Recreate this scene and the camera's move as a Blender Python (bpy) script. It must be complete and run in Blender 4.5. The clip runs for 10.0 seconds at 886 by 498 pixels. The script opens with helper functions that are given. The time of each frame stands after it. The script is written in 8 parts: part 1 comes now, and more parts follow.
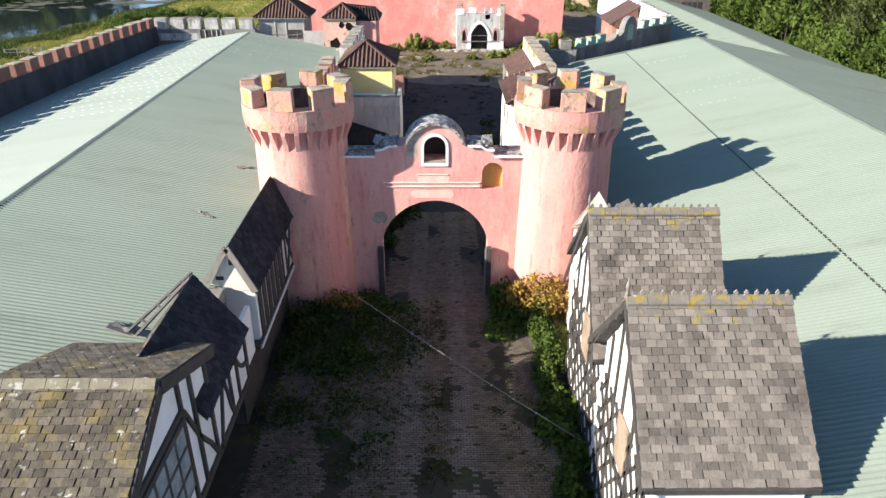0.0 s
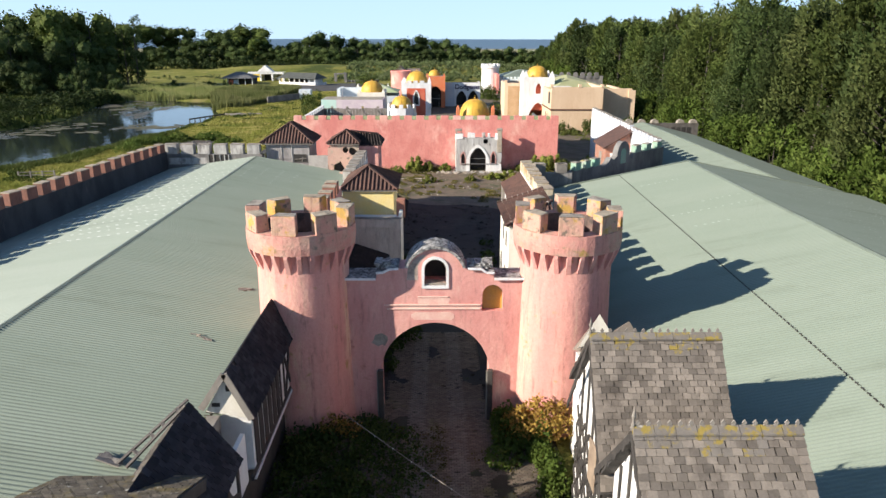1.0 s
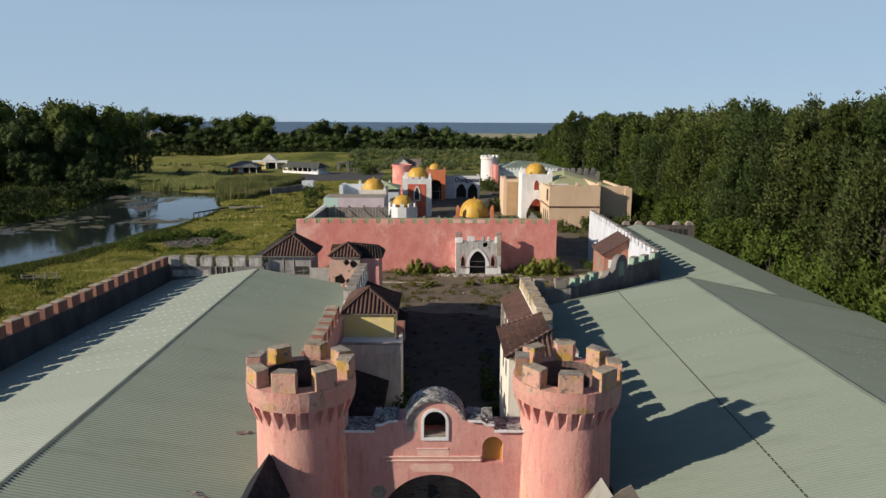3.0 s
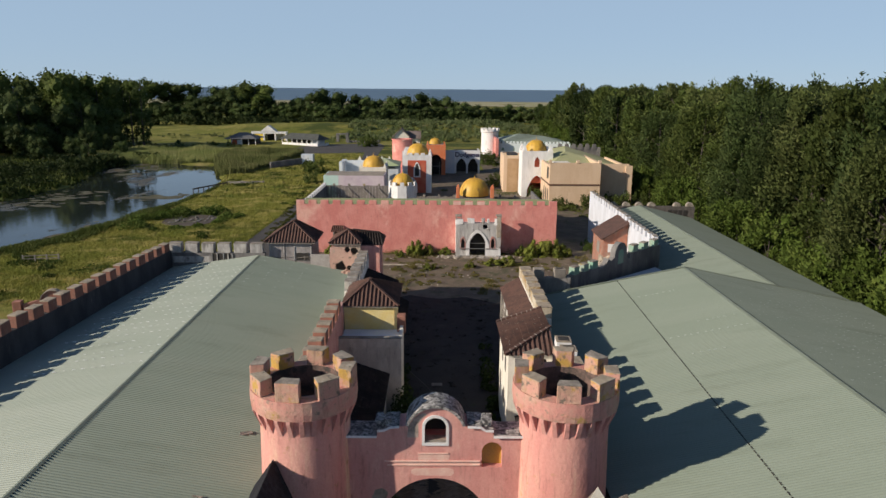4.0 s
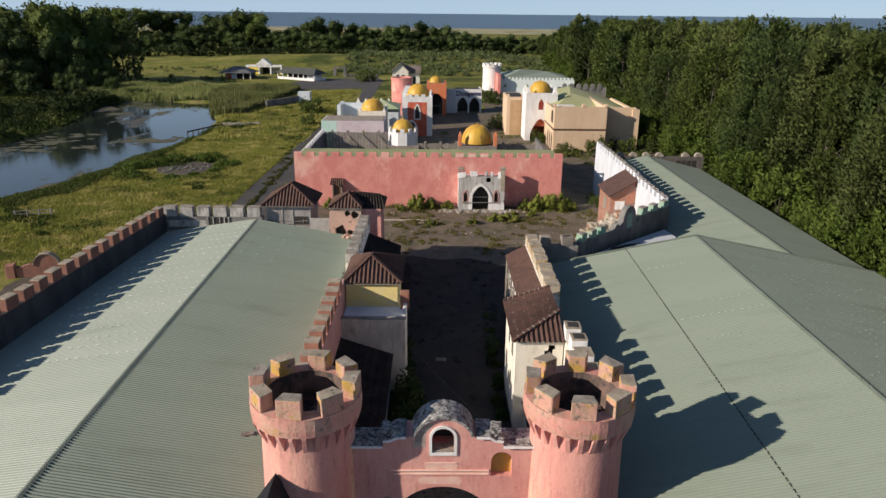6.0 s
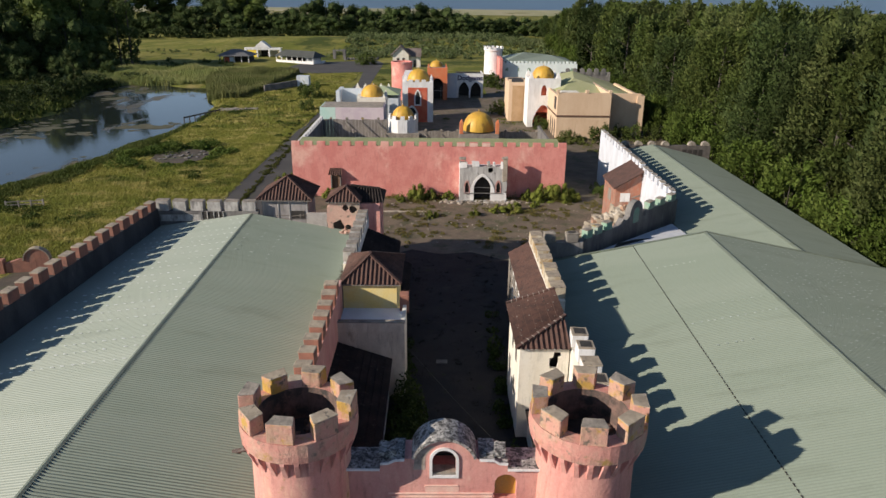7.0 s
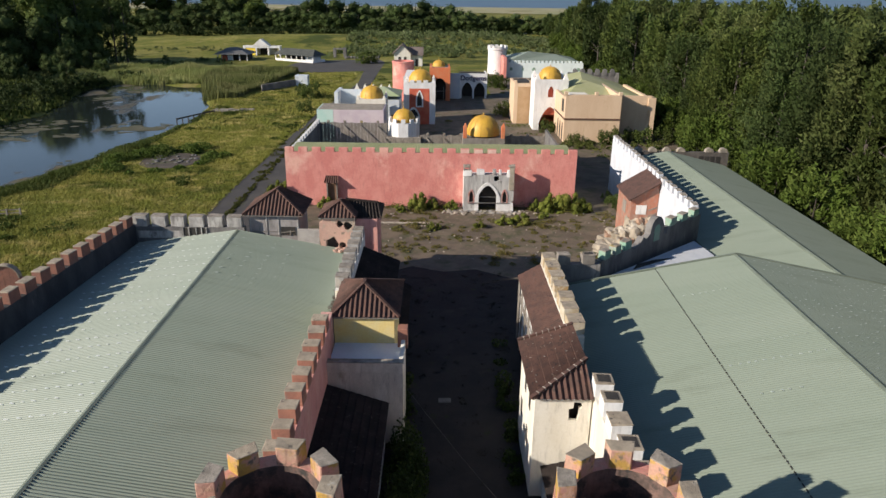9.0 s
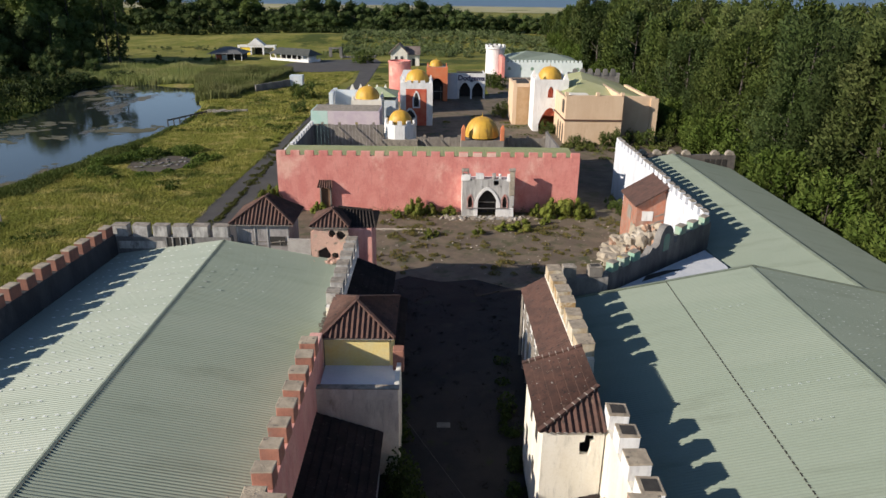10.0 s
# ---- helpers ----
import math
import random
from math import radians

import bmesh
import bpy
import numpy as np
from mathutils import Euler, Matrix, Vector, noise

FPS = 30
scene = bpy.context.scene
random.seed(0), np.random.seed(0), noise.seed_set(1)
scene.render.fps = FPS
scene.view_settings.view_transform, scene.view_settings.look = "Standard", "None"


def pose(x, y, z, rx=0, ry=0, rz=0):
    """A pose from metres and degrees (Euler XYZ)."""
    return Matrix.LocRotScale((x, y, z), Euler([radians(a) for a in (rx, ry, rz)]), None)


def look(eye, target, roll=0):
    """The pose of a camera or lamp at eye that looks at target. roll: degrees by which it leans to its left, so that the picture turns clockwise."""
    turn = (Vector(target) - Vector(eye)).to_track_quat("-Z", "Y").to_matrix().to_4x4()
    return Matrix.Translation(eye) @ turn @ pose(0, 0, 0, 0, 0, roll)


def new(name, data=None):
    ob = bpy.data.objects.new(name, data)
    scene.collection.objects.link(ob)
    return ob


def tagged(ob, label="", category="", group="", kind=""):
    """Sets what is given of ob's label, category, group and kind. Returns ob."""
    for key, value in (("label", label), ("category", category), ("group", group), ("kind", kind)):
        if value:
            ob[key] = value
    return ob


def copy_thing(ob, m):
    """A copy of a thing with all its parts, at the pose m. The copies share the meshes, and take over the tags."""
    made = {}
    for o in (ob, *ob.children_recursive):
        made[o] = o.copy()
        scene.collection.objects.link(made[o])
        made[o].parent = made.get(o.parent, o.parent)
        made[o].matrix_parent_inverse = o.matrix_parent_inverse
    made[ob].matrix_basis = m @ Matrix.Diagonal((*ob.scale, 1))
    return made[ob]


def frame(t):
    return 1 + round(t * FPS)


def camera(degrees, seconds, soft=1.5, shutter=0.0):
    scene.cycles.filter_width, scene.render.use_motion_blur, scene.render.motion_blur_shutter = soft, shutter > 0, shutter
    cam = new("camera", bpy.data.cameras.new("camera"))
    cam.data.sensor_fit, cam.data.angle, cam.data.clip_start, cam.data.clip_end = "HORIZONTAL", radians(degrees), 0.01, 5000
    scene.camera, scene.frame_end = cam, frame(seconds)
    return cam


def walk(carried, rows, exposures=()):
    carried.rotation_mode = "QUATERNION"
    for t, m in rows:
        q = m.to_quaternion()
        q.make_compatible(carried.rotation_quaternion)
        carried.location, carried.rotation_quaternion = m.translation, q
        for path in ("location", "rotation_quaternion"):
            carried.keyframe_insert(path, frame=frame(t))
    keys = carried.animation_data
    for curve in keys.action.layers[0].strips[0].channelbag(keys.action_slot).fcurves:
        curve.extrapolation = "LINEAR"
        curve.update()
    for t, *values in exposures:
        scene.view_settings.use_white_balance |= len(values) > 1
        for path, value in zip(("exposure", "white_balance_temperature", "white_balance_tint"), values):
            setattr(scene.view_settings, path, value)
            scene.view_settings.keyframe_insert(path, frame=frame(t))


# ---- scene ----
cam = camera(65.1, 10.0, soft=1.5)
EXPOSURES = [(0, 1.34, 6180, 9), (0.5, 1.2, 6270, 9), (1.0, 0.94, 6430, 9), (1.5, 0.61, 6620, 10), (2.0, 0.31, 6680, 10), (2.5, 0.17, 6720, 10), (4.0, 0.12, 6720, 11), (6.0, 0.25, 6680, 11.5), (8.0, 0.34, 6560, 10.5), (10.0, 0.44, 6500, 10)]
PATH = [
    (0, (0.316, -26.574, 15.393), (0.334, -24.784, 14.501), 0.2),
    (0.5, (0.287, -26.544, 15.469), (0.305, -24.69, 14.718), 0.1),
    (1, (0.288, -26.482, 15.665), (0.307, -24.57, 15.08), 0.1),
    (1.5, (0.292, -26.363, 16.127), (0.31, -24.412, 15.686), 0.1),
    (2, (0.281, -26.166, 17.002), (0.3, -24.198, 16.647), 0.2),
    (2.5, (0.284, -26.089, 17.776), (0.303, -24.12, 17.426), 0.2),
    (4, (0.205, -25.921, 20.263), (0.226, -23.974, 19.806), 0.5),
    (4.5, (0.123, -25.522, 20.983), (0.146, -23.587, 20.477), 0.5),
    (5, (0.037, -24.958, 21.627), (0.06, -23.037, 21.071), 0.5),
    (5.5, (-0.08, -24.251, 22.201), (-0.057, -22.345, 21.597), 0.6),
    (6, (-0.156, -23.413, 22.612), (-0.131, -21.522, 21.961), 0.6),
    (7.5, (-0.163, -20.365, 23.144), (-0.142, -18.493, 22.439), 0.7),
    (8, (-0.18, -19.141, 23.117), (-0.16, -17.269, 22.411), 0.8),
    (8.5, (-0.207, -17.819, 23.059), (-0.187, -15.947, 22.354), 0.8),
    (9, (-0.232, -16.441, 22.976), (-0.213, -14.57, 22.272), 0.8),
    (9.5, (-0.226, -15.033, 22.865), (-0.199, -13.162, 22.159), 0.8),
    (10, (-0.284, -13.608, 22.783), (-0.257, -11.737, 22.077), 0.8),
]
walk(cam, [(t, look(eye, target, roll)) for t, eye, target, roll in PATH], EXPOSURES)

# ---- world ----
SUN_EL, SUN_AZ = radians(24.0), math.atan2(-0.9205, -0.3907)
world = bpy.data.worlds.new("sky")
scene.world = world
world.use_nodes = True
wn = world.node_tree.nodes
sky = wn.new("ShaderNodeTexSky")
sky.sky_type, sky.sun_disc = "NISHITA", False
sky.sun_elevation, sky.sun_rotation = SUN_EL, SUN_AZ
sky.altitude, sky.air_density, sky.dust_density, sky.ozone_density = 600, 0.65, 0.1, 2.0
wn["Background"].inputs["Strength"].default_value = 0.092
tint = wn.new("ShaderNodeMix")      # clear maritime air: a little bluer
tint.data_type, tint.blend_type = "RGBA", "MULTIPLY"
tint.inputs["Factor"].default_value, tint.inputs["B"].default_value = 1.0, (0.97, 1.0, 1.05, 1)
world.node_tree.links.new(sky.outputs[0], tint.inputs["A"])
glow = wn.new("ShaderNodeRGBToBW")      # summer haze gathers where the sky is brightest, near the horizon
world.node_tree.links.new(tint.outputs["Result"], glow.inputs[0])
thick = wn.new("ShaderNodeMapRange")
thick.inputs["From Min"].default_value, thick.inputs["From Max"].default_value = 0.9, 2.9
thick.inputs["To Min"].default_value, thick.inputs["To Max"].default_value = 0.0, 0.86
world.node_tree.links.new(glow.outputs[0], thick.inputs["Value"])
haze = wn.new("ShaderNodeMix")
haze.data_type = "RGBA"
haze.inputs["B"].default_value = (3.6, 5.05, 6.75, 1)
world.node_tree.links.new(thick.outputs[0], haze.inputs["Factor"])
world.node_tree.links.new(tint.outputs["Result"], haze.inputs["A"])
world.node_tree.links.new(haze.outputs["Result"], wn["Background"].inputs["Color"])
sun_data = bpy.data.lights.new("sun", "SUN")
sun_data.energy, sun_data.angle, sun_data.color = 5.0, radians(0.6), (1.0, 0.895, 0.765)
sun = new("sun", sun_data)
to_sun = Vector((math.sin(SUN_AZ) * math.cos(SUN_EL), math.cos(SUN_AZ) * math.cos(SUN_EL), math.sin(SUN_EL)))
sun.matrix_world = look(to_sun * 100, (0, 0, 0))

# ---- helpers of this scene ----
WORLD_OF = {}


def thing(name, loc, label, category, group="", kind=""):
    ob = new(name)
    ob.empty_display_size = 0.3
    ob.matrix_basis = Matrix.Translation(loc)
    WORLD_OF[ob.name] = ob.matrix_basis.copy()
    return tagged(ob, label, category, group, kind)


def part(name, mesh, material, parent, label="", m=None, kind=""):
    """One mesh object; its vertices are in world metres unless m places it."""
    if isinstance(mesh, Geo):
        mesh = mesh.mesh(name)
    if material and not mesh.materials:
        mesh.materials.append(material)
    ob = new(name, mesh)
    if parent is not None:
        ob.parent = parent
        ob.matrix_parent_inverse = WORLD_OF[parent.name].inverted()
    if m is not None:
        ob.matrix_basis = m
    WORLD_OF[ob.name] = m.copy() if m is not None else Matrix.Identity(4)
    return tagged(ob, label, "", "", kind)


def solo(name, mesh, material, label, category, group="", kind="", m=None):
    ob = part(name, mesh, material, None, "", m)
    return tagged(ob, label, category, group, kind)


class Geo:
    """A growing list of vertices and faces."""

    def __init__(self):
        self.v, self.f, self.smooth = [], [], False

    def add(self, verts, faces):
        n = len(self.v)
        self.v += [tuple(p) for p in verts]
        self.f += [tuple(i + n for i in f) for f in faces]
        return self

    def box(self, x0, x1, y0, y1, z0, z1, m=None, jit=0.0):
        ps = [Vector((x, y, z)) for z in (z0, z1) for y in (y0, y1) for x in (x0, x1)]
        if jit:
            ps = [p + Vector([random.uniform(-jit, jit) for _ in range(3)]) for p in ps]
        if m is not None:
            ps = [m @ p for p in ps]
        return self.add(ps, [(0, 2, 3, 1), (4, 5, 7, 6), (0, 1, 5, 4), (1, 3, 7, 5), (3, 2, 6, 7), (2, 0, 4, 6)])

    def prism(self, poly, a, b, axis="y"):
        """A polygon (counter-clockwise, seen against the axis) pushed from a to b along the axis."""
        n = len(poly)
        put = {"y": lambda p, s: (p[0], s, p[1]), "x": lambda p, s: (s, p[0], p[1]), "z": lambda p, s: (p[0], p[1], s)}[axis]
        vs = [put(p, a) for p in poly] + [put(p, b) for p in poly]
        fs = [tuple(range(n)), tuple(range(2 * n - 1, n - 1, -1))]
        fs += [(i, i + n, (i + 1) % n + n, (i + 1) % n) for i in range(n)]
        return self.add(vs, fs)

    def beam(self, p, q, w, d, side=(0, 0, 1)):
        """A bar from p to q, w wide across, d deep towards side."""
        p, q, side = Vector(p), Vector(q), Vector(side).normalized()
        along = (q - p).normalized()
        across = along.cross(side).normalized() * (w / 2)
        deep = across.cross(along).normalized() * (d / 2)
        ps = [e + s * across + t * deep for e in (p, q) for s, t in ((-1, -1), (1, -1), (1, 1), (-1, 1))]
        return self.add(ps, [(3, 2, 1, 0), (4, 5, 6, 7), (0, 1, 5, 4), (1, 2, 6, 5), (2, 3, 7, 6), (3, 0, 4, 7)])

    def lathe(self, profile, n, cx=0, cy=0, a0=0.0, a1=2 * math.pi, wob=0.0):
        """Profile of (radius, z) turned about the upright at (cx, cy)."""
        full = abs(a1 - a0) > 6.28
        cols = n if full else n + 1
        vs = []
        for i in range(cols):
            a = a0 + (a1 - a0) * i / n
            for r, z in profile:
                k = r + (wob * noise.noise((math.cos(a) * 2, math.sin(a) * 2, z * 0.8)) if wob else 0)
                vs.append((cx + k * math.cos(a), cy + k * math.sin(a), z))
        m = len(profile)
        fs = []
        for i in range(n):
            j = (i + 1) % cols
            for k in range(m - 1):
                fs.append((i * m + k, j * m + k, j * m + k + 1, i * m + k + 1))
        return self.add(vs, fs)

    def disc(self, r, z, n, cx=0, cy=0):
        return self.add([(cx + r * math.cos(2 * math.pi * i / n), cy + r * math.sin(2 * math.pi * i / n), z) for i in range(n)], [tuple(range(n))])

    def mesh(self, name):
        me = bpy.data.meshes.new(name)
        me.from_pydata(self.v, [], self.f)
        if self.smooth:
            me.shade_smooth()
        me.validate()
        return me


def worn(mesh_geo, bevel=0.03, jit=0.0, name="piece", segs=1):
    """A mesh with bevelled, slightly uneven edges."""
    bm = bmesh.new()
    me = mesh_geo.mesh(name)
    bm.from_mesh(me)
    bmesh.ops.remove_doubles(bm, verts=bm.verts, dist=0.0005)
    bmesh.ops.recalc_face_normals(bm, faces=bm.faces)
    bmesh.ops.bevel(bm, geom=bm.edges[:], offset=bevel, segments=segs, affect="EDGES", clamp_overlap=True)
    if jit:
        for v in bm.verts:
            v.co += Vector([random.uniform(-jit, jit) for _ in range(3)])
    bm.to_mesh(me)
    bm.free()
    return me


def arch_pts(cx, half, spring, top=None, n=14, pointed=False):
    """Points of an arch head from right to left: round, flat-round or pointed."""
    rise = half if top is None else top - spring
    out = []
    for i in range(n + 1):
        a = math.pi * i / n
        c, s = math.cos(a), math.sin(a)
        if pointed:
            u = 1 - 2 * i / n
            s = (1 - abs(u) ** 1.7) ** 0.85
            c = u
        out.append((cx + half * c, spring + rise * s))
    return out


def holed(x0, x1, z0, z1, holes, y0, y1):
    """A wall from x0 to x1 with openings [(list of outline points)] that go through: built with boolean-free filling."""
    bm = bmesh.new()
    edges = []

    def loop(pts):
        vs = [bm.verts.new((x, y0, z)) for x, z in pts]
        for i in range(len(vs)):
            edges.append(bm.edges.new((vs[i], vs[(i + 1) % len(vs)])))
    loop(outline(x0, x1, z0, z1) if not isinstance(x0, list) else x0)
    for h in holes:
        loop(h)
    bmesh.ops.triangle_fill(bm, use_beauty=True, edges=edges)
    bmesh.ops.recalc_face_normals(bm, faces=bm.faces)
    made = bmesh.ops.extrude_face_region(bm, geom=bm.faces[:])
    bmesh.ops.translate(bm, vec=(0, y1 - y0, 0), verts=[g for g in made["geom"] if isinstance(g, bmesh.types.BMVert)])
    bmesh.ops.recalc_face_normals(bm, faces=bm.faces)
    me = bpy.data.meshes.new("wall")
    bm.to_mesh(me)
    bm.free()
    return me


def outline(x0, x1, z0, z1):
    return [(x0, z0), (x1, z0), (x1, z1), (x0, z1)]


def turned(me, m):
    me.transform(m)
    return me


# ---- materials ----
def nodes_of(name):
    ma = bpy.data.materials.new(name)
    ma.use_nodes = True
    nt = ma.node_tree
    return ma, nt, nt.nodes["Principled BSDF"]


def tex_noise(nt, vec, scale, detail=4.0, rough=0.6, stretch=None):
    n = nt.nodes.new("ShaderNodeTexNoise")
    n.inputs["Scale"].default_value, n.inputs["Detail"].default_value, n.inputs["Roughness"].default_value = scale, detail, rough
    if stretch:
        mp = nt.nodes.new("ShaderNodeMapping")
        mp.inputs["Scale"].default_value = stretch
        nt.links.new(vec, mp.inputs["Vector"])
        vec = mp.outputs[0]
    nt.links.new(vec, n.inputs["Vector"])
    return n.outputs["Fac"]


def ramp(nt, fac, lo, hi):
    r = nt.nodes.new("ShaderNodeMapRange")
    r.interpolation_type = "SMOOTHSTEP"
    r.inputs["From Min"].default_value, r.inputs["From Max"].default_value = lo, hi
    nt.links.new(fac, r.inputs["Value"])
    return r.outputs[0]


def mixc(nt, fac, a, b, mode="MIX"):
    m = nt.nodes.new("ShaderNodeMix")
    m.data_type, m.blend_type = "RGBA", mode
    for sock, val in ((m.inputs["Factor"], fac), (m.inputs["A"], a), (m.inputs["B"], b)):
        if isinstance(val, (tuple, list)):
            sock.default_value = (*val, 1)
        elif isinstance(val, (int, float)):
            sock.default_value = val
        else:
            nt.links.new(val, sock)
    return m.outputs["Result"]


def surface(name, base, second, scale=1.2, grain=18.0, stain=None, stain_at=(0.56, 0.68), stain_scale=0.7, stretch=None,
            rough=0.85, bump=0.25, bump_scale=None, metal=0.0, piece=0.0, island=0.0, spots=None, spot_at=(0.6, 0.66), spot_scale=2.0, spec=0.4, grime=0.0):
    """A weathered surface: two tones at a broad scale, grain, optional stains and spots with their own shapes, relief."""
    ma, nt, bsdf = nodes_of(name)
    pos = nt.nodes.new("ShaderNodeNewGeometry")
    vec = pos.outputs["Position"]
    col = mixc(nt, ramp(nt, tex_noise(nt, vec, scale, 5, 0.62, stretch), 0.35, 0.66), base, second)
    if stain:
        col = mixc(nt, ramp(nt, tex_noise(nt, vec, stain_scale, 6, 0.68, stretch), *stain_at), col, stain)
    if spots:
        col = mixc(nt, ramp(nt, tex_noise(nt, vec, spot_scale, 5, 0.6), *spot_at), col, spots)
    if grime:      # rain streaks and soot specks
        st = ramp(nt, tex_noise(nt, vec, 4.5, 6, 0.72, (1, 1, 0.16)), 0.50, 0.74)
        sp = ramp(nt, tex_noise(nt, vec, 9.0, 5, 0.75), 0.60, 0.72)
        dark = tuple(0.35 * c for c in base)
        for f, k in ((st, grime), (sp, grime * 0.8)):
            mu = nt.nodes.new("ShaderNodeMath")
            mu.operation = "MULTIPLY"
            mu.inputs[1].default_value = k
            nt.links.new(f, mu.inputs[0])
            col = mixc(nt, mu.outputs[0], col, dark)
    g = tex_noise(nt, vec, grain, 3, 0.7)
    col = mixc(nt, 0.35, col, mixc(nt, ramp(nt, g, 0.3, 0.7), (0.42, 0.42, 0.42), (0.62, 0.62, 0.62)), "OVERLAY")
    if piece or island:
        src = pos.outputs["Random Per Island"]
        if piece:
            oi = nt.nodes.new("ShaderNodeObjectInfo")
            src = oi.outputs["Random"]
        k = max(piece, island)
        hv = nt.nodes.new("ShaderNodeHueSaturation")
        vr = nt.nodes.new("ShaderNodeMapRange")
        vr.inputs["To Min"].default_value, vr.inputs["To Max"].default_value = 1 - k, 1 + k
        nt.links.new(src, vr.inputs["Value"])
        nt.links.new(vr.outputs[0], hv.inputs["Value"])
        nt.links.new(col, hv.inputs["Color"])
        col = hv.outputs["Color"]
    nt.links.new(col, bsdf.inputs["Base Color"])
    bsdf.inputs["Roughness"].default_value, bsdf.inputs["Metallic"].default_value = rough, metal
    bsdf.inputs["Specular IOR Level"].default_value = spec
    if bump:
        b = nt.nodes.new("ShaderNodeBump")
        b.inputs["Strength"].default_value, b.inputs["Distance"].default_value = bump, 0.05
        nt.links.new(tex_noise(nt, vec, bump_scale or grain * 0.6, 5, 0.65), b.inputs["Height"])
        nt.links.new(b.outputs[0], bsdf.inputs["Normal"])
    return ma


def leaf_material(name, dark, light, trans=0.25, scale=0.25, patches=None):
    ma, nt, bsdf = nodes_of(name)
    pos = nt.nodes.new("ShaderNodeNewGeometry")
    oi = nt.nodes.new("ShaderNodeObjectInfo")
    col = mixc(nt, pos.outputs["Random Per Island"], dark, light)
    mid = tuple((a + b) / 2 * k for a, b, k in zip(dark, light, (0.75, 0.85, 0.7)))
    col = mixc(nt, ramp(nt, tex_noise(nt, pos.outputs["Position"], scale, 3), 0.35, 0.65), col, mid)
    if patches:      # broad drifts of lush and of dry growth
        vec = pos.outputs["Position"]
        col = mixc(nt, ramp(nt, tex_noise(nt, vec, 0.10, 6, 0.7), 0.50, 0.66), col, patches[0])
        col = mixc(nt, ramp(nt, tex_noise(nt, vec, 0.23, 5, 0.7, (1, 1.7, 1)), 0.49, 0.66), col, patches[1])
    hv = nt.nodes.new("ShaderNodeHueSaturation")
    vr = nt.nodes.new("ShaderNodeMapRange")
    vr.inputs["To Min"].default_value, vr.inputs["To Max"].default_value = 0.68, 1.32
    nt.links.new(oi.outputs["Random"], vr.inputs["Value"])
    nt.links.new(vr.outputs[0], hv.inputs["Value"])
    nt.links.new(col, hv.inputs["Color"])
    nt.links.new(hv.outputs[0], bsdf.inputs["Base Color"])
    bsdf.inputs["Roughness"].default_value = 0.75
    bsdf.inputs["Specular IOR Level"].default_value = 0.12
    tr = nt.nodes.new("ShaderNodeBsdfTranslucent")
    nt.links.new(hv.outputs[0], tr.inputs["Color"])
    mx = nt.nodes.new("ShaderNodeMixShader")
    mx.inputs[0].default_value = trans
    nt.links.new(bsdf.outputs[0], mx.inputs[1])
    nt.links.new(tr.outputs[0], mx.inputs[2])
    nt.links.new(mx.outputs[0], nt.nodes["Material Output"].inputs["Surface"])
    return ma


PINK = surface("pink_render", (0.59, 0.265, 0.235), (0.66, 0.35, 0.30), 0.8, 9, stain=(0.70, 0.50, 0.40), stain_at=(0.56, 0.74),
               stain_scale=0.55, stretch=(1, 1, 0.4), spots=(0.40, 0.15, 0.12), spot_at=(0.58, 0.74), spot_scale=1.3, bump=0.65, bump_scale=4.0, grime=0.5)
PINK_STREAK = surface("cream_streaked_pink_render", (0.59, 0.255, 0.225), (0.64, 0.33, 0.275), 0.8, 9, stain=(0.70, 0.50, 0.34), stain_at=(0.56, 0.74),
                      stain_scale=0.8, stretch=(1, 1, 0.16), spots=(0.42, 0.26, 0.11), spot_at=(0.61, 0.72), spot_scale=1.9, bump=0.8, bump_scale=4.0, grime=0.6)
PINK_PALE = surface("pale_pink_render", (0.68, 0.40, 0.34), (0.72, 0.50, 0.42), 1.5, 9)
PINK_OCHRE = surface("lichened_pink_render", (0.54, 0.25, 0.21), (0.50, 0.31, 0.24), 1.6, 12, stain=(0.42, 0.27, 0.075), stain_at=(0.58, 0.69),
                     stain_scale=0.9, spots=(0.27, 0.20, 0.155), spot_at=(0.58, 0.70), spot_scale=3.6, bump=0.8, bump_scale=6.0, grime=0.5)
MERLON = surface("lichened_merlon", (0.52, 0.275, 0.22), (0.47, 0.315, 0.225), 1.8, 12, stain=(0.46, 0.29, 0.07), stain_at=(0.48, 0.60), stain_scale=1.1, spots=(0.17, 0.14, 0.11), spot_at=(0.56, 0.67), spot_scale=3.2, bump=0.9, bump_scale=6.0, grime=0.6)
CAP = surface("mossy_concrete", (0.34, 0.30, 0.25), (0.20, 0.175, 0.145), 2.4, 14, grime=0.5, stain=(0.36, 0.28, 0.10), stain_at=(0.6, 0.7), spots=(0.08, 0.08, 0.07), spot_at=(0.6, 0.7), bump=0.6)
INNERFACE = surface("dark_mottled_parapet", (0.20, 0.125, 0.105), (0.10, 0.075, 0.066), 1.6, 10, stain=(0.045, 0.042, 0.04), stain_at=(0.46, 0.62), stain_scale=1.1, bump=0.6, grime=0.6)
BLUEWHITE = surface("bluish_white_render", (0.60, 0.625, 0.68), (0.51, 0.53, 0.575), 0.9, 10, stain=(0.34, 0.33, 0.32), stain_at=(0.60, 0.78), stretch=(1, 1, 0.35), bump=0.3, grime=0.45)
WHITE = surface("white_render", (0.78, 0.775, 0.77), (0.66, 0.65, 0.635), 0.9, 10, stain=(0.46, 0.43, 0.38), stain_at=(0.60, 0.78), stretch=(1, 1, 0.35), bump=0.3, grime=0.45)
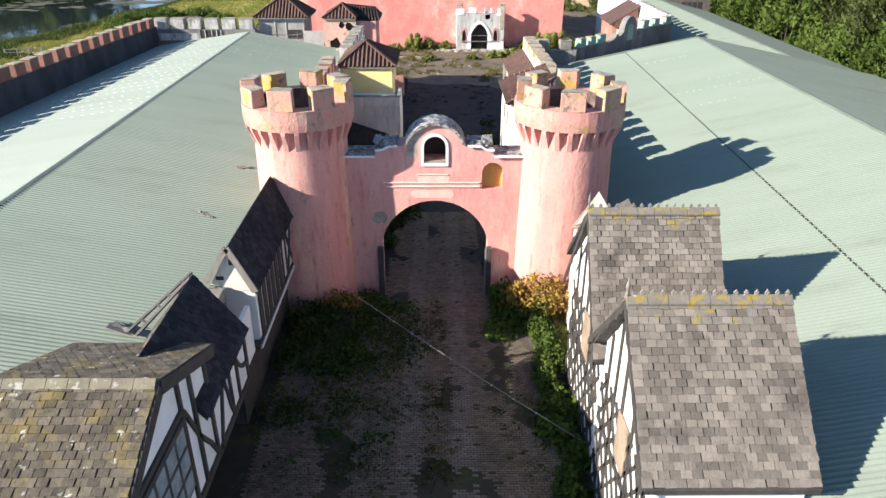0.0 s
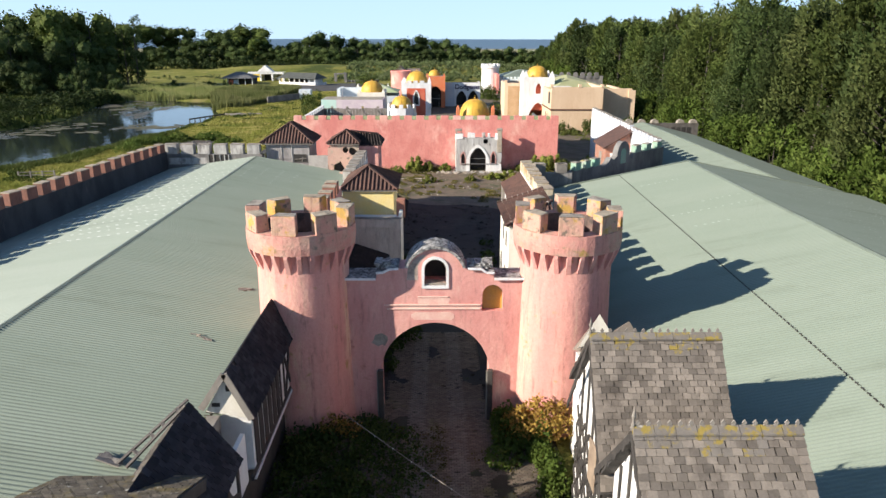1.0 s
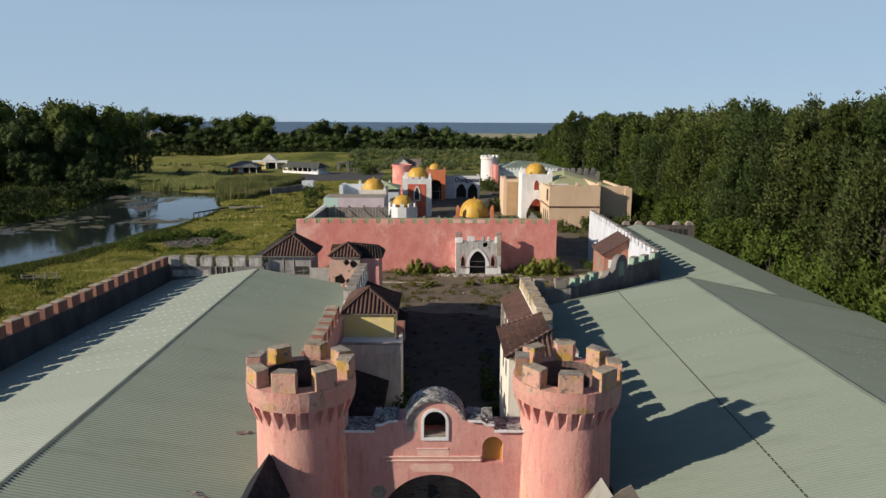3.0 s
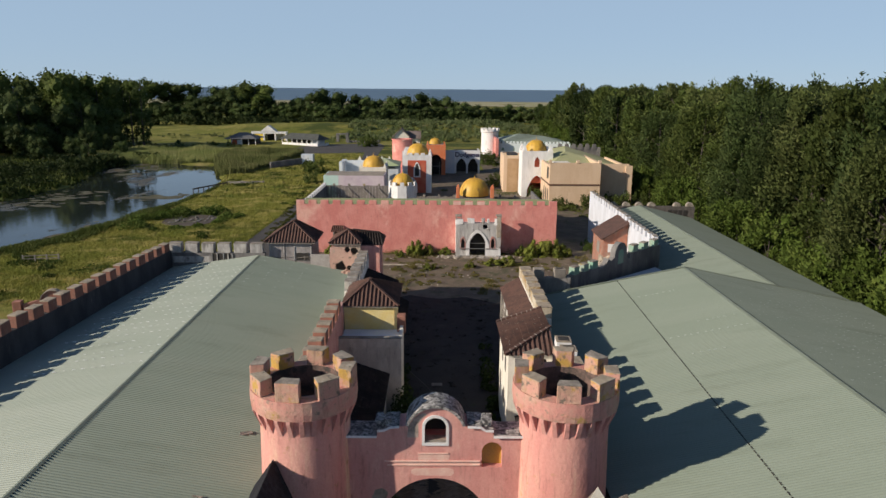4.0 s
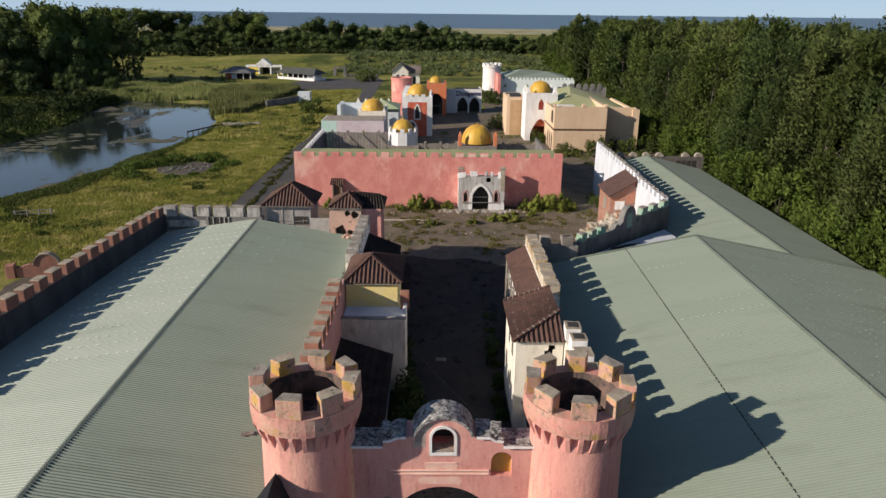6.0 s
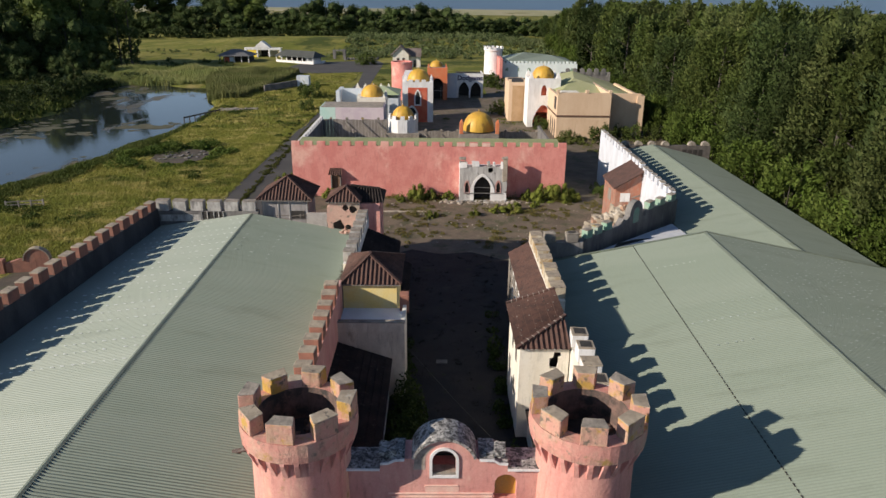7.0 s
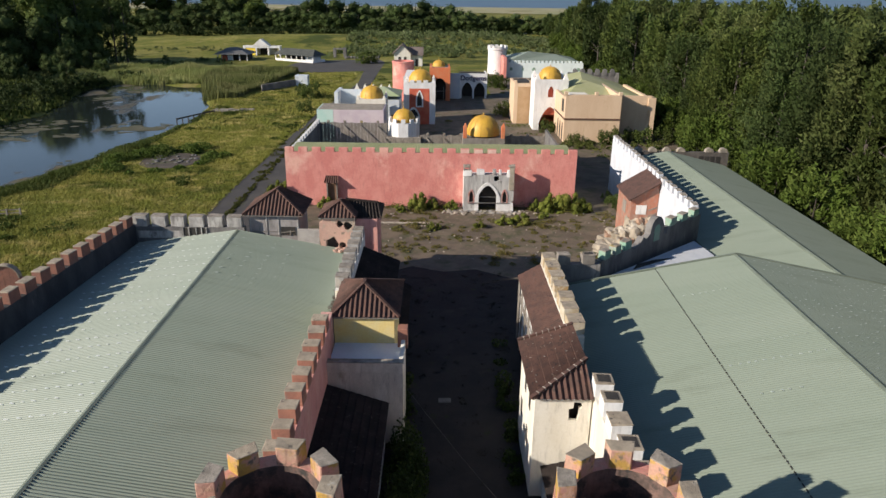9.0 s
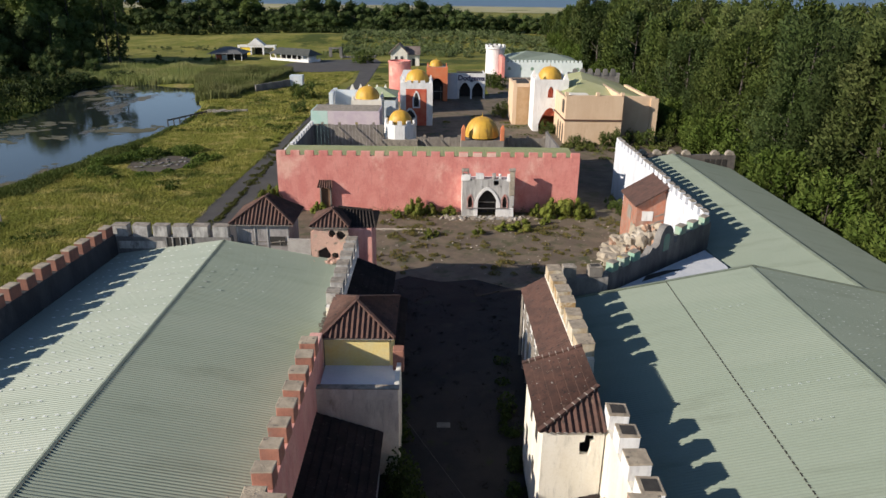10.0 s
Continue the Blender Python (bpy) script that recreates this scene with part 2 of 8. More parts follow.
CREAM = surface("cream_render", (0.74, 0.71, 0.63), (0.66, 0.62, 0.53), 0.8, 10, stain=(0.40, 0.37, 0.28), stain_at=(0.6, 0.76), stretch=(1, 1, 0.3), bump=0.3, grime=0.4)
YELLOW = surface("yellow_render", (0.74, 0.58, 0.22), (0.70, 0.60, 0.30), 0.9, 10, stain=(0.50, 0.42, 0.2), stain_at=(0.64, 0.8))
OCHRE = surface("ochre_render", (0.55, 0.33, 0.07), (0.48, 0.30, 0.10), 1.8, 12)
GREYWALL = surface("dirty_grey_render", (0.20, 0.19, 0.18), (0.11, 0.105, 0.105), 0.9, 9, grime=0.5, stain=(0.31, 0.29, 0.27), stain_at=(0.58, 0.72), stretch=(1, 1, 0.4), bump=0.4)
# shade on the outer wall's inner side is put into this dark colour
DARKWALL = surface("shade_dark_render", (0.056, 0.056, 0.061), (0.030, 0.031, 0.036), 0.8, 9, stain=(0.13, 0.118, 0.115), stain_at=(0.6, 0.74), stretch=(1, 1, 0.4), bump=0.4)
ROADGREY = surface("faded_tarmac", (0.052, 0.048, 0.047), (0.070, 0.064, 0.060), 0.25, 18, stain=(0.066, 0.068, 0.036), stain_at=(0.57, 0.72), stain_scale=0.3, bump=0.3)
BRICKRED = surface("red_painted_merlon", (0.36, 0.165, 0.115), (0.27, 0.13, 0.095), 1.3, 12, grime=0.6, stain=(0.22, 0.17, 0.14), stain_at=(0.58, 0.7), bump=0.4)
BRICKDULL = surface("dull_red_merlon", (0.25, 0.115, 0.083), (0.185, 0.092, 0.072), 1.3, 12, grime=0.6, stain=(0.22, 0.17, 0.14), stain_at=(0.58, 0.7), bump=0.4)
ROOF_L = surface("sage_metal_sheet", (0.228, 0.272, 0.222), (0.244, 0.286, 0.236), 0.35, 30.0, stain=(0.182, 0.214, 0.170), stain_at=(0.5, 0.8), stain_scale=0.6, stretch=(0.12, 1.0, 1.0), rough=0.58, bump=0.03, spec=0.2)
# lighter copy of ROOF_L: the sunward slope's light is put into the colour
ROOF_S = surface("sunward_metal_sheet", (0.300, 0.345, 0.292), (0.328, 0.370, 0.318), 0.35, 30.0, stain=(0.235, 0.272, 0.228), stain_at=(0.55, 0.8), stain_scale=0.6, stretch=(0.12, 1.0, 1.0), rough=0.5, bump=0.03, spec=0.35)
RIDGECAP = surface("ridge_cap_metal", (0.195, 0.228, 0.178), (0.150, 0.175, 0.135), 0.6, 6, rough=0.5, bump=0.05)
def slate_pair(name, *args, **kw):
    """A slate for single pieces and its twin for the joined field of slates."""
    k = kw.pop("piece")
    one, many = surface(name, *args, piece=k, **kw), surface(name + "_field", *args, island=k, **kw)
    FIELD_OF[name] = many
    return one


FIELD_OF = {}
SLATE_R = slate_pair("grey_brown_slate", (0.150, 0.128, 0.106), (0.200, 0.172, 0.144), 0.7, 22, stain=(0.096, 0.080, 0.066), stain_at=(0.50, 0.70), stain_scale=0.6, piece=0.36, bump=0.4, rough=0.8)
SLATE_L = slate_pair("weathered_brown_slate", (0.078, 0.064, 0.046), (0.128, 0.107, 0.078), 2.6, 26, stain=(0.145, 0.112, 0.044), stain_at=(0.49, 0.62), stain_scale=1.1, spots=(0.40, 0.385, 0.33), spot_at=(0.63, 0.69), spot_scale=4.2, piece=0.38, bump=0.5, rough=0.85)
# slate for slopes turned from the sun: their shade is put into the colour
SLATE_D = slate_pair("shaded_slate", (0.017, 0.019, 0.025), (0.030, 0.031, 0.037), 0.9, 22, piece=0.4, bump=0.3, rough=0.85, spec=0.2)
RIDGE_L = surface("grey_lichened_ridge", (0.21, 0.185, 0.125), (0.16, 0.14, 0.10), 2.5, 20, spots=(0.36, 0.34, 0.29), spot_at=(0.55, 0.62), spot_scale=3.5, bump=0.5)
CAP_B = surface("brown_lichened_cap", (0.40, 0.335, 0.25), (0.27, 0.225, 0.17), 2.0, 16, stain=(0.50, 0.47, 0.40), stain_at=(0.58, 0.72), spots=(0.13, 0.11, 0.09), spot_at=(0.6, 0.68), spot_scale=3.0, bump=0.8, grime=0.5)
MOULD = surface("black_moulded_coping", (0.46, 0.45, 0.43), (0.24, 0.235, 0.23), 3.4, 14, stain=(0.06, 0.06, 0.06), stain_at=(0.48, 0.60), stain_scale=4.2, spots=(0.06, 0.058, 0.055), spot_at=(0.52, 0.62), spot_scale=9.0, bump=0.7, grime=0.5)
WEATHERED = surface("flaking_grey_white", (0.46, 0.445, 0.42), (0.25, 0.24, 0.23), 1.6, 14, stain=(0.13, 0.125, 0.12), stain_at=(0.56, 0.68), stain_scale=1.2, stretch=(1, 1, 0.5), bump=0.6, grime=0.6)
LICHEN = surface("lichened_slate", (0.150, 0.133, 0.115), (0.185, 0.165, 0.145), 1.2, 20, stain=(0.26, 0.195, 0.045), stain_at=(0.50, 0.60), stain_scale=3.4, spots=(0.36, 0.345, 0.31), spot_at=(0.66, 0.72), spot_scale=3.0, bump=0.5)
TIMBER = surface("black_timber", (0.035, 0.032, 0.03), (0.06, 0.053, 0.047), 1.5, 16, bump=0.35, rough=0.75)
DULLWOOD = surface("dull_grey_wood", (0.125, 0.112, 0.10), (0.085, 0.076, 0.07), 1.6, 20, bump=0.4)
OLDWOOD = surface("grey_weathered_wood", (0.26, 0.235, 0.205), (0.17, 0.15, 0.13), 1.4, 20, stretch=(1, 1, 0.5), bump=0.4)
PLASTER = surface("white_plaster", (0.78, 0.77, 0.75), (0.70, 0.69, 0.67), 1.1, 12, stain=(0.5, 0.48, 0.44), stain_at=(0.66, 0.8))
# near-black: the shade inside openings and hollows is put into this colour
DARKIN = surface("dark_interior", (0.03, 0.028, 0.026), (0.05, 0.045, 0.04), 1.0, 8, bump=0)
TILE = surface("brown_red_tile", (0.104, 0.054, 0.042), (0.068, 0.039, 0.032), 1.6, 18, stain=(0.150, 0.098, 0.074), stain_at=(0.60, 0.74), stain_scale=2.0, spots=(0.035, 0.026, 0.023), spot_at=(0.56, 0.68), spot_scale=5.0, bump=0.4, rough=0.85, island=0.12, grime=0.4)
RUBBLE = surface("pale_rubble", (0.42, 0.37, 0.31), (0.28, 0.24, 0.20), 3, 20, bump=0.4, island=0.3)
TERRACE = surface("blue_white_terrace", (0.70, 0.76, 0.84), (0.62, 0.68, 0.76), 0.7, 8, stain=(0.42, 0.44, 0.47), stain_at=(0.62, 0.76), bump=0.1, rough=0.55)
STAINED = surface("stained_cream_white_render", (0.66, 0.61, 0.54), (0.52, 0.47, 0.41), 1.1, 10, stain=(0.30, 0.25, 0.20), stain_at=(0.56, 0.72), stretch=(1, 1, 0.4), bump=0.4, grime=0.5)
MORTAR = surface("pale_mortar", (0.40, 0.36, 0.31), (0.28, 0.24, 0.20), 6, 30, bump=0.2)
# dark copy of TILE for roofs in shade: the shade is in the colour
TILE_D = surface("shaded_tile", (0.022, 0.018, 0.017), (0.036, 0.028, 0.026), 0.9, 14, spots=(0.06, 0.05, 0.045), spot_at=(0.60, 0.68), spot_scale=4.0, bump=0.4, spec=0.18)
# far darker than bare tarmac: the street's shade is put into the colour
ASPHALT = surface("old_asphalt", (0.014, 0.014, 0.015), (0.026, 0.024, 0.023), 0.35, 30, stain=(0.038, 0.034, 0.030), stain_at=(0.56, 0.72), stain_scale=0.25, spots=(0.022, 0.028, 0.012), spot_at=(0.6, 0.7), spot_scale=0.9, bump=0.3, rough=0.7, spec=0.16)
PAVER = surface("block_paving", (0.098, 0.079, 0.060), (0.126, 0.102, 0.078), 0.6, 26, stain=(0.105, 0.095, 0.046), stain_at=(0.55, 0.68), stain_scale=0.5, piece=0.25, bump=0.3)
PAVER_J = surface("block_paving_field", (0.098, 0.079, 0.060), (0.126, 0.102, 0.078), 0.6, 26, stain=(0.105, 0.095, 0.046), stain_at=(0.55, 0.68), stain_scale=0.5, island=0.25, bump=0.3)
JOINT = surface("mossy_joint", (0.020, 0.021, 0.012), (0.034, 0.031, 0.022), 0.9, 24, stain=(0.034, 0.043, 0.014), stain_at=(0.5, 0.64), bump=0.5)
PAVER_T = surface("worn_track_paving", (0.120, 0.102, 0.086), (0.150, 0.130, 0.110), 0.8, 26, stain=(0.115, 0.10, 0.07), stain_at=(0.55, 0.68), stain_scale=0.5, island=0.2, bump=0.3)
SOIL = surface("dry_soil", (0.100, 0.078, 0.060), (0.062, 0.052, 0.040), 0.5, 16, stain=(0.075, 0.09, 0.03), stain_at=(0.52, 0.66), stain_scale=0.45, bump=0.5)
GOLD = surface("gold_painted_dome", (0.60, 0.36, 0.05), (0.50, 0.29, 0.05), 0.9, 8, stain=(0.33, 0.19, 0.05), stain_at=(0.6, 0.75), stretch=(1, 1, 0.5), rough=0.5, bump=0.1)
REDPAINT = surface("red_render", (0.52, 0.10, 0.06), (0.56, 0.16, 0.09), 0.9, 9, stain=(0.55, 0.28, 0.2), stain_at=(0.64, 0.78))
ORANGE = surface("orange_red_render", (0.62, 0.17, 0.07), (0.58, 0.21, 0.10), 0.9, 9)
TAN = surface("tan_render", (0.60, 0.43, 0.29), (0.66, 0.49, 0.34), 0.6, 8, stain=(0.45, 0.30, 0.18), stain_at=(0.6, 0.78), stretch=(1, 1, 0.3))
TAN_D = surface("brown_band_paint", (0.14, 0.075, 0.05), (0.10, 0.06, 0.045), 1, 9)
BLUEISH = surface("pale_blue_render", (0.52, 0.58, 0.64), (0.60, 0.64, 0.66), 0.8, 9, stain=(0.36, 0.38, 0.4), stain_at=(0.6, 0.76))
LILAC = surface("pale_lilac_render", (0.52, 0.43, 0.48), (0.58, 0.50, 0.52), 0.8, 9, stain=(0.36, 0.31, 0.33), stain_at=(0.6, 0.76))
MINT = surface("pale_mint_render", (0.42, 0.62, 0.55), (0.5, 0.64, 0.58), 0.9, 9)
GREENPAINT = surface("green_painted_concrete", (0.18, 0.33, 0.25), (0.28, 0.36, 0.28), 1.2, 11, stain=(0.3, 0.29, 0.26), stain_at=(0.55, 0.7))
ROCK = surface("artificial_rock", (0.38, 0.33, 0.26), (0.24, 0.21, 0.17), 1.4, 12, grime=0.5, stain=(0.50, 0.45, 0.38), stain_at=(0.55, 0.7), bump=0.7)
ORANGEROCK = surface("orange_stained_rock", (0.38, 0.22, 0.14), (0.32, 0.23, 0.17), 1.1, 12, bump=0.6)
FELT = surface("pale_roof_felt", (0.50, 0.53, 0.58), (0.60, 0.62, 0.65), 0.5, 6, stain=(0.24, 0.25, 0.27), stain_at=(0.57, 0.67), stain_scale=0.5, bump=0.1, rough=0.6)
BARK = surface("tree_bark", (0.05, 0.042, 0.035), (0.08, 0.07, 0.06), 1.5, 14, bump=0.6)
STEEL = surface("dull_steel", (0.35, 0.34, 0.33), (0.28, 0.27, 0.26), 1.2, 12, rough=0.5, metal=0.6, bump=0.1)
WHITESPOT = surface("white_sheet_fixing", (0.75, 0.78, 0.75), (0.66, 0.7, 0.66), 2, 10, bump=0)
PALESPOT = surface("pale_sheet_fixing", (0.42, 0.48, 0.43), (0.50, 0.55, 0.50), 2, 10, bump=0)
YARD = surface("weedy_tarmac", (0.108, 0.084, 0.062), (0.158, 0.124, 0.088), 0.5, 10, grime=0.0, stain=(0.062, 0.068, 0.030), stain_at=(0.50, 0.66), stain_scale=0.42, spots=(0.21, 0.18, 0.13), spot_at=(0.60, 0.72), spot_scale=0.8, bump=0.6)
LETTER = surface("dark_blue_letter", (0.035, 0.032, 0.075), (0.05, 0.045, 0.10), 1, 8, bump=0)
LEAF_WOOD = leaf_material("woodland_leaf", (0.048, 0.067, 0.018), (0.108, 0.131, 0.036))
LEAF_SHRUB = leaf_material("edge_shrub_leaf", (0.056, 0.086, 0.018), (0.125, 0.160, 0.036))
LEAF_DARK = leaf_material("dark_woodland_leaf", (0.038, 0.056, 0.019), (0.080, 0.105, 0.036))
LEAF_PALE = leaf_material("pale_poplar_leaf", (0.064, 0.082, 0.026), (0.138, 0.156, 0.056))
# weed leaf darkened, so the street's shade is part of its colour
LEAF_SHADE = leaf_material("shaded_weed_leaf", (0.018, 0.030, 0.009), (0.062, 0.084, 0.022), scale=1.0)
LEAF_BUSH = leaf_material("bramble_leaf", (0.028, 0.047, 0.012), (0.100, 0.135, 0.034), scale=1.0)
LEAF_RUST = leaf_material("rusty_creeper_leaf", (0.20, 0.10, 0.035), (0.36, 0.25, 0.06), scale=1.0)
LEAF_SCRUB = leaf_material("grey_scrub_leaf", (0.088, 0.112, 0.045), (0.160, 0.178, 0.088))
GRASS_BLADE = leaf_material("meadow_grass", (0.165, 0.190, 0.036), (0.42, 0.375, 0.105), scale=0.12, patches=((0.062, 0.090, 0.018), (0.48, 0.41, 0.15)))
# both bank colours are darkened: the far bank's shade is put into them
BANK_BLADE = leaf_material("dark_bank_grass", (0.034, 0.054, 0.012), (0.095, 0.105, 0.030), scale=0.2)
LEAF_BANK = leaf_material("shaded_bank_leaf", (0.020, 0.033, 0.011), (0.056, 0.074, 0.024))
ALGAE = surface("floating_algae", (0.085, 0.080, 0.045), (0.055, 0.058, 0.030), 0.6, 6, stain=(0.125, 0.112, 0.07), stain_at=(0.55, 0.66), bump=0.3)
REED = leaf_material("reed_stem", (0.15, 0.175, 0.06), (0.30, 0.285, 0.125), scale=0.1)
GLASS_D = surface("dusty_glass", (0.24, 0.27, 0.29), (0.34, 0.37, 0.38), 2, 8, rough=0.15, bump=0, spec=0.6)


def ground_material():
    ma, nt, bsdf = nodes_of("meadow_ground")
    pos = nt.nodes.new("ShaderNodeNewGeometry")
    vec = pos.outputs["Position"]
    col = mixc(nt, ramp(nt, tex_noise(nt, vec, 0.06, 6, 0.65), 0.38, 0.62), (0.135, 0.148, 0.030), (0.245, 0.220, 0.064))
    col = mixc(nt, ramp(nt, tex_noise(nt, vec, 0.5, 5, 0.7), 0.45, 0.7), col, (0.105, 0.125, 0.024))
    col = mixc(nt, ramp(nt, tex_noise(nt, vec, 0.11, 5, 0.6), 0.60, 0.70), col, (0.27, 0.225, 0.09))
    col = mixc(nt, ramp(nt, tex_noise(nt, vec, 0.035, 6, 0.7), 0.50, 0.62), col, (0.06, 0.078, 0.02))
    col = mixc(nt, 0.5, col, mixc(nt, tex_noise(nt, vec, 5, 4, 0.8), (0.3, 0.3, 0.3), (0.7, 0.7, 0.7)), "OVERLAY")
    nt.links.new(col, bsdf.inputs["Base Color"])
    bsdf.inputs["Roughness"].default_value = 0.95
    bsdf.inputs["Specular IOR Level"].default_value = 0.1
    b = nt.nodes.new("ShaderNodeBump")
    b.inputs["Strength"].default_value, b.inputs["Distance"].default_value = 0.8, 0.25
    nt.links.new(tex_noise(nt, vec, 2.5, 5, 0.7), b.inputs["Height"])
    nt.links.new(b.outputs[0], bsdf.inputs["Normal"])
    return ma


def water_material(name, deep, rough, ripple, algae=None):
    ma, nt, bsdf = nodes_of(name)
    pos = nt.nodes.new("ShaderNodeNewGeometry")
    vec = pos.outputs["Position"]
    bsdf.inputs["Base Color"].default_value = (*deep, 1)
    bsdf.inputs["Roughness"].default_value, bsdf.inputs["IOR"].default_value = rough, 1.33
    if algae:
        f = ramp(nt, tex_noise(nt, vec, 0.085, 9, 0.72, (1.0, 0.55, 1)), 0.535, 0.66)
        nt.links.new(mixc(nt, f, deep, algae), bsdf.inputs["Base Color"])
        r = nt.nodes.new("ShaderNodeMapRange")
        r.inputs["To Min"].default_value, r.inputs["To Max"].default_value = rough, 0.7
        nt.links.new(f, r.inputs["Value"])
        nt.links.new(r.outputs[0], bsdf.inputs["Roughness"])
    b = nt.nodes.new("ShaderNodeBump")
    b.inputs["Strength"].default_value, b.inputs["Distance"].default_value = ripple, 0.05
    nt.links.new(tex_noise(nt, vec, 1.6, 3), b.inputs["Height"])
    nt.links.new(b.outputs[0], bsdf.inputs["Normal"])
    return ma


GROUND = ground_material()
POND = water_material("pond_water", (0.016, 0.022, 0.022), 0.04, 0.12, (0.13, 0.11, 0.065))
SEA = water_material("sea_water", (0.03, 0.06, 0.09), 0.35, 0.3)
SAND = surface("beach_sand", (0.33, 0.29, 0.17), (0.24, 0.24, 0.11), 0.02, 2, bump=0)

# ---- ground, water and paving ----
POND_EDGE = [(-66, 40), (-52, 66), (-49.5, 80), (-47, 93), (-45.5, 108), (-46, 121), (-51, 140), (-58, 156), (-80, 161), (-83, 150), (-79, 132), (-75, 115), (-77, 98), (-90, 78), (-120, 60), (-130, 40)]


def pond_depth(x, y):
    """Signed distance to the pond's edge, positive inside."""
    best, inside = 1e9, False
    n = len(POND_EDGE)
    for i in range(n):
        (ax, ay), (bx, by) = POND_EDGE[i], POND_EDGE[(i + 1) % n]
        dx, dy = bx - ax, by - ay
        k = max(0, min(1, ((x - ax) * dx + (y - ay) * dy) / (dx * dx + dy * dy)))
        best = min(best, (x - ax - k * dx) ** 2 + (y - ay - k * dy) ** 2)
        if (ay > y) != (by > y) and x < (bx - ax) * (y - ay) / (by - ay) + ax:
            inside = not inside
    return math.sqrt(best) if inside else -math.sqrt(best)


def smooth(a, b, x):
    k = max(0.0, min(1.0, (x - a) / (b - a)))
    return k * k * (3 - 2 * k)


def ground_z(x, y):
    z = 0.0
    if -140 < x < -30 and 20 < y < 190:
        d = pond_depth(x, y) + 1.6 * noise.noise((x * 0.15, y * 0.15, 0))
        z -= 1.1 * smooth(-3.0, 3.0, d)
    if x < -25 and y > 25:
        z += 0.25 * noise.noise((x * 0.07, y * 0.07, 3)) * smooth(-24, -32, x)
    if y > 225:
        bank = smooth(262, 290, y) * (1 - smooth(300, 330, y)) * smooth(-125, -70, x) * (1 - smooth(20, 60, x))
        z += 3.4 * bank + 0.5 * noise.noise((x * 0.05, y * 0.05, 7))
    if y > 820:
        z -= 4.0 * smooth(820, 1000, y)
    return z


def spaced(stops):
    out = []
    for a, b, step in stops:
        n = max(1, round((b - a) / step))
        out += [a + (b - a) * i / n for i in range(n)]
    return out + [stops[-1][1]]


gx = spaced([(-4600, -400, 600), (-400, -140, 26), (-140, -20, 1.5), (-20, 60, 5), (60, 400, 34), (400, 4600, 600)])
gy = spaced([(-600, -40, 80), (-40, 20, 6), (20, 180, 1.6), (180, 400, 5), (400, 1100, 35), (1100, 4900, 760)])
g = Geo()
nx = len(gx)
g.v = [(x, y, ground_z(x, y) + (0.0 if y < 1100 else -3.0)) for y in gy for x in gx]
g.f = [(j * nx + i, j * nx + i + 1, (j + 1) * nx + i + 1, (j + 1) * nx + i) for j in range(len(gy) - 1) for i in range(nx - 1)]
g.smooth = True
solo("ground", g, GROUND, "rough green and straw meadow ground reaching the shore", "ground", kind="structure")
w = Geo()
w.add([(x, y, -0.52) for x, y in POND_EDGE], [tuple(range(len(POND_EDGE)))])
w.v = [((x + 62) * 1.14 - 62, (y - 100) * 1.1 + 100, z) for x, y, z in w.v]
solo("water", w, POND, "still pond with tan algae mats and sky reflection", "pond", kind="structure")
w = Geo().add([(-4700, 930, -1.2), (4700, 930, -1.2), (4700, 4950, -1.2), (-4700, 4950, -1.2)], [(0, 1, 2, 3)])
solo("sea_water", w, SEA, "flat grey-blue sea along the horizon", "sea", kind="structure")
w = Geo()
for i in range(40):
    x0 = -900 + i * 45
    w.add([(x0, 700 + 8 * math.sin(i), 0.25), (x0 + 45, 700 + 8 * math.sin(i + 1), 0.25), (x0 + 45, 935, 0.05), (x0, 935, 0.05)], [(0, 1, 2, 3)])
solo("beach", w, SAND, "pale sandy dune strip before the sea", "beach", kind="structure")


def sheet(name, pts, z, material, label, category, thick=0.05):
    m = Geo().prism(list(reversed(pts)), z - thick, z, "z")
    return solo(name, m, material, label, category, kind="structure")


sheet("yard", [(-9.5, 26), (8.8, 26), (12, 28.6), (21, 37), (21, 66), (36, 66), (60, 80), (60, 190), (12, 190), (12, 145), (-14, 145), (-14, 66), (-24, 60), (-25, 40), (-9.5, 38)], 0.02,
      YARD, "weedy cracked tarmac yard between the fantasy buildings", "yard")
# reaches over the yard to the shade line, with the shade in its colour
sheet("street", [(-5.5, 1.5), (7.2, 1.5), (7.2, 26), (9, 28.3), (9.6, 33), (8.3, 36.5), (5.6, 38), (3.2, 39.6), (.4, 39), (-2.4, 40.2), (-4.7, 38.4), (-5.5, 33)], 0.03, ASPHALT, "worn tarmac street inside the gate, coloured dark out to the shade line", "street")
sheet("road", [(-24.8, 40), (-18.2, 40), (-17.9, 66), (-18.6, 92), (-19.6, 120), (-17.4, 163), (-20.6, 164.4), (-22.6, 131), (-24.0, 105), (-24.3, 84), (-24.9, 60)], 0.045,
      ROADGREY, "grey tarmac service road beside the meadow", "road")
sheet("car_park", [(-46.5, 194), (-37.5, 184.5), (-32.2, 187), (-21.9, 191), (-20.6, 164.5), (-17.2, 162), (-17.6, 216), (-20.4, 226.6), (-43, 217), (-46, 207)], 0.05, ROADGREY, "empty grey tarmac car park", "car park")
sheet("soil_patch", [(-40.6, 75.2), (-38.2, 73.4), (-34.9, 73.9), (-33, 76.8), (-33.6, 80.6), (-35.9, 82.7), (-39.1, 82.0), (-41.2, 79.0)], 0.12, SOIL, "bare dark soil patch in the meadow", "soil")
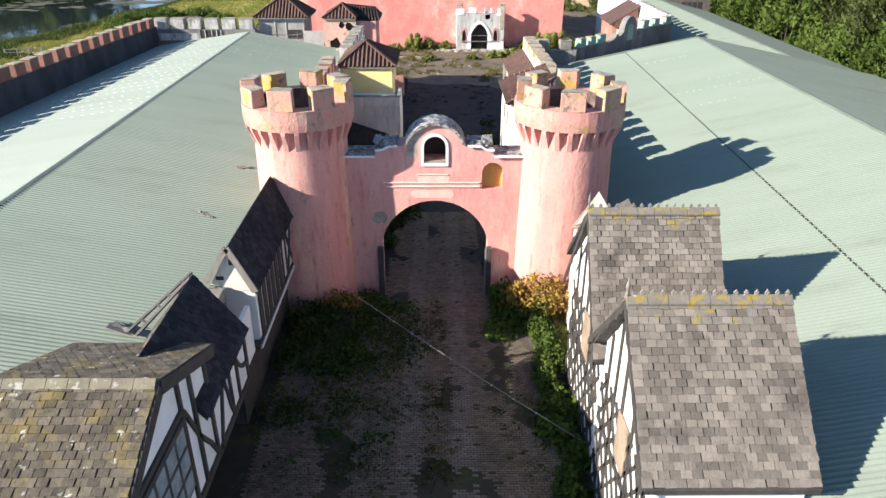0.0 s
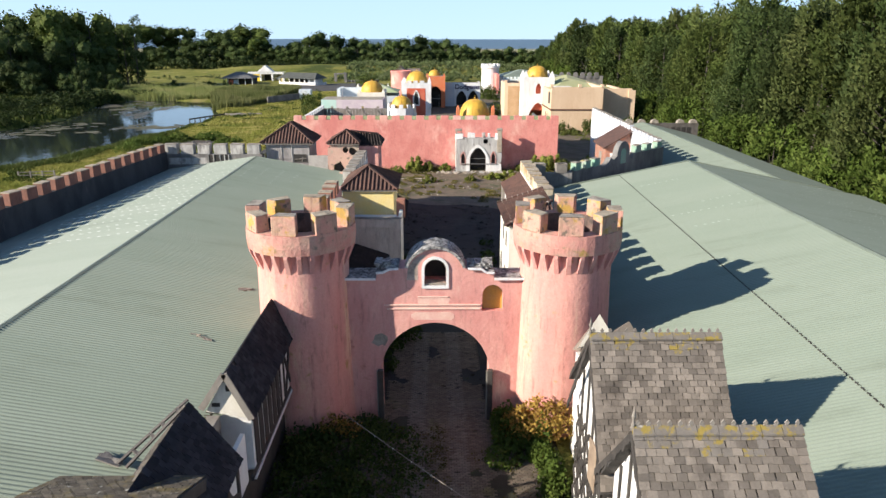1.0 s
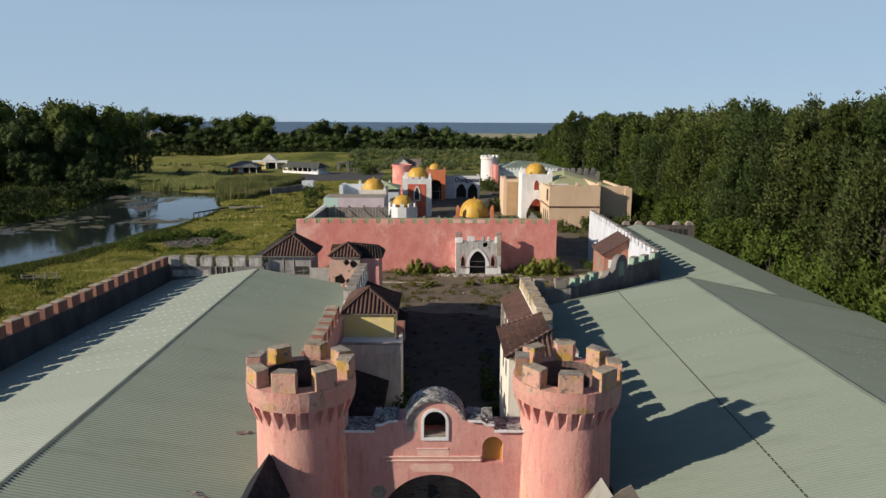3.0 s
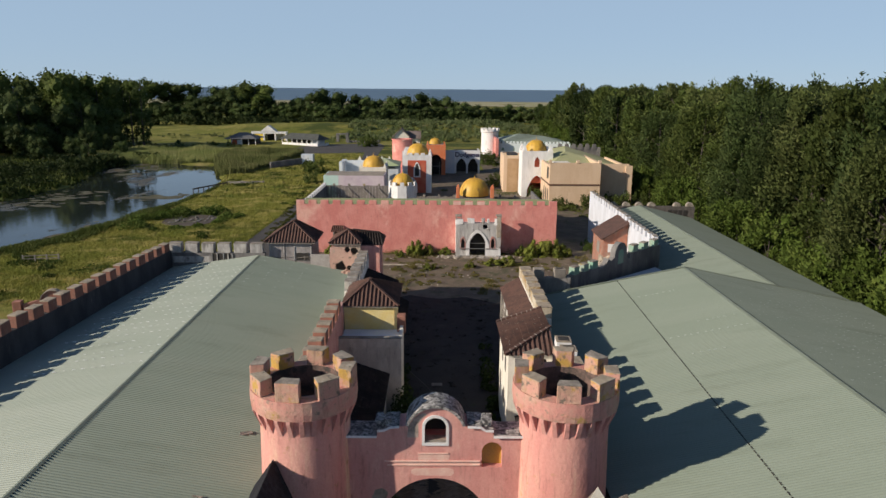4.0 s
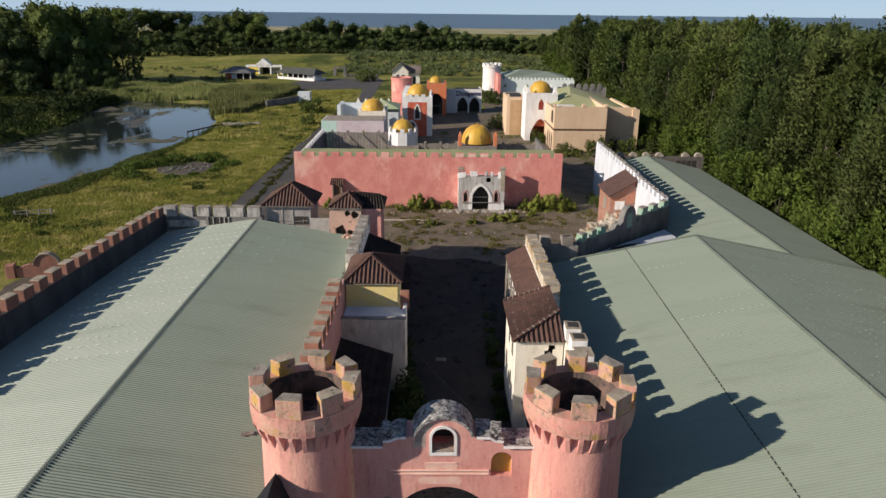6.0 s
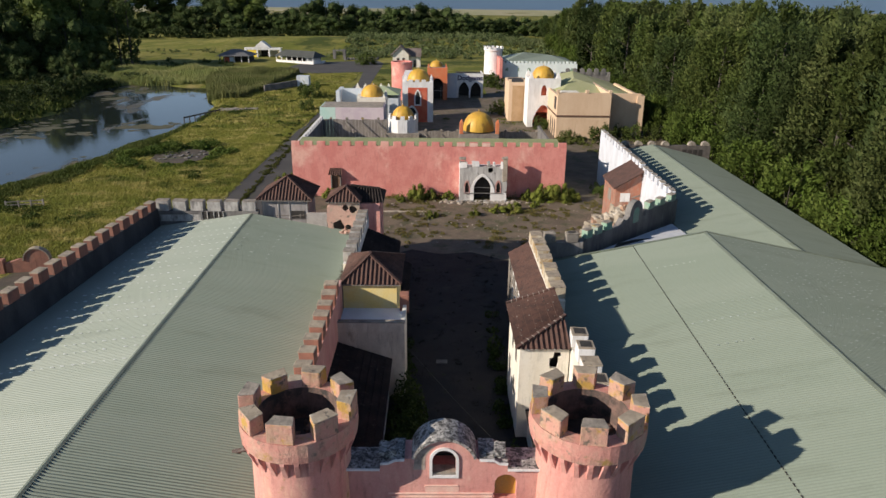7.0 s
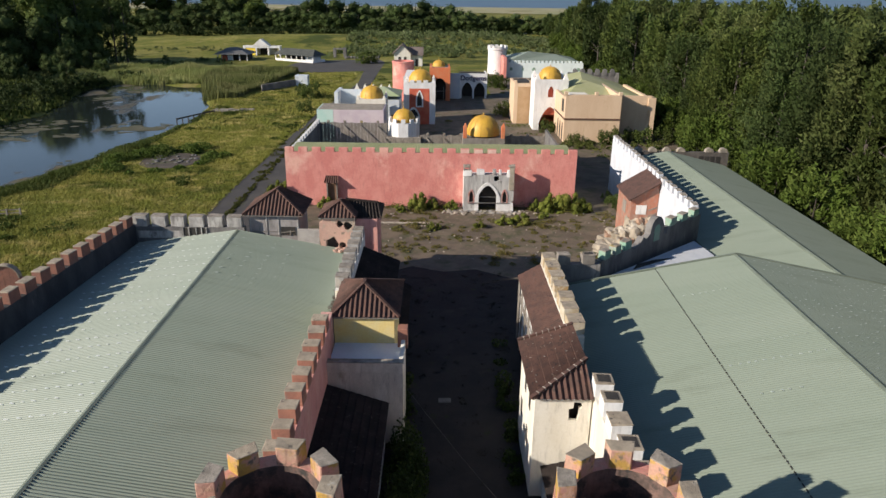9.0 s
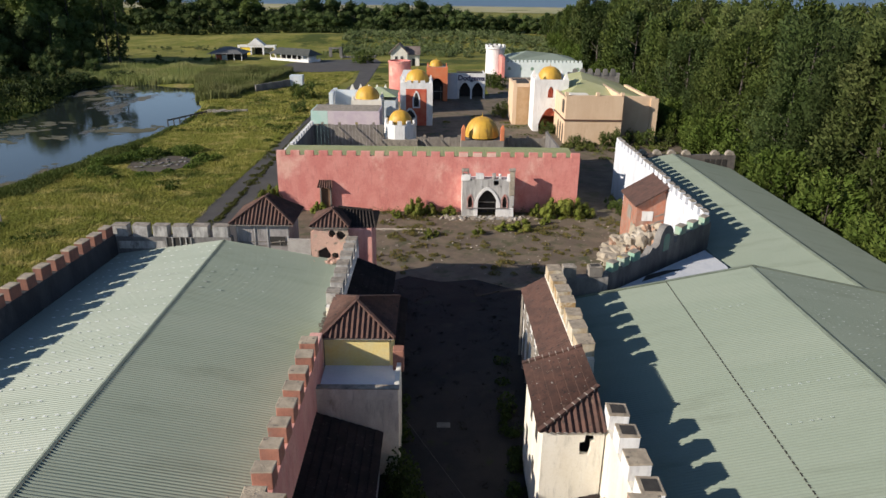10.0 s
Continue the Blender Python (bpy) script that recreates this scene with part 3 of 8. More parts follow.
sheet("soil_strip", [(-37, 30), (-33, 24), (-23.2, 24), (-23.2, 40), (-18, 40), (-18, 46), (-24, 41.5), (-29, 38), (-36, 35.5)], 0.05, SOIL, "bare soil strip along the outer wall", "soil")

# ---- corrugated sheds ----
PITCH = 0.172


def corrugated(xa, za, xb, zb, y0, y1, pitch=PITCH, amp=0.047, per=4, cuts=1):
    """A sheet of corrugated metal that slopes from (xa, za) to (xb, zb); the ribs run down the slope."""
    n = int((y1 - y0) / pitch * per)
    m = Geo()
    cols = cuts + 1
    for i in range(n + 1):
        y = y0 + (y1 - y0) * i / n
        h = amp * math.cos(2 * math.pi * i / per)
        for k in range(cols):
            u = k / cuts
            m.v.append((xa + (xb - xa) * u, y, za + (zb - za) * u + h))
    up = xb > xa
    for i in range(n):
        for k in range(cuts):
            q = (i * cols + k, i * cols + k + 1, (i + 1) * cols + k + 1, (i + 1) * cols + k)
            m.f.append(q if up else q[::-1])
    m.smooth = True
    return m


def fixings(xs, y0, y1, za_fn, step, miss=0.35, size=0.07):
    m = Geo()
    for x in xs:
        y = y0
        while y < y1:
            if random.random() > miss:
                s = size * random.uniform(0.6, 1.5)
                z = za_fn(x) + 0.038
                m.box(x - s * 1.5, x + s * 1.5, y - s * 0.5, y + s * 0.5, z, z + 0.003)
            y += step * random.uniform(0.9, 1.1)
    return m


def slope_z(xa, za, xb, zb):
    return lambda x: za + (zb - za) * (x - xa) / (xb - xa)


L_RIDGE, L_RZ, L_IN, L_IZ, L_OUT, L_OZ = -15.1, 5.85, -6.48, 4.28, -22.6, 4.75
shed = thing("shed", (-15, 0, 0), "long shed with a pale sage corrugated metal roof", "shed", "corrugated sheds")
part("roof", corrugated(L_RIDGE, L_RZ, L_IN, L_IZ, -34, 32.6), ROOF_L, shed, "sage corrugated roof slope")
OUT_SKEW = 0.0751      # the outer eave follows the splayed outer wall
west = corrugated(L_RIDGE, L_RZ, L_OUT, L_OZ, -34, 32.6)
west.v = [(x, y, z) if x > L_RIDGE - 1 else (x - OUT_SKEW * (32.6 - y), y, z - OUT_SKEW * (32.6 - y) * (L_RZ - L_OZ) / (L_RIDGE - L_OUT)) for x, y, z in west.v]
part("roof", west, ROOF_S, shed, "corrugated roof slope with sunlight in its lighter colour")
part("wall", Geo().prism([(L_OUT + .1, 0), (L_IN - .1, 0), (L_IN - .1, L_IZ - .12), (L_RIDGE, L_RZ - .12), (L_OUT + .1, L_OZ - .12)], 32.2, 32.4), GREYWALL, shed)
part("wall", Geo().prism([(L_OUT + .1, 0), (L_IN - .1, 0), (L_IN - .1, L_IZ - .12), (L_RIDGE, L_RZ - .12), (L_OUT + .1, L_OZ - .12)], -33.9, -33.7), GREYWALL, shed)
part("wall", Geo().box(L_IN - .3, L_IN - .1, -33.7, 32.2, 0, L_IZ - .1), GREYWALL, shed)
cap = Geo().prism([(L_RIDGE - .12, L_RZ - .01), (L_RIDGE + .12, L_RZ - .01), (L_RIDGE + .12, L_RZ + .016), (L_RIDGE, L_RZ + .05), (L_RIDGE - .12, L_RZ + .016)], -34, 32.7)
part("ridge_cap", cap, RIDGECAP, shed, "folded metal ridge cap")
zf = slope_z(L_RIDGE, L_RZ, L_OUT, L_OZ)
dots = Geo()
y = 9.0
while y < 32:      # bolt lines across the sheets, more of them towards the far end
    x = -15.5
    while x > -22.3:
        if random.random() > .16:
            s = random.uniform(.6, 1.1)
            dots.box(x - .10 * s, x + .10 * s, y - .045 * s, y + .045 * s, zf(x) + .034, zf(x) + .042)
        x -= .52 * random.uniform(.9, 1.1)
    y += random.choice((1.03, 1.2, 1.37))
part("sheet_fixing", dots, WHITESPOT, shed, "white bolt covers in lines", kind="stuff")
zf = slope_z(L_RIDGE, L_RZ, L_IN, L_IZ)
part("sheet_fixing", fixings([-14.3, -13.2, -12, -10.8], 24, 32, zf, 0.8, 0.3, .055), PALESPOT, shed, "white translucent fixing dots", kind="stuff")

moss = Geo()
y = -33.0
while y < 32:      # moss and leaf litter lying along the inner eave
    r = random.uniform(.06, .22)
    moss.box(-.5, .5, -.5, .5, -.3, .5, m=pose(L_IN - random.uniform(0, .45) ** 1.6 - .1, y, L_IZ + .06, 0, 9.7, random.uniform(0, 90)) @ Matrix.Diagonal((r, r * 1.5, .05, 1)), jit=.12)
    y += random.uniform(.05, .16)
part("eave_moss", moss, SOIL, shed, "dark moss and litter along the eave", kind="stuff")
R_RIDGE, R_RZ, R_IN, R_IZ, R_OUT, R_OZ = 20.0, 6.35, 7.5, 3.75, 34.5, 3.45
LAP, LAP_SKEW = 13.95, 0.0272      # the lap line drifts outward towards the far end
LAPZ = slope_z(R_IN, R_IZ, R_RIDGE, R_RZ)(LAP)
shed = thing("shed", (20, 0, 0), "wide shed with a pale sage corrugated metal roof", "shed", "corrugated sheds")
R_SLOPE = (R_RZ - R_IZ) / (R_RIDGE - R_IN)
part("roof", corrugated(R_RIDGE, R_RZ, R_IN, R_IZ, -34, 27.2), ROOF_L, shed, "sage corrugated lower roof sheets")
up = corrugated(R_RIDGE, R_RZ + .035, LAP, LAPZ + .035, -34, 27.2)
up.v = [(x, y, z) if x > LAP + 1 else (x + LAP_SKEW * y, y, z + LAP_SKEW * y * R_SLOPE) for x, y, z in up.v]
part("roof", up, ROOF_L, shed, "sage corrugated upper roof sheets")
part("roof", corrugated(R_RIDGE, R_RZ + .03, R_OUT, R_OZ, -34, 27.2), ROOF_L, shed, "shaded sage corrugated roof slope")
# near-black beads added for the shade in the open ends of the lap
seam = Geo()
y = -33.9
while y < 27:
    dx = LAP_SKEW * y
    seam.box(LAP + dx - .05, LAP + dx - .01, y, y + PITCH * 1.1, LAPZ + dx * R_SLOPE + .0, LAPZ + dx * R_SLOPE + .045)
    y += PITCH * 2
part("lap_seam", seam, DARKIN, shed, "dark beads as the shade in the lap's open corrugations", kind="stuff")
part("ridge_cap", Geo().prism([(R_RIDGE - .18, R_RZ + .0), (R_RIDGE + .18, R_RZ + .0), (R_RIDGE + .18, R_RZ + .03), (R_RIDGE, R_RZ + .085), (R_RIDGE - .18, R_RZ + .03)], -34, 27.35), RIDGECAP, shed, "folded metal ridge cap")
part("verge_trim", Geo().beam((R_IN, 27.25, R_IZ + .02), (R_RIDGE, 27.25, R_RZ + .06), 0.16, 0.14), RIDGECAP, shed)
part("verge_trim", Geo().beam((R_RIDGE, 27.25, R_RZ + .06), (R_OUT, 27.25, R_OZ + .02), 0.16, 0.14), RIDGECAP, shed)
part("wall", Geo().prism([(R_IN + .1, 0), (R_OUT - .1, 0), (R_OUT - .1, R_OZ - .12), (R_RIDGE, R_RZ - .12), (R_IN + .1, R_IZ - .12)], 26.9, 27.1), GREYWALL, shed)
part("wall", Geo().box(R_OUT - .3, R_OUT - .1, -33.7, 26.9, 0, R_OZ - .1), GREYWALL, shed)
part("wall", Geo().box(R_IN + .1, R_IN + .3, -33.7, 26.9, 0, R_IZ - .1), GREYWALL, shed)
zf = slope_z(R_RIDGE, R_RZ, R_OUT, R_OZ)
part("sheet_fixing", fixings([20.9 + .62 * k for k in range(17)], 6, 27, zf, 0.5, 0.25, .055), PALESPOT, shed, "pale fixing dots", kind="stuff")
zf = slope_z(R_IN, R_IZ, R_RIDGE, R_RZ)
rows = Geo()
for yy, xa, xb in ((14.2, 14.6, 19.4), (16.0, 17, 19.6), (22.5, 15, 18), (11.5, 15, 17)):
    x = xa
    while x < xb:
        rows.box(x, x + .14, yy, yy + .08, zf(x) + .075, zf(x) + .085)
        x += random.uniform(.3, .6)
part("sheet_fixing", rows, PALESPOT, shed, "pale fixing dots", kind="stuff")

F_RIDGE, F_RZ = 27.6, 4.85
shed = thing("shed", (28, 47, 0), "far shed with a pale sage corrugated metal roof", "shed", "corrugated sheds")
part("roof", corrugated(F_RIDGE, F_RZ, 21.2, 3.75, 27.4, 66), ROOF_L, shed, "sage corrugated roof slope")
part("roof", corrugated(F_RIDGE, F_RZ, 34.6, 3.2, 27.4, 66), ROOF_L, shed, "shaded sage corrugated roof slope")
part("ridge_cap", Geo().prism([(F_RIDGE - .2, F_RZ), (F_RIDGE + .2, F_RZ), (F_RIDGE + .2, F_RZ + .04), (F_RIDGE, F_RZ + .1), (F_RIDGE - .2, F_RZ + .04)], 27.4, 66), RIDGECAP, shed)
part("wall", Geo().box(34.2, 34.4, 27.4, 65.8, 0, 3.1), GREYWALL, shed)

# flat felt roof in the corner behind the diagonal wall
solo("flat_roof", Geo().prism([(11.6, 28.4), (20.6, 36.2), (21.0, 33), (20.4, 27.6), (11.8, 27.5)][::-1], 3.9, 4.1, "z"), FELT, "torn pale felt flat roof over a dark infill", "flat roof")
tear = Geo().prism([(14.0, 29.9), (15.9, 31.2), (17.6, 32.3), (16.2, 31.9), (14.6, 31.0)][::-1], 4.104, 4.125, "z")
solo("roof_tear", tear, DARKIN, "dark torn strip in the felt roof", "tear")

# ---- gatehouse and castle walls ----
AX, AR, ASP = 0.24, 2.27, 2.12      # arch: centre, radius, springing
gate = thing("gatehouse", (AX, 0, 0), "pink rendered castle gatehouse wall with a round archway", "gatehouse")
prof = [(-3.6, 0), (AX - AR, 0), (AX - AR, ASP)]
prof += [p for p in reversed(arch_pts(AX, AR, ASP, n=28))][1:-1]
prof += [(AX + AR, ASP), (AX + AR, 0), (4.1, 0), (4.1, 6.3), (2.62, 6.3), (2.62, 6.56), (2.3, 6.58), (2.1, 6.72), (1.55, 6.74)]
for i in range(1, 7):      # swept shoulder up to the round pediment
    a = math.pi / 2 * i / 6
    prof.append((1.55 - 0.16 * math.sin(a), 6.74 + 0.24 * (1 - math.cos(a))))
PEDR = 1.22
for i in range(0, 17):
    a = math.radians(22) + math.radians(136) * i / 16
    prof.append((AX + PEDR * math.cos(a), 6.42 + PEDR * math.sin(a)))
for i in range(1, 7):
    a = math.pi / 2 * (1 - i / 6)
    prof.append((-1.07 + 0.16 * math.sin(a) - 0.16 + 0.16, 6.74 + 0.24 * (1 - math.cos(a))))
prof += [(-1.25, 6.74), (-1.6, 6.72), (-1.85, 6.58), (-2.14, 6.56), (-2.14, 6.3), (-3.6, 6.3)]
win = [(AX - .44, 6.02), (AX + .44, 6.02), (AX + .44, 6.7)] + arch_pts(AX, .44, 6.7, n=12)[1:-1] + [(AX - .44, 6.7)]
niche = [(2.16, 4.9), (3.0, 4.9), (3.0, 5.62)] + arch_pts(2.58, .42, 5.62, n=10)[1:-1] + [(2.16, 5.62)]
part("wall", holed(prof, None, None, None, [win, niche], 0.0, 1.15), PINK, gate, "peeling salmon pink render")
part("niche_back", Geo().box(2.1, 3.06, 0.32, 0.42, 4.85, 6.1), OCHRE, gate, "ochre yellow recessed niche")
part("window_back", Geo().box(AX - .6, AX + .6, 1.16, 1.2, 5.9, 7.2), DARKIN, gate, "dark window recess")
# white frame of the window
o = [(AX - .55, 5.90), (AX + .55, 5.90), (AX + .55, 6.7)] + arch_pts(AX, .55, 6.7, n=12)[1:-1] + [(AX - .55, 6.7)]
part("window_frame", holed(o, None, None, None, [win], -0.06, 0.05), WHITE, gate, "white arched window surround")
part("window_ledge", Geo().box(AX - .43, AX + .43, 0.02, 0.5, 5.98, 6.10, jit=.01), CAP, gate)
for z0, xa, xb, d in ((5.16, -1.86, 2.1, .07), (4.98, -1.74, 2.1, .05), (5.50, -.48, .78, .04)):
    part("string_course", worn(Geo().box(xa, xb, -d, 0.02, z0, z0 + .05), .01), PINK_PALE, gate, "pale moulded band with dirty top")
for poly in ([(-1.5, 5.03), (2.1, 5.03), (2.1, 5.14), (-1.5, 5.14)], [(-.45, 5.22), (.8, 5.22), (.85, 5.48), (-.5, 5.48)],
             [(-.75, 4.62), (-.62, 4.52), (.9, 4.50), (1.02, 4.62), (1.0, 4.78), (.85, 4.86), (-.6, 4.84), (-.75, 4.76)]):
    part("plaster_patch", Geo().prism(poly, -0.008, 0.01), PINK_PALE, gate, "pale repaired plaster patch")
blot = [(-2.05 + .35 * math.cos(a) * random.uniform(.7, 1.2), 3.62 + .3 * math.sin(a) * random.uniform(.7, 1.2)) for a in [i * .45 for i in range(14)]]
part("plaster_loss", Geo().prism([(x, min(z, 4.0)) for x, z in blot], -0.006, 0.01), CAP, gate, "grey patch where render has fallen")
bare = [(-.92, 6.25), (-.46, 6.25), (-.46, 6.85), (-.30, 7.1), (-.1, 7.28), (-.25, 7.32), (-.6, 7.15), (-.86, 6.8)]
part("plaster_loss", Geo().prism(bare, -0.006, 0.01), surface("bare_plaster", (.46, .36, .30), (.36, .30, .26), 2.2, 12, stain=(.2, .17, .15), stain_at=(.5, .6)), gate, "bare plaster beside the window")
# copings
def coping(pts, name="coping", over=.05, th=.07):
    m = Geo()
    for (xa, za), (xb, zb) in zip(pts, pts[1:]):
        m.beam((xa, .55, za + th / 2), (xb, .55, zb + th / 2), 1.3, th)
    part(name, m, MOULD, gate, "mossy grey coping")
    m = Geo()
    for (xa, za), (xb, zb) in zip(pts, pts[1:]):
        m.beam((xa, -.125, za + th * .4), (xb, -.125, zb + th * .4), .05, th * 1.2, (0, 0, 1))
    part("coping_edge", m, WHITE, gate, "white painted coping edge")
coping([(-3.5, 6.3), (-2.16, 6.3)])
coping([(-2.14, 6.56), (-1.86, 6.58), (-1.6, 6.72), (-1.24, 6.74)])
coping([(2.62, 6.3), (4.0, 6.3)])
coping([(1.55, 6.74), (2.1, 6.72), (2.3, 6.58), (2.62, 6.56)])
ring = [(AX + PEDR * math.cos(math.radians(d)), 6.42 + PEDR * math.sin(math.radians(d))) for d in range(18, 163, 8)]
outer = [(AX + (PEDR + .06) * math.cos(math.radians(d)), 6.42 + (PEDR + .06) * math.sin(math.radians(d))) for d in range(18, 163, 8)]
inner_r = [(AX + (PEDR - .05) * math.cos(math.radians(d)), 6.42 + (PEDR - .05) * math.sin(math.radians(d))) for d in range(18, 163, 8)]
part("pediment_vault", Geo().prism(outer + inner_r[::-1], -.12, 1.2), MOULD, gate, "mossy grey barrel top of the pediment")
for i in range(14):
    x = random.choice([random.uniform(-2.1, -1.3), random.uniform(1.7, 2.6)])
    part("coping_stone", Geo().box(x - .12, x + .12, .1, .5 + random.random() * .5, 6.75, 6.85 + random.random() * .12, jit=.06), MOULD, gate, "crumbling coping stone")
for x in (AX - AR - .02, AX + AR + .02):
    post = thing("gate_post", (x, -.2, 0), "dark timber gate post beside the archway", "post", "gate posts")
    part("post", worn(Geo().box(x - .11, x + .11, -.34, -.1, 0, 2.35, jit=.01), .02), TIMBER, post)
    part("pale_edge", Geo().box(x - .16, x - .115, -.3, -.12, 0, 2.3), OLDWOOD, post)


def castle_tower(cx, cy, turn, label, top=9.25):
    """A round tower: shaft, corbels, ring, eight merlons round an open top."""
    t = thing("castle_tower", (cx, cy, 0), label, "tower", "gate towers")
    s = Geo().lathe([(2.02, 0), (1.95, 1.2), (1.88, 3.5), (1.83, 6.2), (1.82, 7.9)], 48, cx, cy, wob=.05)
    s.smooth = True
    part("shaft", s, PINK_STREAK, t, "salmon pink round shaft with cream streaks")
    ringo = Geo().lathe([(1.80, 7.74), (2.13, 7.77), (2.16, 8.05), (2.15, 8.55), (1.55, 8.57)], 40, cx, cy, wob=.03)
    part("parapet_ring", ringo, PINK_OCHRE, t, "projecting ring with lichen")
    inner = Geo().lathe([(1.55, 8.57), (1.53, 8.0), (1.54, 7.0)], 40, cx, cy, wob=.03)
    part("inner_face", inner, INNERFACE, t, "dark mottled inside of the parapet")
    # flat dark floor: the shade of the open top is in its colour
    part("roof_floor", Geo().disc(1.7, 7.2, 40, cx, cy), DARKIN, t, "near-black floor for the shade inside the top")
    n = 26
    for i in range(n):
        a = 2 * math.pi * i / n + turn
        d, s_ = Vector((math.cos(a), math.sin(a), 0)), Vector((-math.sin(a), math.cos(a), 0))
        c = Vector((cx, cy, 0))
        pr = [c + d * 1.76 + Vector((0, 0, 6.8)), c + d * 1.76 + Vector((0, 0, 7.79)), c + d * 2.13 + Vector((0, 0, 7.79)), c + d * 2.11 + Vector((0, 0, 7.64))]
        vs = []
        for p, k0, w in zip(pr, range(4), (.10, .12, .085, .075)):
            vs += [p - s_ * w, p + s_ * w]
        part("corbel", Geo().add(vs, [(0, 1, 3, 2), (2, 3, 5, 4), (4, 5, 7, 6), (6, 7, 1, 0), (0, 2, 4, 6), (7, 5, 3, 1)]), PINK, t)
    for k in range(8):
        a = turn + math.pi / 4 * k
        half = math.radians(12.9)
        vs = []
        h = top + random.uniform(-.07, .07)
        for z, ri, ro in ((8.53, 1.56, 2.14), (h, 1.56, 2.13)):
            for r in (ri, ro):
                for q in (-half, half):
                    vs.append((cx + r * math.cos(a + q) / math.cos(q * .5), cy + r * math.sin(a + q) / math.cos(q * .5), z + random.uniform(-.02, .02)))
        body = Geo().add(vs, [(0, 1, 3, 2), (4, 6, 7, 5), (0, 4, 5, 1), (1, 5, 7, 3), (3, 7, 6, 2), (2, 6, 4, 0)])
        mer = part("merlon", worn(body, .03, .012), MERLON, t, "lichen-stained merlon")
        c = sum((Vector(v) for v in vs[4:]), Vector()) / 4
        capv = [Vector(v) + (Vector(v) - c) * .01 for v in vs[4:]]
        cg = Geo().add([v + Vector((0, 0, .005)) for v in capv] + [v + Vector((0, 0, .03)) for v in capv], [(0, 2, 3, 1), (4, 5, 7, 6), (0, 1, 5, 4), (1, 3, 7, 5), (3, 2, 6, 7), (2, 0, 4, 6)])
        part("merlon_cap", worn(cg, .012, .006), CAP_B if k % 3 else CAP, mer, "grey mossy cap")
    for k in range(12):      # lumps of rubble on the open top
        a, r = random.uniform(0, 6.28), random.uniform(.2, 1.3)
        part("rubble", worn(Geo().box(-.15, .15, -.12, .12, 0, .14, jit=.05, m=pose(cx + r * math.cos(a), cy + r * math.sin(a), 7.2, 0, 0, random.uniform(0, 90))), .03), INNERFACE, t)
    return t


castle_tower(-5.12, .42, math.radians(-97), "round pink castle tower with lichened battlements")
castle_tower(5.55, .4, math.radians(-97), "round pink castle tower with yellow-streaked battlements")


def battlement(name, p, q, top, wall_mat, merlon_mat, label, step=1.45, width=.85, height=.75, thick=.42, base=0.0, cap_mat=None, hollow=False, cap=True, group="battlement walls", skip=()):
    """A wall from p to q in plan with a row of merlons; top is the merlons' height."""
    p, q = Vector((*p, 0)), Vector((*q, 0))
    run = q - p
    ln = run.length
    ang = math.atan2(run.y, run.x)
    m0 = Matrix.Translation(p) @ Matrix.Rotation(ang, 4, "Z")
    t = thing(name, p, label, "wall", group)
    part("wall", Geo().box(0, ln, -thick / 2, thick / 2, base, top - height, m=m0), wall_mat, t)
    n = max(1, int(ln / step))
    proto = worn(Geo().box(-width / 2, width / 2, -thick / 2 - .03, thick / 2 + .03, 0, height), .025)
    proto.materials.append(merlon_mat)
    capg = Geo().box(-width / 2 - .012, width / 2 + .012, -thick / 2 - .05, thick / 2 + .05, height + .004, height + .06, jit=.012)
    capm = worn(capg, .022, .008)
    capm.materials.append(cap_mat or CAP)
    if hollow:
        hol = worn(Geo().box(-width / 2 + .14, width / 2 - .14, -thick / 2 + .10, thick / 2 - .10, height + .072, height + .082), .003)
        hol.materials.append(DARKIN)
    for i in range(n):
        if i in skip:
            continue
        x = (i + .5) * ln / n
        mm = m0 @ pose(x, random.uniform(-.02, .02), top - height, random.uniform(-1.8, 1.8), random.uniform(-1.8, 1.8), random.uniform(-3, 3)) @ Matrix.Diagonal((random.uniform(.93, 1.05), random.uniform(.96, 1.03), random.uniform(.93, 1.04), 1))
        mer = part("merlon", proto, None, t, m=mm)
        if cap:
            part("merlon_cap", capm, None, mer, m=mm)
        if hollow and i % 3:
            part("cap_hollow", hol, None, mer, m=mm)
    return t


battlement("battlement_wall", (-6.12, 3.05), (-6.12, 16.25), 7.1, PINK, BRICKRED, "pink inner wall with red-painted merlons", 1.3, .70, .72, .68, cap_mat=CAP_B)
for ya, yb in ((2.0, 3.05), (16.25, 17.72)):
    solo("wall_stub", worn(Geo().box(-6.46, -5.84, ya, yb, 0, 6.4), .02), PINK, "plain pink end of the inner wall", "wall", "battlement walls")
battlement("battlement_wall", (-5.98, 21.9), (-5.92, 32.3), 6.5, WHITE, WEATHERED, "greyish white inner wall with weathered merlons", 1.45, .8, .7, .7, cap_mat=CAP)
battlement("battlement_wall", (7.42, 2.4), (7.42, 11.8), 6.42, CREAM, WHITE, "whitewashed inner wall with broken-topped merlons", 1.45, .9, .75, .8, cap_mat=CAP_B, hollow=True)
battlement("battlement_wall", (7.3, 16.4), (7.25, 27.3), 6.45, CREAM, surface("ochre_streaked_merlon", (.55, .50, .40), (.40, .30, .18), 1.0, 11, stain=(.33, .22, .10), stain_at=(.5, .62)), "whitewashed wall with ochre-streaked merlons", 1.5, 1.0, .75, .8, cap_mat=CAP_B)
battlement("battlement_wall", (-26.25, -12), (-22.9, 32.6), 7.0, DARKWALL, BRICKDULL, "outer wall coloured dark for shade, with red-painted merlons", 1.42, .96, .72, .5, cap_mat=CAP_B)
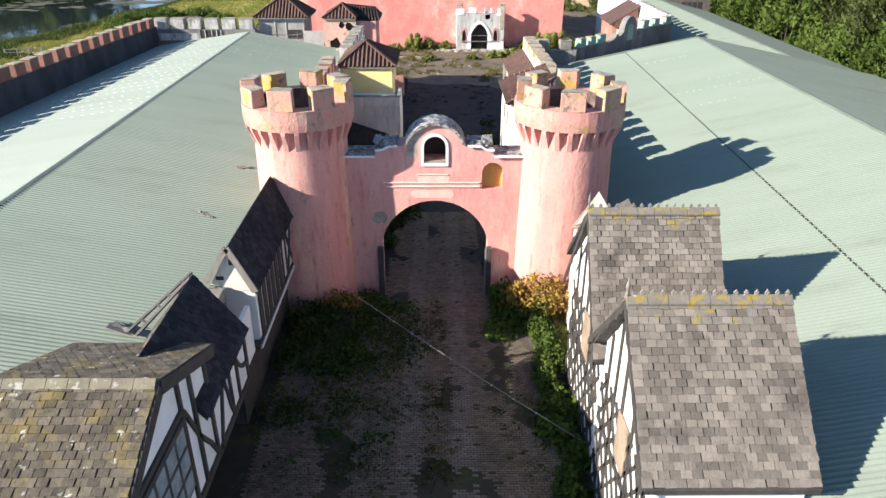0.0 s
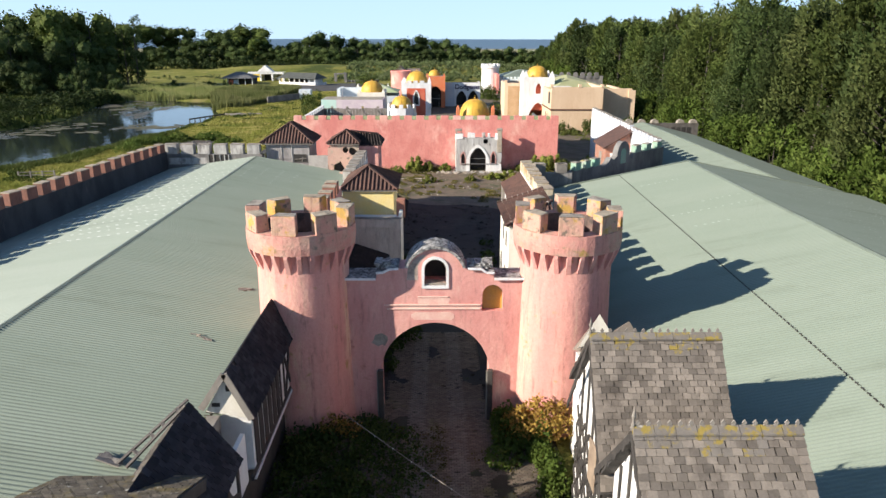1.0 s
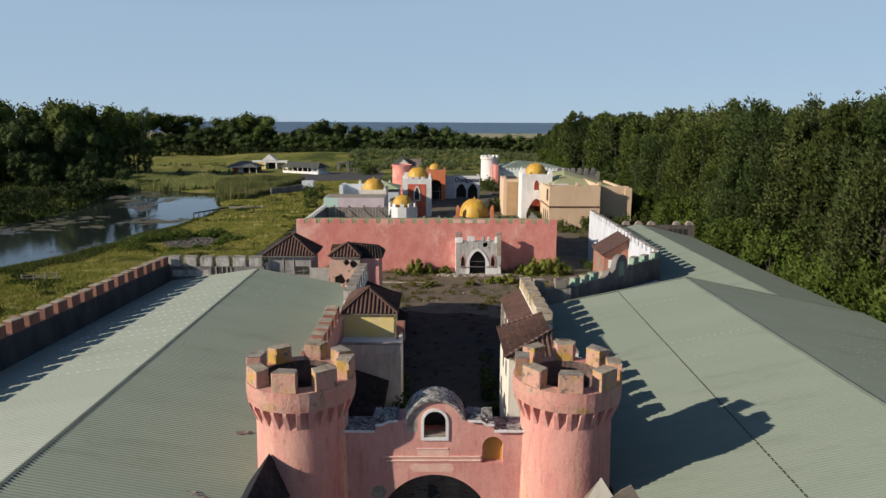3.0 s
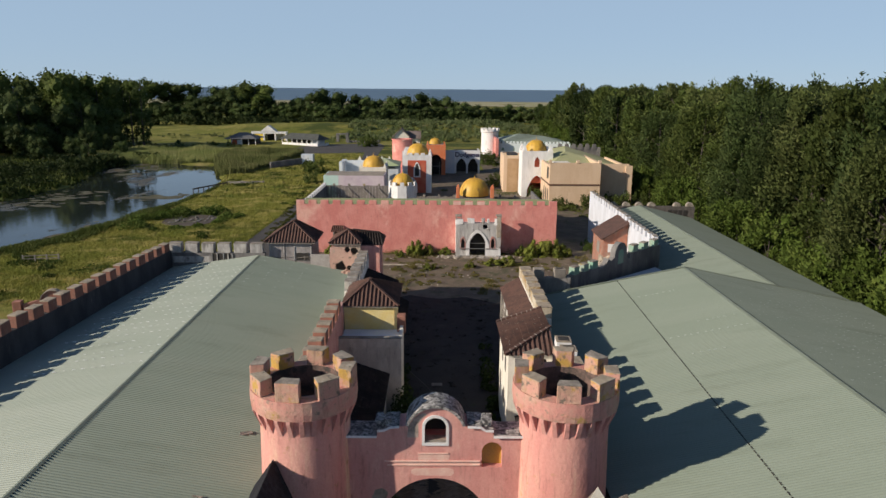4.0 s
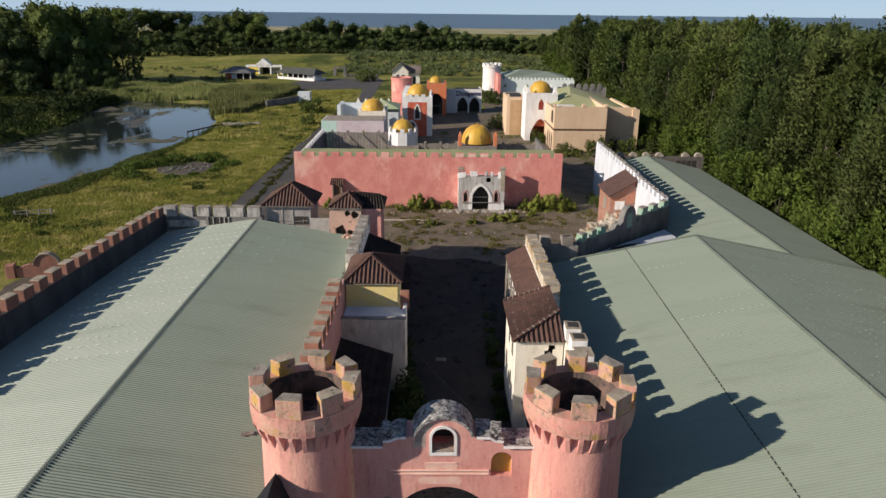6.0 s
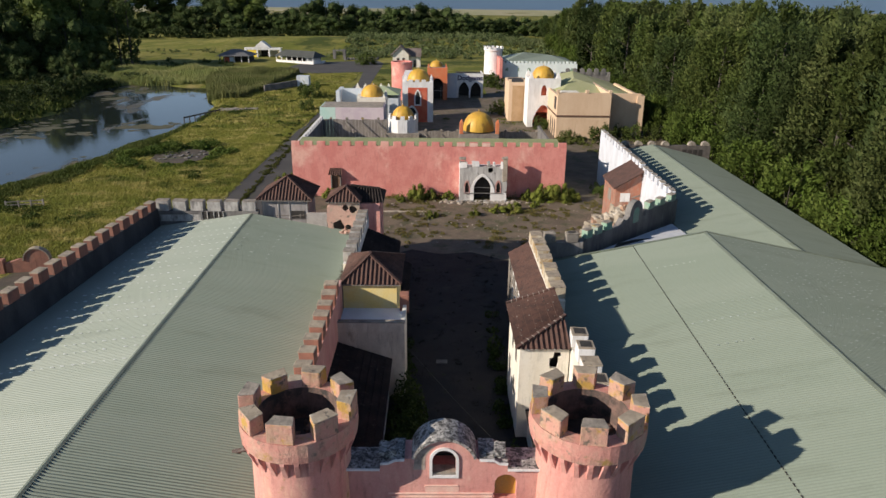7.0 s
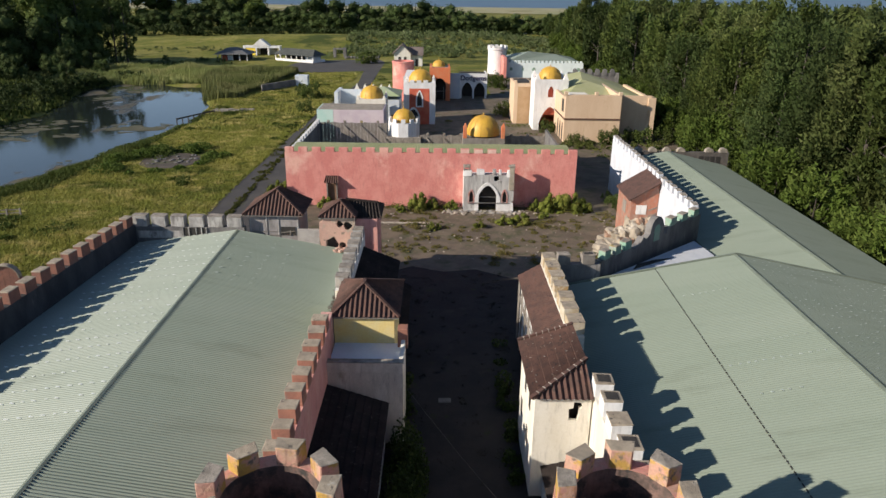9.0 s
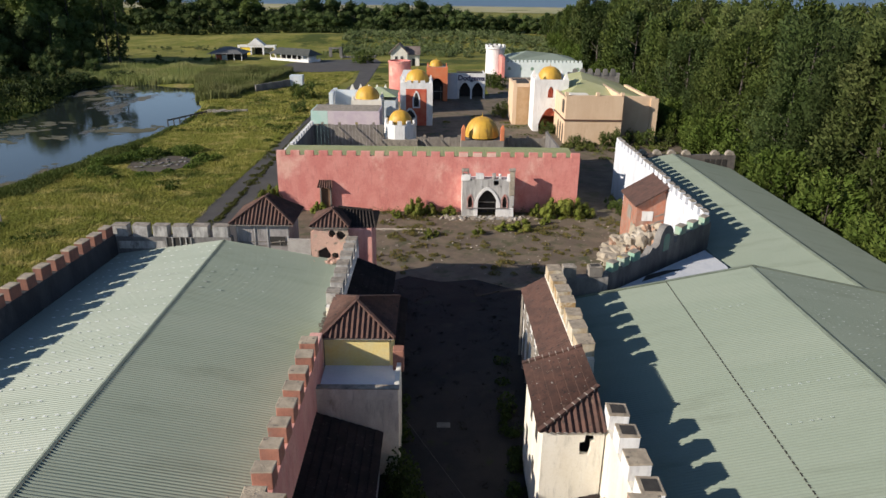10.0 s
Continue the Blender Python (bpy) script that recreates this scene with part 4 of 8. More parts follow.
cw = battlement("battlement_wall", (-23.0, 32.95), (-14.6, 32.95), 6.85, GREYWALL, WEATHERED, "grey cross wall with flaking merlons", 1.39, 1.08, .8, .6)
part("broken_opening", Geo().box(-19.2, -17.4, 32.60, 32.642, 5.15, 6.0), DARKIN, cw, "dark broken opening")
for x in (-19.2, -18.75, -18.2, -17.8, -17.45):
    part("opening_bar", Geo().box(x, x + .08, 32.55, 32.598, 5.1, 6.05, jit=.015), WEATHERED, cw)
part("facing_board", Geo().box(-22.5, -19.25, 32.60, 32.642, 5.2, 5.75, jit=.03), WEATHERED, cw, "flaking grey facing")
solo("loose_sheet", worn(Geo().box(-1.0, 1.0, -.35, .35, 0, .04, jit=.06), .01), WHITE, "loose white sheet lying on the shed roof", "debris", "roof debris", m=pose(-18.0, 32.1, 5.22, 0, -10, 8))
battlement("battlement_wall", (7.6, 27.6), (11.0, 27.9), 6.1, GREYWALL, OLDWOOD, "grey wall return with hollow merlons", 1.35, .85, .7, .6, hollow=True)
battlement("battlement_wall", (11.0, 28.3), (14.0, 31.2), 6.0, GREYWALL, GREENPAINT, "diagonal wall with green-painted merlons", 1.2, .75, .6, .5)
battlement("battlement_wall", (17.4, 34.3), (21.2, 37.8), 6.5, GREYWALL, GREENPAINT, "diagonal wall stepping up with green merlons", 1.3, .85, .6, .5)
battlement("battlement_wall", (21.0, 37.6), (21.0, 47.2), 6.6, BLUEWHITE, BLUEWHITE, "bright white crenellated wall with holes", 1.25, .8, .55, .4, cap_mat=CAP)
battlement("battlement_wall", (21.0, 47.2), (21.0, 66.0), 6.75, BLUEWHITE, BLUEWHITE, "bright white crenellated wall", 1.3, .85, .55, .4, cap_mat=CAP)
# diagonal wall with a round-headed hump
hump = thing("hump_wall", (15.7, 32.7, 0), "dark diagonal wall rising to a round hump", "wall", "battlement walls")
pr = [(0, 0), (5.1, 0), (5.1, 5.4)] + [(4.2, 5.5)] + [(p[0], p[1]) for p in arch_pts(3.1, .95, 5.9, 7.1, 12)] + [(1.6, 5.6), (1.3, 5.9), (.8, 5.4), (0, 5.2)]
part("wall", turned(Geo().prism(pr, -.25, .25).mesh("wall"), Matrix.Translation((14.0, 31.2, 0)) @ Matrix.Rotation(math.atan2(3.1, 3.4), 4, "Z")), GREYWALL, hump)
gm = Geo().prism([(2.7, 5.2), (3.5, 5.2), (3.5, 6.1)] + arch_pts(3.1, .4, 6.1, n=8)[1:-1] + [(2.7, 6.1)], -.275, -.24)
part("painted_panel", turned(gm.mesh("panel"), Matrix.Translation((14.0, 31.2, 0)) @ Matrix.Rotation(math.atan2(3.1, 3.4), 4, "Z")), GREENPAINT, hump, "green painted arched panel")
# far grey parapet with round caps
fp = thing("round_capped_parapet", (29, 66.6, 0), "grey parapet with a row of round caps", "wall", "battlement walls")
part("wall", Geo().box(22.6, 35.2, 66.4, 66.9, 2.4, 4.7), DULLWOOD, fp)
for x in (26.4, 27.6, 31.6, 32.3, 33.0, 33.7):
    part("dark_gap", Geo().box(x, x + .5, 66.36, 66.39, 3.2, 4.2), DARKIN, fp)
for k in range(7):
    x = 24.2 + k * 1.72
    if k != 4:
        part("round_cap", Geo().prism([(x - .5, 4.7), (x + .5, 4.7)] + arch_pts(x, .5, 4.72, n=10), 66.35, 66.95), CAP, fp, "weathered half-round cap")
gw = thing("red_garden_wall", (-34.7, 34.3, 0), "red rendered humped wall fragment outside", "wall")
gm_ = pose(-34.7, 34.3, 0, 0, 0, 12)
part("wall", turned(Geo().prism([(-2.1, 0), (2.3, 0), (2.3, .7), (1.5, 1.0)] + arch_pts(.4, 1.0, 1.1, 2.1, 10) + [(-1.0, 1.2), (-2.1, .9)], -.22, .22).mesh("wall"), gm_), BRICKRED, gw, "faded red render")
part("coping", turned(Geo().prism([(1.45, 1.0)] + arch_pts(.4, 1.06, 1.1, 2.18, 10) + [(-.62, 1.1)] + arch_pts(.4, .98, 1.1, 2.09, 10)[::-1], -.3, .3).mesh("coping"), gm_), CAP_B, gw, "pale worn coping")
part("pier", worn(Geo().box(-2.9, -2.15, -.35, .35, 0, 1.25, m=gm_), .05), BRICKRED, gw, "red end pier")

# ---- half-timbered houses outside the gate ----
slate_proto = {}


def slate_mesh(w, h, material, key):
    if (key, w, h) not in slate_proto:
        me = Geo().add([(-w / 2, 0, .0), (w / 2, 0, .0), (w / 2, -h, .022), (-w / 2, -h, .022), (-w / 2, 0, .012), (w / 2, 0, .012), (w / 2, -h, .042), (-w / 2, -h, .042)],
                       [(3, 2, 1, 0), (4, 5, 6, 7), (0, 1, 5, 4), (1, 2, 6, 5), (2, 3, 7, 6), (3, 0, 4, 7)]).mesh("slate")
        me.materials.append(material)
        slate_proto[(key, w, h)] = me
    return slate_proto[(key, w, h)]


def slated(roof, origin, along, down, length, drop, material, key, w=.225, h=.172, limit=300, top_mat=None):
    """Lay slates in rows on a slope: origin is the ridge's start, along the ridge, down the slope."""
    along, down = Vector(along).normalized(), Vector(down).normalized()
    up = along.cross(-down)
    if up.z < 0:
        up = -up
    frame_m = Matrix((along, -down, up)).transposed().to_4x4()
    rows = int(drop / h)
    cols = int(length / w)
    w = length / cols
    count = 0
    rest = Geo()
    proto = [slate_mesh(round(w * k, 3) - .008, h + .05, material, key) for k in (1.0, .97, .93)]
    for r in range(rows):
        off = (r % 2) * w / 2
        for c in range(cols + (r % 2 == 1)):
            u = min(max((c + .5) * w - off, w * .5), length - w * .5)
            pos_ = Vector(origin) + along * (u + random.uniform(-.012, .012)) + down * (r * h + random.uniform(-.012, .012)) + up * (.02 + random.uniform(0, .008))
            mm = Matrix.Translation(pos_) @ frame_m @ pose(0, 0, 0, random.uniform(-1.6, 1.6), random.uniform(-1.2, 1.2), random.uniform(-1.8, 1.8))
            if random.random() < .0015:
                continue
            mossy = top_mat is not None and r < 3 and noise.noise((pos_.x * 1.3, pos_.y * 1.3, r * .6)) > (-.1 + .16 * r)
            if mossy:
                me = slate_mesh(round(w, 3) - .008, h + .05, top_mat, key + "m")
                part("slate", me, None, roof, m=mm)
            elif count < limit:
                part("slate", random.choice(proto), None, roof, m=mm)
            else:
                me = proto[0]
                rest.add([mm @ v.co for v in me.vertices], [tuple(p.vertices) for p in me.polygons])
            count += 1
    if rest.v:
        part("slate_field", rest, FIELD_OF[material.name], roof, kind="stuff")


def gable_house(name, x0, x1, yc, half, ridge, eave, label, slate, key, wall_x, foot=0.0, near_half=None, far_eave=None, near=True, far=True):
    """A house whose ridge runs along x; its gable faces the street."""
    near_half = near_half or half
    pitch_z = (ridge - eave) / near_half
    t = thing(name, ((x0 + x1) / 2, yc, 0), label, "house", "half-timbered houses")
    fz = far_eave or ridge - pitch_z * half
    wx0, wx1 = (wall_x, x1 - .15) if wall_x < x1 else (x0 + .15, wall_x)
    poly = [(yc - near_half + .25, foot), (yc + half - .15, foot), (yc + half - .15, fz + .1), (yc, ridge - .16), (yc - near_half + .25, eave + .2)]
    part("wall", Geo().prism(poly[::-1], wx0, wx1, "x"), PLASTER, t, "white plaster walls")
    for sgn, hf, ez in ((-1, near_half, eave), (1, half, fz)):
        slab = Geo().prism([(yc, ridge), (yc, ridge - .12), (yc + sgn * hf, ez - .12), (yc + sgn * hf, ez)][::sgn], x0, x1, "x")
        rf = part("roof", slab, TIMBER, t, "slated roof slope")
        dn = Vector((0, sgn * hf, ez - ridge))
        if (sgn < 0 and near) or (sgn > 0 and far):
            slated(rf, (x0, yc, ridge), (1, 0, 0), dn, x1 - x0, dn.length + .03, slate, key, top_mat=LICHEN if sgn < 0 else None)
    return t


def ridge_tiles(t, x0, x1, yc, z, material, crest, label):
    n = int((x1 - x0) / .42)
    for i in range(n):
        a, b = x0 + (x1 - x0) * i / n, x0 + (x1 - x0) * (i + 1) / n
        rt = part("ridge_tile", Geo().prism([(yc - .17, z - .1), (yc, z + .02), (yc + .17, z - .1), (yc + .17, z - .05), (yc, z + .09), (yc - .17, z - .05)], a + .006, b - .006, "x"), material, t, label if i == 0 else "")
        for c in ((a * .75 + b * .25, a * .25 + b * .75) if crest else ()):
            part("crest", Geo().prism([(c - .075, z + .06), (c + .075, z + .06), (c + .03, z + .10), (c + .055, z + .14), (c, z + .22), (c - .055, z + .14), (c - .03, z + .10)], yc - .015, yc + .015), OLDWOOD, rt)


def barge(t, x, yc, half, ridge, eave, material=TIMBER, n=9):
    """Carved boards along the gable's two edges, each one outline with a scalloped foot."""
    for sgn in (-1, 1):
        top = [(yc + sgn * half * k / n, ridge + (eave - ridge) * k / n) for k in range(n + 1)]
        low = []
        for k in range(n):
            (ya, za), (yb, zb) = top[k], top[k + 1]
            low += [(ya, za - .24), ((ya + yb) / 2, (za + zb) / 2 - .24 - (.13 if k % 2 else .03))]
        low.append((top[-1][0], top[-1][1] - .24))
        poly = [(y, z - .02) for y, z in top] + low[::-1]
        part("bargeboard", Geo().prism(poly[::sgn], x - .05, x, "x"), material, t, "carved dark bargeboard")


def timbers(t, wall_x, side, yc, half_n, half_f, ridge, eave_n, eave_f, foot, lozenge=True):
    """Timber frame on a gable wall at wall_x; side is +1 when it faces +x."""
    xo = wall_x + side * .02

    def top_at(y):
        return ridge + (eave_n - ridge) * (yc - y) / half_n if y < yc else ridge + (eave_f - ridge) * (y - yc) / half_f
    y0, y1 = yc - half_n + .3, yc + half_f - .2

    def bar(p, q, w=.11):
        part("timber", Geo().beam((xo, *p), (xo, *q), w, .07, (side, 0, 0)), TIMBER, t)
    for z in (foot + .1, 2.45):
        bar((y0, z), (y1, z), .16)
    bar((yc, 2.5), (yc, ridge - .25), .13)
    for k in (.33, .66):
        for s, hf in ((-1, half_n), (1, half_f)):
            y = yc + s * hf * k
            bar((y, foot), (y, top_at(y) - .2))
    if lozenge:
        step = .62
        n = int((y1 - y0) / step)
        for i in range(-3, n + 1):
            for sg in (1, -1):
                for zb in (foot + .1, 2.5):
                    pa = [y0 + i * step, zb] if sg > 0 else [y1 - i * step, zb]
                    h = 2.3 if zb < 2 else 1.6
                    pb = [pa[0] + sg * h * .75, zb + h]
                    lo, hi = 0.0, 1.0
                    for _ in range(1):
                        if sg > 0:
                            lo = max(lo, (y0 - pa[0]) / (pb[0] - pa[0]))
                            hi = min(hi, (y1 - pa[0]) / (pb[0] - pa[0]))
                        else:
                            lo = max(lo, (y1 - pa[0]) / (pb[0] - pa[0]))
                            hi = min(hi, (y0 - pa[0]) / (pb[0] - pa[0]))
                    if hi - lo > .15:
                        f = lambda k: (pa[0] + (pb[0] - pa[0]) * k, pa[1] + (pb[1] - pa[1]) * k)
                        (ya, za), (yb, zb2) = f(lo), f(hi)
                        if zb2 < top_at(yb) - .15:
                            bar((ya, za), (yb, zb2), .09)


for (x0, x1, yc, half, nh, ridge, eave, fe, lab) in ((4.57, 8.32, -13.12, 2.2, 2.85, 7.4, 4.5, 4.85, "half-timbered house with brown-grey slates and lichened ridge"),
                                                    (4.64, 8.40, -8.35, 2.35, 2.45, 7.5, 4.05, 5.05, "half-timbered house with grey slates and crested ridge")):
    t = gable_house("timber_house", x0, x1, yc, half, ridge, eave, lab, SLATE_R, "r", x0 + .32, near_half=nh, far_eave=fe)
    ridge_tiles(t, x0, x1, yc, ridge + .05, LICHEN, True, "ridge tile with yellow lichen")
    barge(t, x0 + .04, yc, nh, ridge, eave)
    timbers(t, x0 + .32, -1, yc, nh, half, ridge, eave, fe, 0)
    part("boarded_opening", worn(Geo().box(x0 + .24, x0 + .31, yc - .75, yc + .1, 2.8, 4.2), .02), surface("boarded_panel", (.30, .23, .165), (.20, .15, .11), 1.6, 12), t, "brown boarded opening")
    fin = Geo().lathe([(.03, ridge), (.05, ridge + .15), (.02, ridge + .25), (.05, ridge + .36), (.0, ridge + .62)], 8, x0 + .02, yc)
    part("finial", fin, OLDWOOD, t)
# small white gable roof beside the tower
t = thing("porch_roof", (6.2, -3.4, 0), "small slated roof with a white gable by the tower", "roof", "half-timbered houses")
part("gable", Geo().add([(5.4, -3.52, 4.87), (6.62, -3.52, 5.4), (6.12, -3.5, 6.2), (5.4, -3.44, 4.8), (6.62, -3.44, 5.35), (6.14, -3.42, 6.16)], [(0, 1, 2), (5, 4, 3), (0, 3, 4, 1), (1, 4, 5, 2), (2, 5, 3, 0)]), CREAM, t, "cream triangular gable board")
part("roof", Geo().add([(5.5, -3.44, 4.7), (6.7, -3.44, 4.7), (6.12, -3.42, 6.1), (5.5, -2.2, 4.2), (6.7, -2.2, 4.2)], [(0, 1, 2), (1, 4, 2), (4, 3, 2), (3, 0, 2), (0, 3, 4, 1)]), SLATE_R, t, "grey slate hip")
part("roof", Geo().add([(5.75, -3.58, 4.9), (7.82, -3.58, 4.9), (7.2, -3.5, 5.92), (5.75, -2.3, 4.2), (7.82, -2.3, 4.2)], [(0, 1, 2), (1, 4, 2), (4, 3, 2), (3, 0, 2), (0, 3, 4, 1)]), SLATE_R, t, "grey slate peak")
part("wall", Geo().box(5.6, 7.7, -3.4, -2.4, 0, 4.2), PLASTER, t)
# nearer house just below the first roof
t = thing("porch_roof", (6.6, -16.6, 0), "low pale board roof with dark bearers", "roof", "half-timbered houses")
part("board", Geo().box(4.9, 7.6, -17.6, -15.2, 2.7, 2.82), OLDWOOD, t)
part("gable", Geo().box(4.9, 7.4, -15.5, -15.4, 0, 2.7), CREAM, t)
for x in (5.1, 5.8, 6.5, 7.2):
    part("bearer", Geo().box(x, x + .1, -15.28, -15.0, 2.75, 2.95), TIMBER, t)

# left row -----------------------------------------------------------------
WX = -5.55
t = thing("timber_house", (-7.4, -15.1, 0), "half-timbered house with mossy slates and leaded window", "house", "half-timbered houses")
RZ, RY = 6.6, -15.05
FZ, FY = 5.35, -11.9
NZ, NY = 4.7, -18.6
part("wall", Geo().prism([(NY + .3, 2.1), (FY - .2, 2.1), (FY - .2, FZ - .05), (RY, RZ - .14), (NY + .3, NZ)][::-1], -8.8, WX, "x"), PLASTER, t, "white plaster walls")
# the shade below the jettied floor is put into this box's colour
part("lower_wall", Geo().box(-9.1, WX - .8, NY + .3, -8.2, 0, 2.1), DARKIN, t, "ground floor coloured dark for the shade under the jetty")
rf = part("roof", Geo().prism([(RY, RZ), (RY, RZ - .12), (FY, FZ - .12), (FY, FZ)], -8.95, -5.38, "x"), TIMBER, t, "mossy slate slope")
slated(rf, (-8.95, RY, RZ), (1, 0, 0), (0, FY - RY, FZ - RZ), 3.57, 3.5, SLATE_L, "l")
rf = part("roof", Geo().prism([(RY, RZ), (NY, NZ), (NY, NZ - .12), (RY, RZ - .12)], -8.95, -5.38, "x"), TIMBER, t, "mossy slate slope")
slated(rf, (-8.95, RY, RZ), (1, 0, 0), (0, NY - RY, NZ - RZ), 3.57, 4.0, SLATE_L, "l")
ridge_tiles(t, -8.95, -5.4, RY, RZ + .03, RIDGE_L, False, "lichened ridge tile")
for a, b in (((RY, RZ), (FY, FZ)), ((RY, RZ), (NY, NZ))):
    part("bargeboard", Geo().beam((-5.36, a[0], a[1] - .14), (-5.36, b[0], b[1] - .14), .3, .05, (1, 0, 0)), TIMBER, t, "weathered bargeboard")
def ltimber(pts, w=.13, x=WX + .03):
    for p, q in zip(pts, pts[1:]):
        part("timber", Geo().beam((x, *p), (x, *q), w, .08, (1, 0, 0)), TIMBER, t)
ltimber([(-18.3, 2.15), (-12.1, 2.15)], .2)
ltimber([(-14.0, 2.2), (-14.0, 6.0)], .14)
ltimber([(-13.3, 2.2), (-13.3, 5.6)], .14)
ltimber([(-12.3, 2.2), (-12.3, 5.3)], .14)
ltimber([(-13.9, 4.9), (-13.55, 4.2), (-13.25, 3.6), (-12.7, 2.9), (-12.35, 2.3)], .12)
ltimber([(-17.6, 5.0), (-14.0, 5.0)], .14)
wf = part("window_frame", Geo().box(WX, WX + .1, -17.3, -14.15, 2.9, 4.9), TIMBER, t, "dark leaded window frame")
for i in range(5):
    for j in range(3):
        y0 = -17.2 + i * .61
        part("pane", Geo().box(WX + .1, WX + .115, y0 + .03, y0 + .51, 3.0 + j * .63, 3.0 + j * .63 + .49), GLASS_D, wf, "dusty grey pane" if not (i or j) else "")

t = thing("timber_house", (-6.6, -10.4, 0), "half-timbered house with shade-dark slates and stripped rafters", "house", "half-timbered houses")
HX, HZ, EX, EZ = -6.62, 5.95, -5.30, 4.15
y0, y1 = -13.2, -9.25
part("wall", Geo().box(-7.4, WX, -12.08, y1 + .5, 2.1, 4.08), PLASTER, t, "white plaster walls")
rf = part("roof", Geo().prism([(HX, HZ), (HX, HZ - .12), (EX, EZ - .12), (EX, EZ)][::-1], y0, y1), TIMBER, t, "slate slope with shade in its dark colour")
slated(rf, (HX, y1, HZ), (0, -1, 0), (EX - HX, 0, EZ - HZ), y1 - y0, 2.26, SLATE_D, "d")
for y in (y1 - .06, y1 - 1.0, y1 - 2.0, y1 - 3.0):
    part("rafter", Geo().beam((HX, y, HZ - .06), (-7.75, y, 4.45), .12, .12, (0, 1, 0)), OLDWOOD, t, "grey exposed rafter")
part("rafter", Geo().beam((-7.55, y1 - .05, 4.65), (-6.7, y1 - .05, 4.75), .1, .1, (0, 1, 0)), OLDWOOD, t)
part("purlin", Geo().beam((-7.7, y0, 4.5), (-7.7, y1, 4.5), .12, .12, (0, 0, 1)), OLDWOOD, t)
for dx in (0, .3):      # two long loose boards with cross pieces beside the ridge
    part("loose_board", Geo().beam((-8.05 + dx, -10.7 - dx * .6, 4.98), (-6.75 + dx * .2, -8.9 - dx, 5.85), .09, .05), DULLWOOD, t, "grey loose board")
for k in (.2, .45, .62, .85):
    a_, b_ = Vector((-8.05, -10.7, 4.98)).lerp(Vector((-6.75, -8.9, 5.85)), k), Vector((-7.75, -10.88, 4.98)).lerp(Vector((-6.69, -9.2, 5.85)), k)
    part("cross_piece", Geo().beam(a_, b_, .09, .04), DULLWOOD, t)
ltimber([(-12, 2.15), (-8.9, 2.15)], .18)
ltimber([(-9.0, 2.2), (-9.0, 3.8)], .14)
ltimber([(-10.0, 2.2), (-10.0, 3.8)], .12)
ltimber([(-10.7, 2.2), (-10.7, 3.8)], .12)
ltimber([(-10.0, 3.6), (-9.75, 3.2), (-9.5, 2.98), (-9.05, 2.8)], .12)
ltimber([(-11.2, 3.8), (-11.0, 3.2), (-10.9, 2.7), (-10.72, 2.25)], .10)
ltimber([(-11.9, 2.2), (-11.3, 3.8)], .12)

t = thing("timber_house", (-6.2, -4.5, 0), "narrow half-timbered house with shade-dark slates against the tower", "house", "half-timbered houses")
HX, HZ, EX, EZ = -6.15, 5.9, -5.42, 4.35
y0, y1 = -7.45, -1.2
part("wall", Geo().box(-6.9, WX - .05, y0 + .5, y1, 2.2, 4.4), PLASTER, t, "white plaster upper wall")
# again a near-black box for the shade under the upper floor
part("lower_wall", Geo().box(-6.9, -5.9, y0 - 1.2, y1, 0, 2.2), DARKIN, t, "ground floor coloured dark for the shade under the jetty")
rf = part("roof", Geo().prism([(HX, HZ), (HX, HZ - .1), (EX, EZ - .1), (EX, EZ)][::-1], y0, y1), TIMBER, t, "slate slope with shade in its dark colour")
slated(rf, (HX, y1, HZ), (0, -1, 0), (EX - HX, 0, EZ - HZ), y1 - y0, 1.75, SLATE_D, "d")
rf = part("roof", Geo().prism([(HX, HZ), (-6.95, 4.75), (-6.95, 4.65), (HX, HZ - .1)][::-1], y0, y1), SLATE_D, t, "slate slope with shade in its dark colour")
part("gable", Geo().prism([(-6.85, 4.55), (-5.5, 4.3), (HX, HZ - .12)], y0 + .12, y0 + .2), CREAM, t, "cream gable board with small holes")
part("gable_hole", Geo().box(-6.18, -6.0, y0 + .1, y0 + .125, 5.25, 5.45), DARKIN, t)
part("gable_hole", Geo().box(-6.65, -6.4, y0 + .1, y0 + .125, 4.72, 4.85), DARKIN, t)
part("bargeboard", Geo().beam((HX, y0 - .02, HZ), (EX, y0 - .02, EZ), .2, .05, (0, 1, 0)), OLDWOOD, t, "pale bargeboard")
part("bargeboard", Geo().beam((HX, y0 - .02, HZ), (-6.95, y0 - .02, 4.7), .2, .05, (0, 1, 0)), OLDWOOD, t)
part("beam_box", worn(Geo().box(-6.75, -6.35, -8.9, y0 - .1, 4.1, 4.55), .02), OLDWOOD, t, "pale timber box beam")
part("torn_panel", Geo().box(-5.75, WX - .06, -8.7, -7.7, 2.3, 4.0), PLASTER, t, "torn white plaster panel")
ltimber([(y0, 2.2), (y1, 2.2)], .14, WX - .02)
part("plinth_band", Geo().box(WX - .06, WX + .06, y0 + .2, y1, 2.05, 2.15), WHITE, t, "white band under the upper floor")
for i in range(8):
    y = y0 + .7 + i * .62
    part("timber", Geo().box(WX - .08, WX, y, y + (.4 if i < 6 else .12), 2.3, 4.25), TIMBER, t)
ltimber([(-2.3, 2.3), (-1.7, 3.2), (-1.3, 4.2)], .1, WX - .02)
ltimber([(-1.3, 2.3), (-1.8, 3.2), (-2.3, 4.2)], .1, WX - .02)
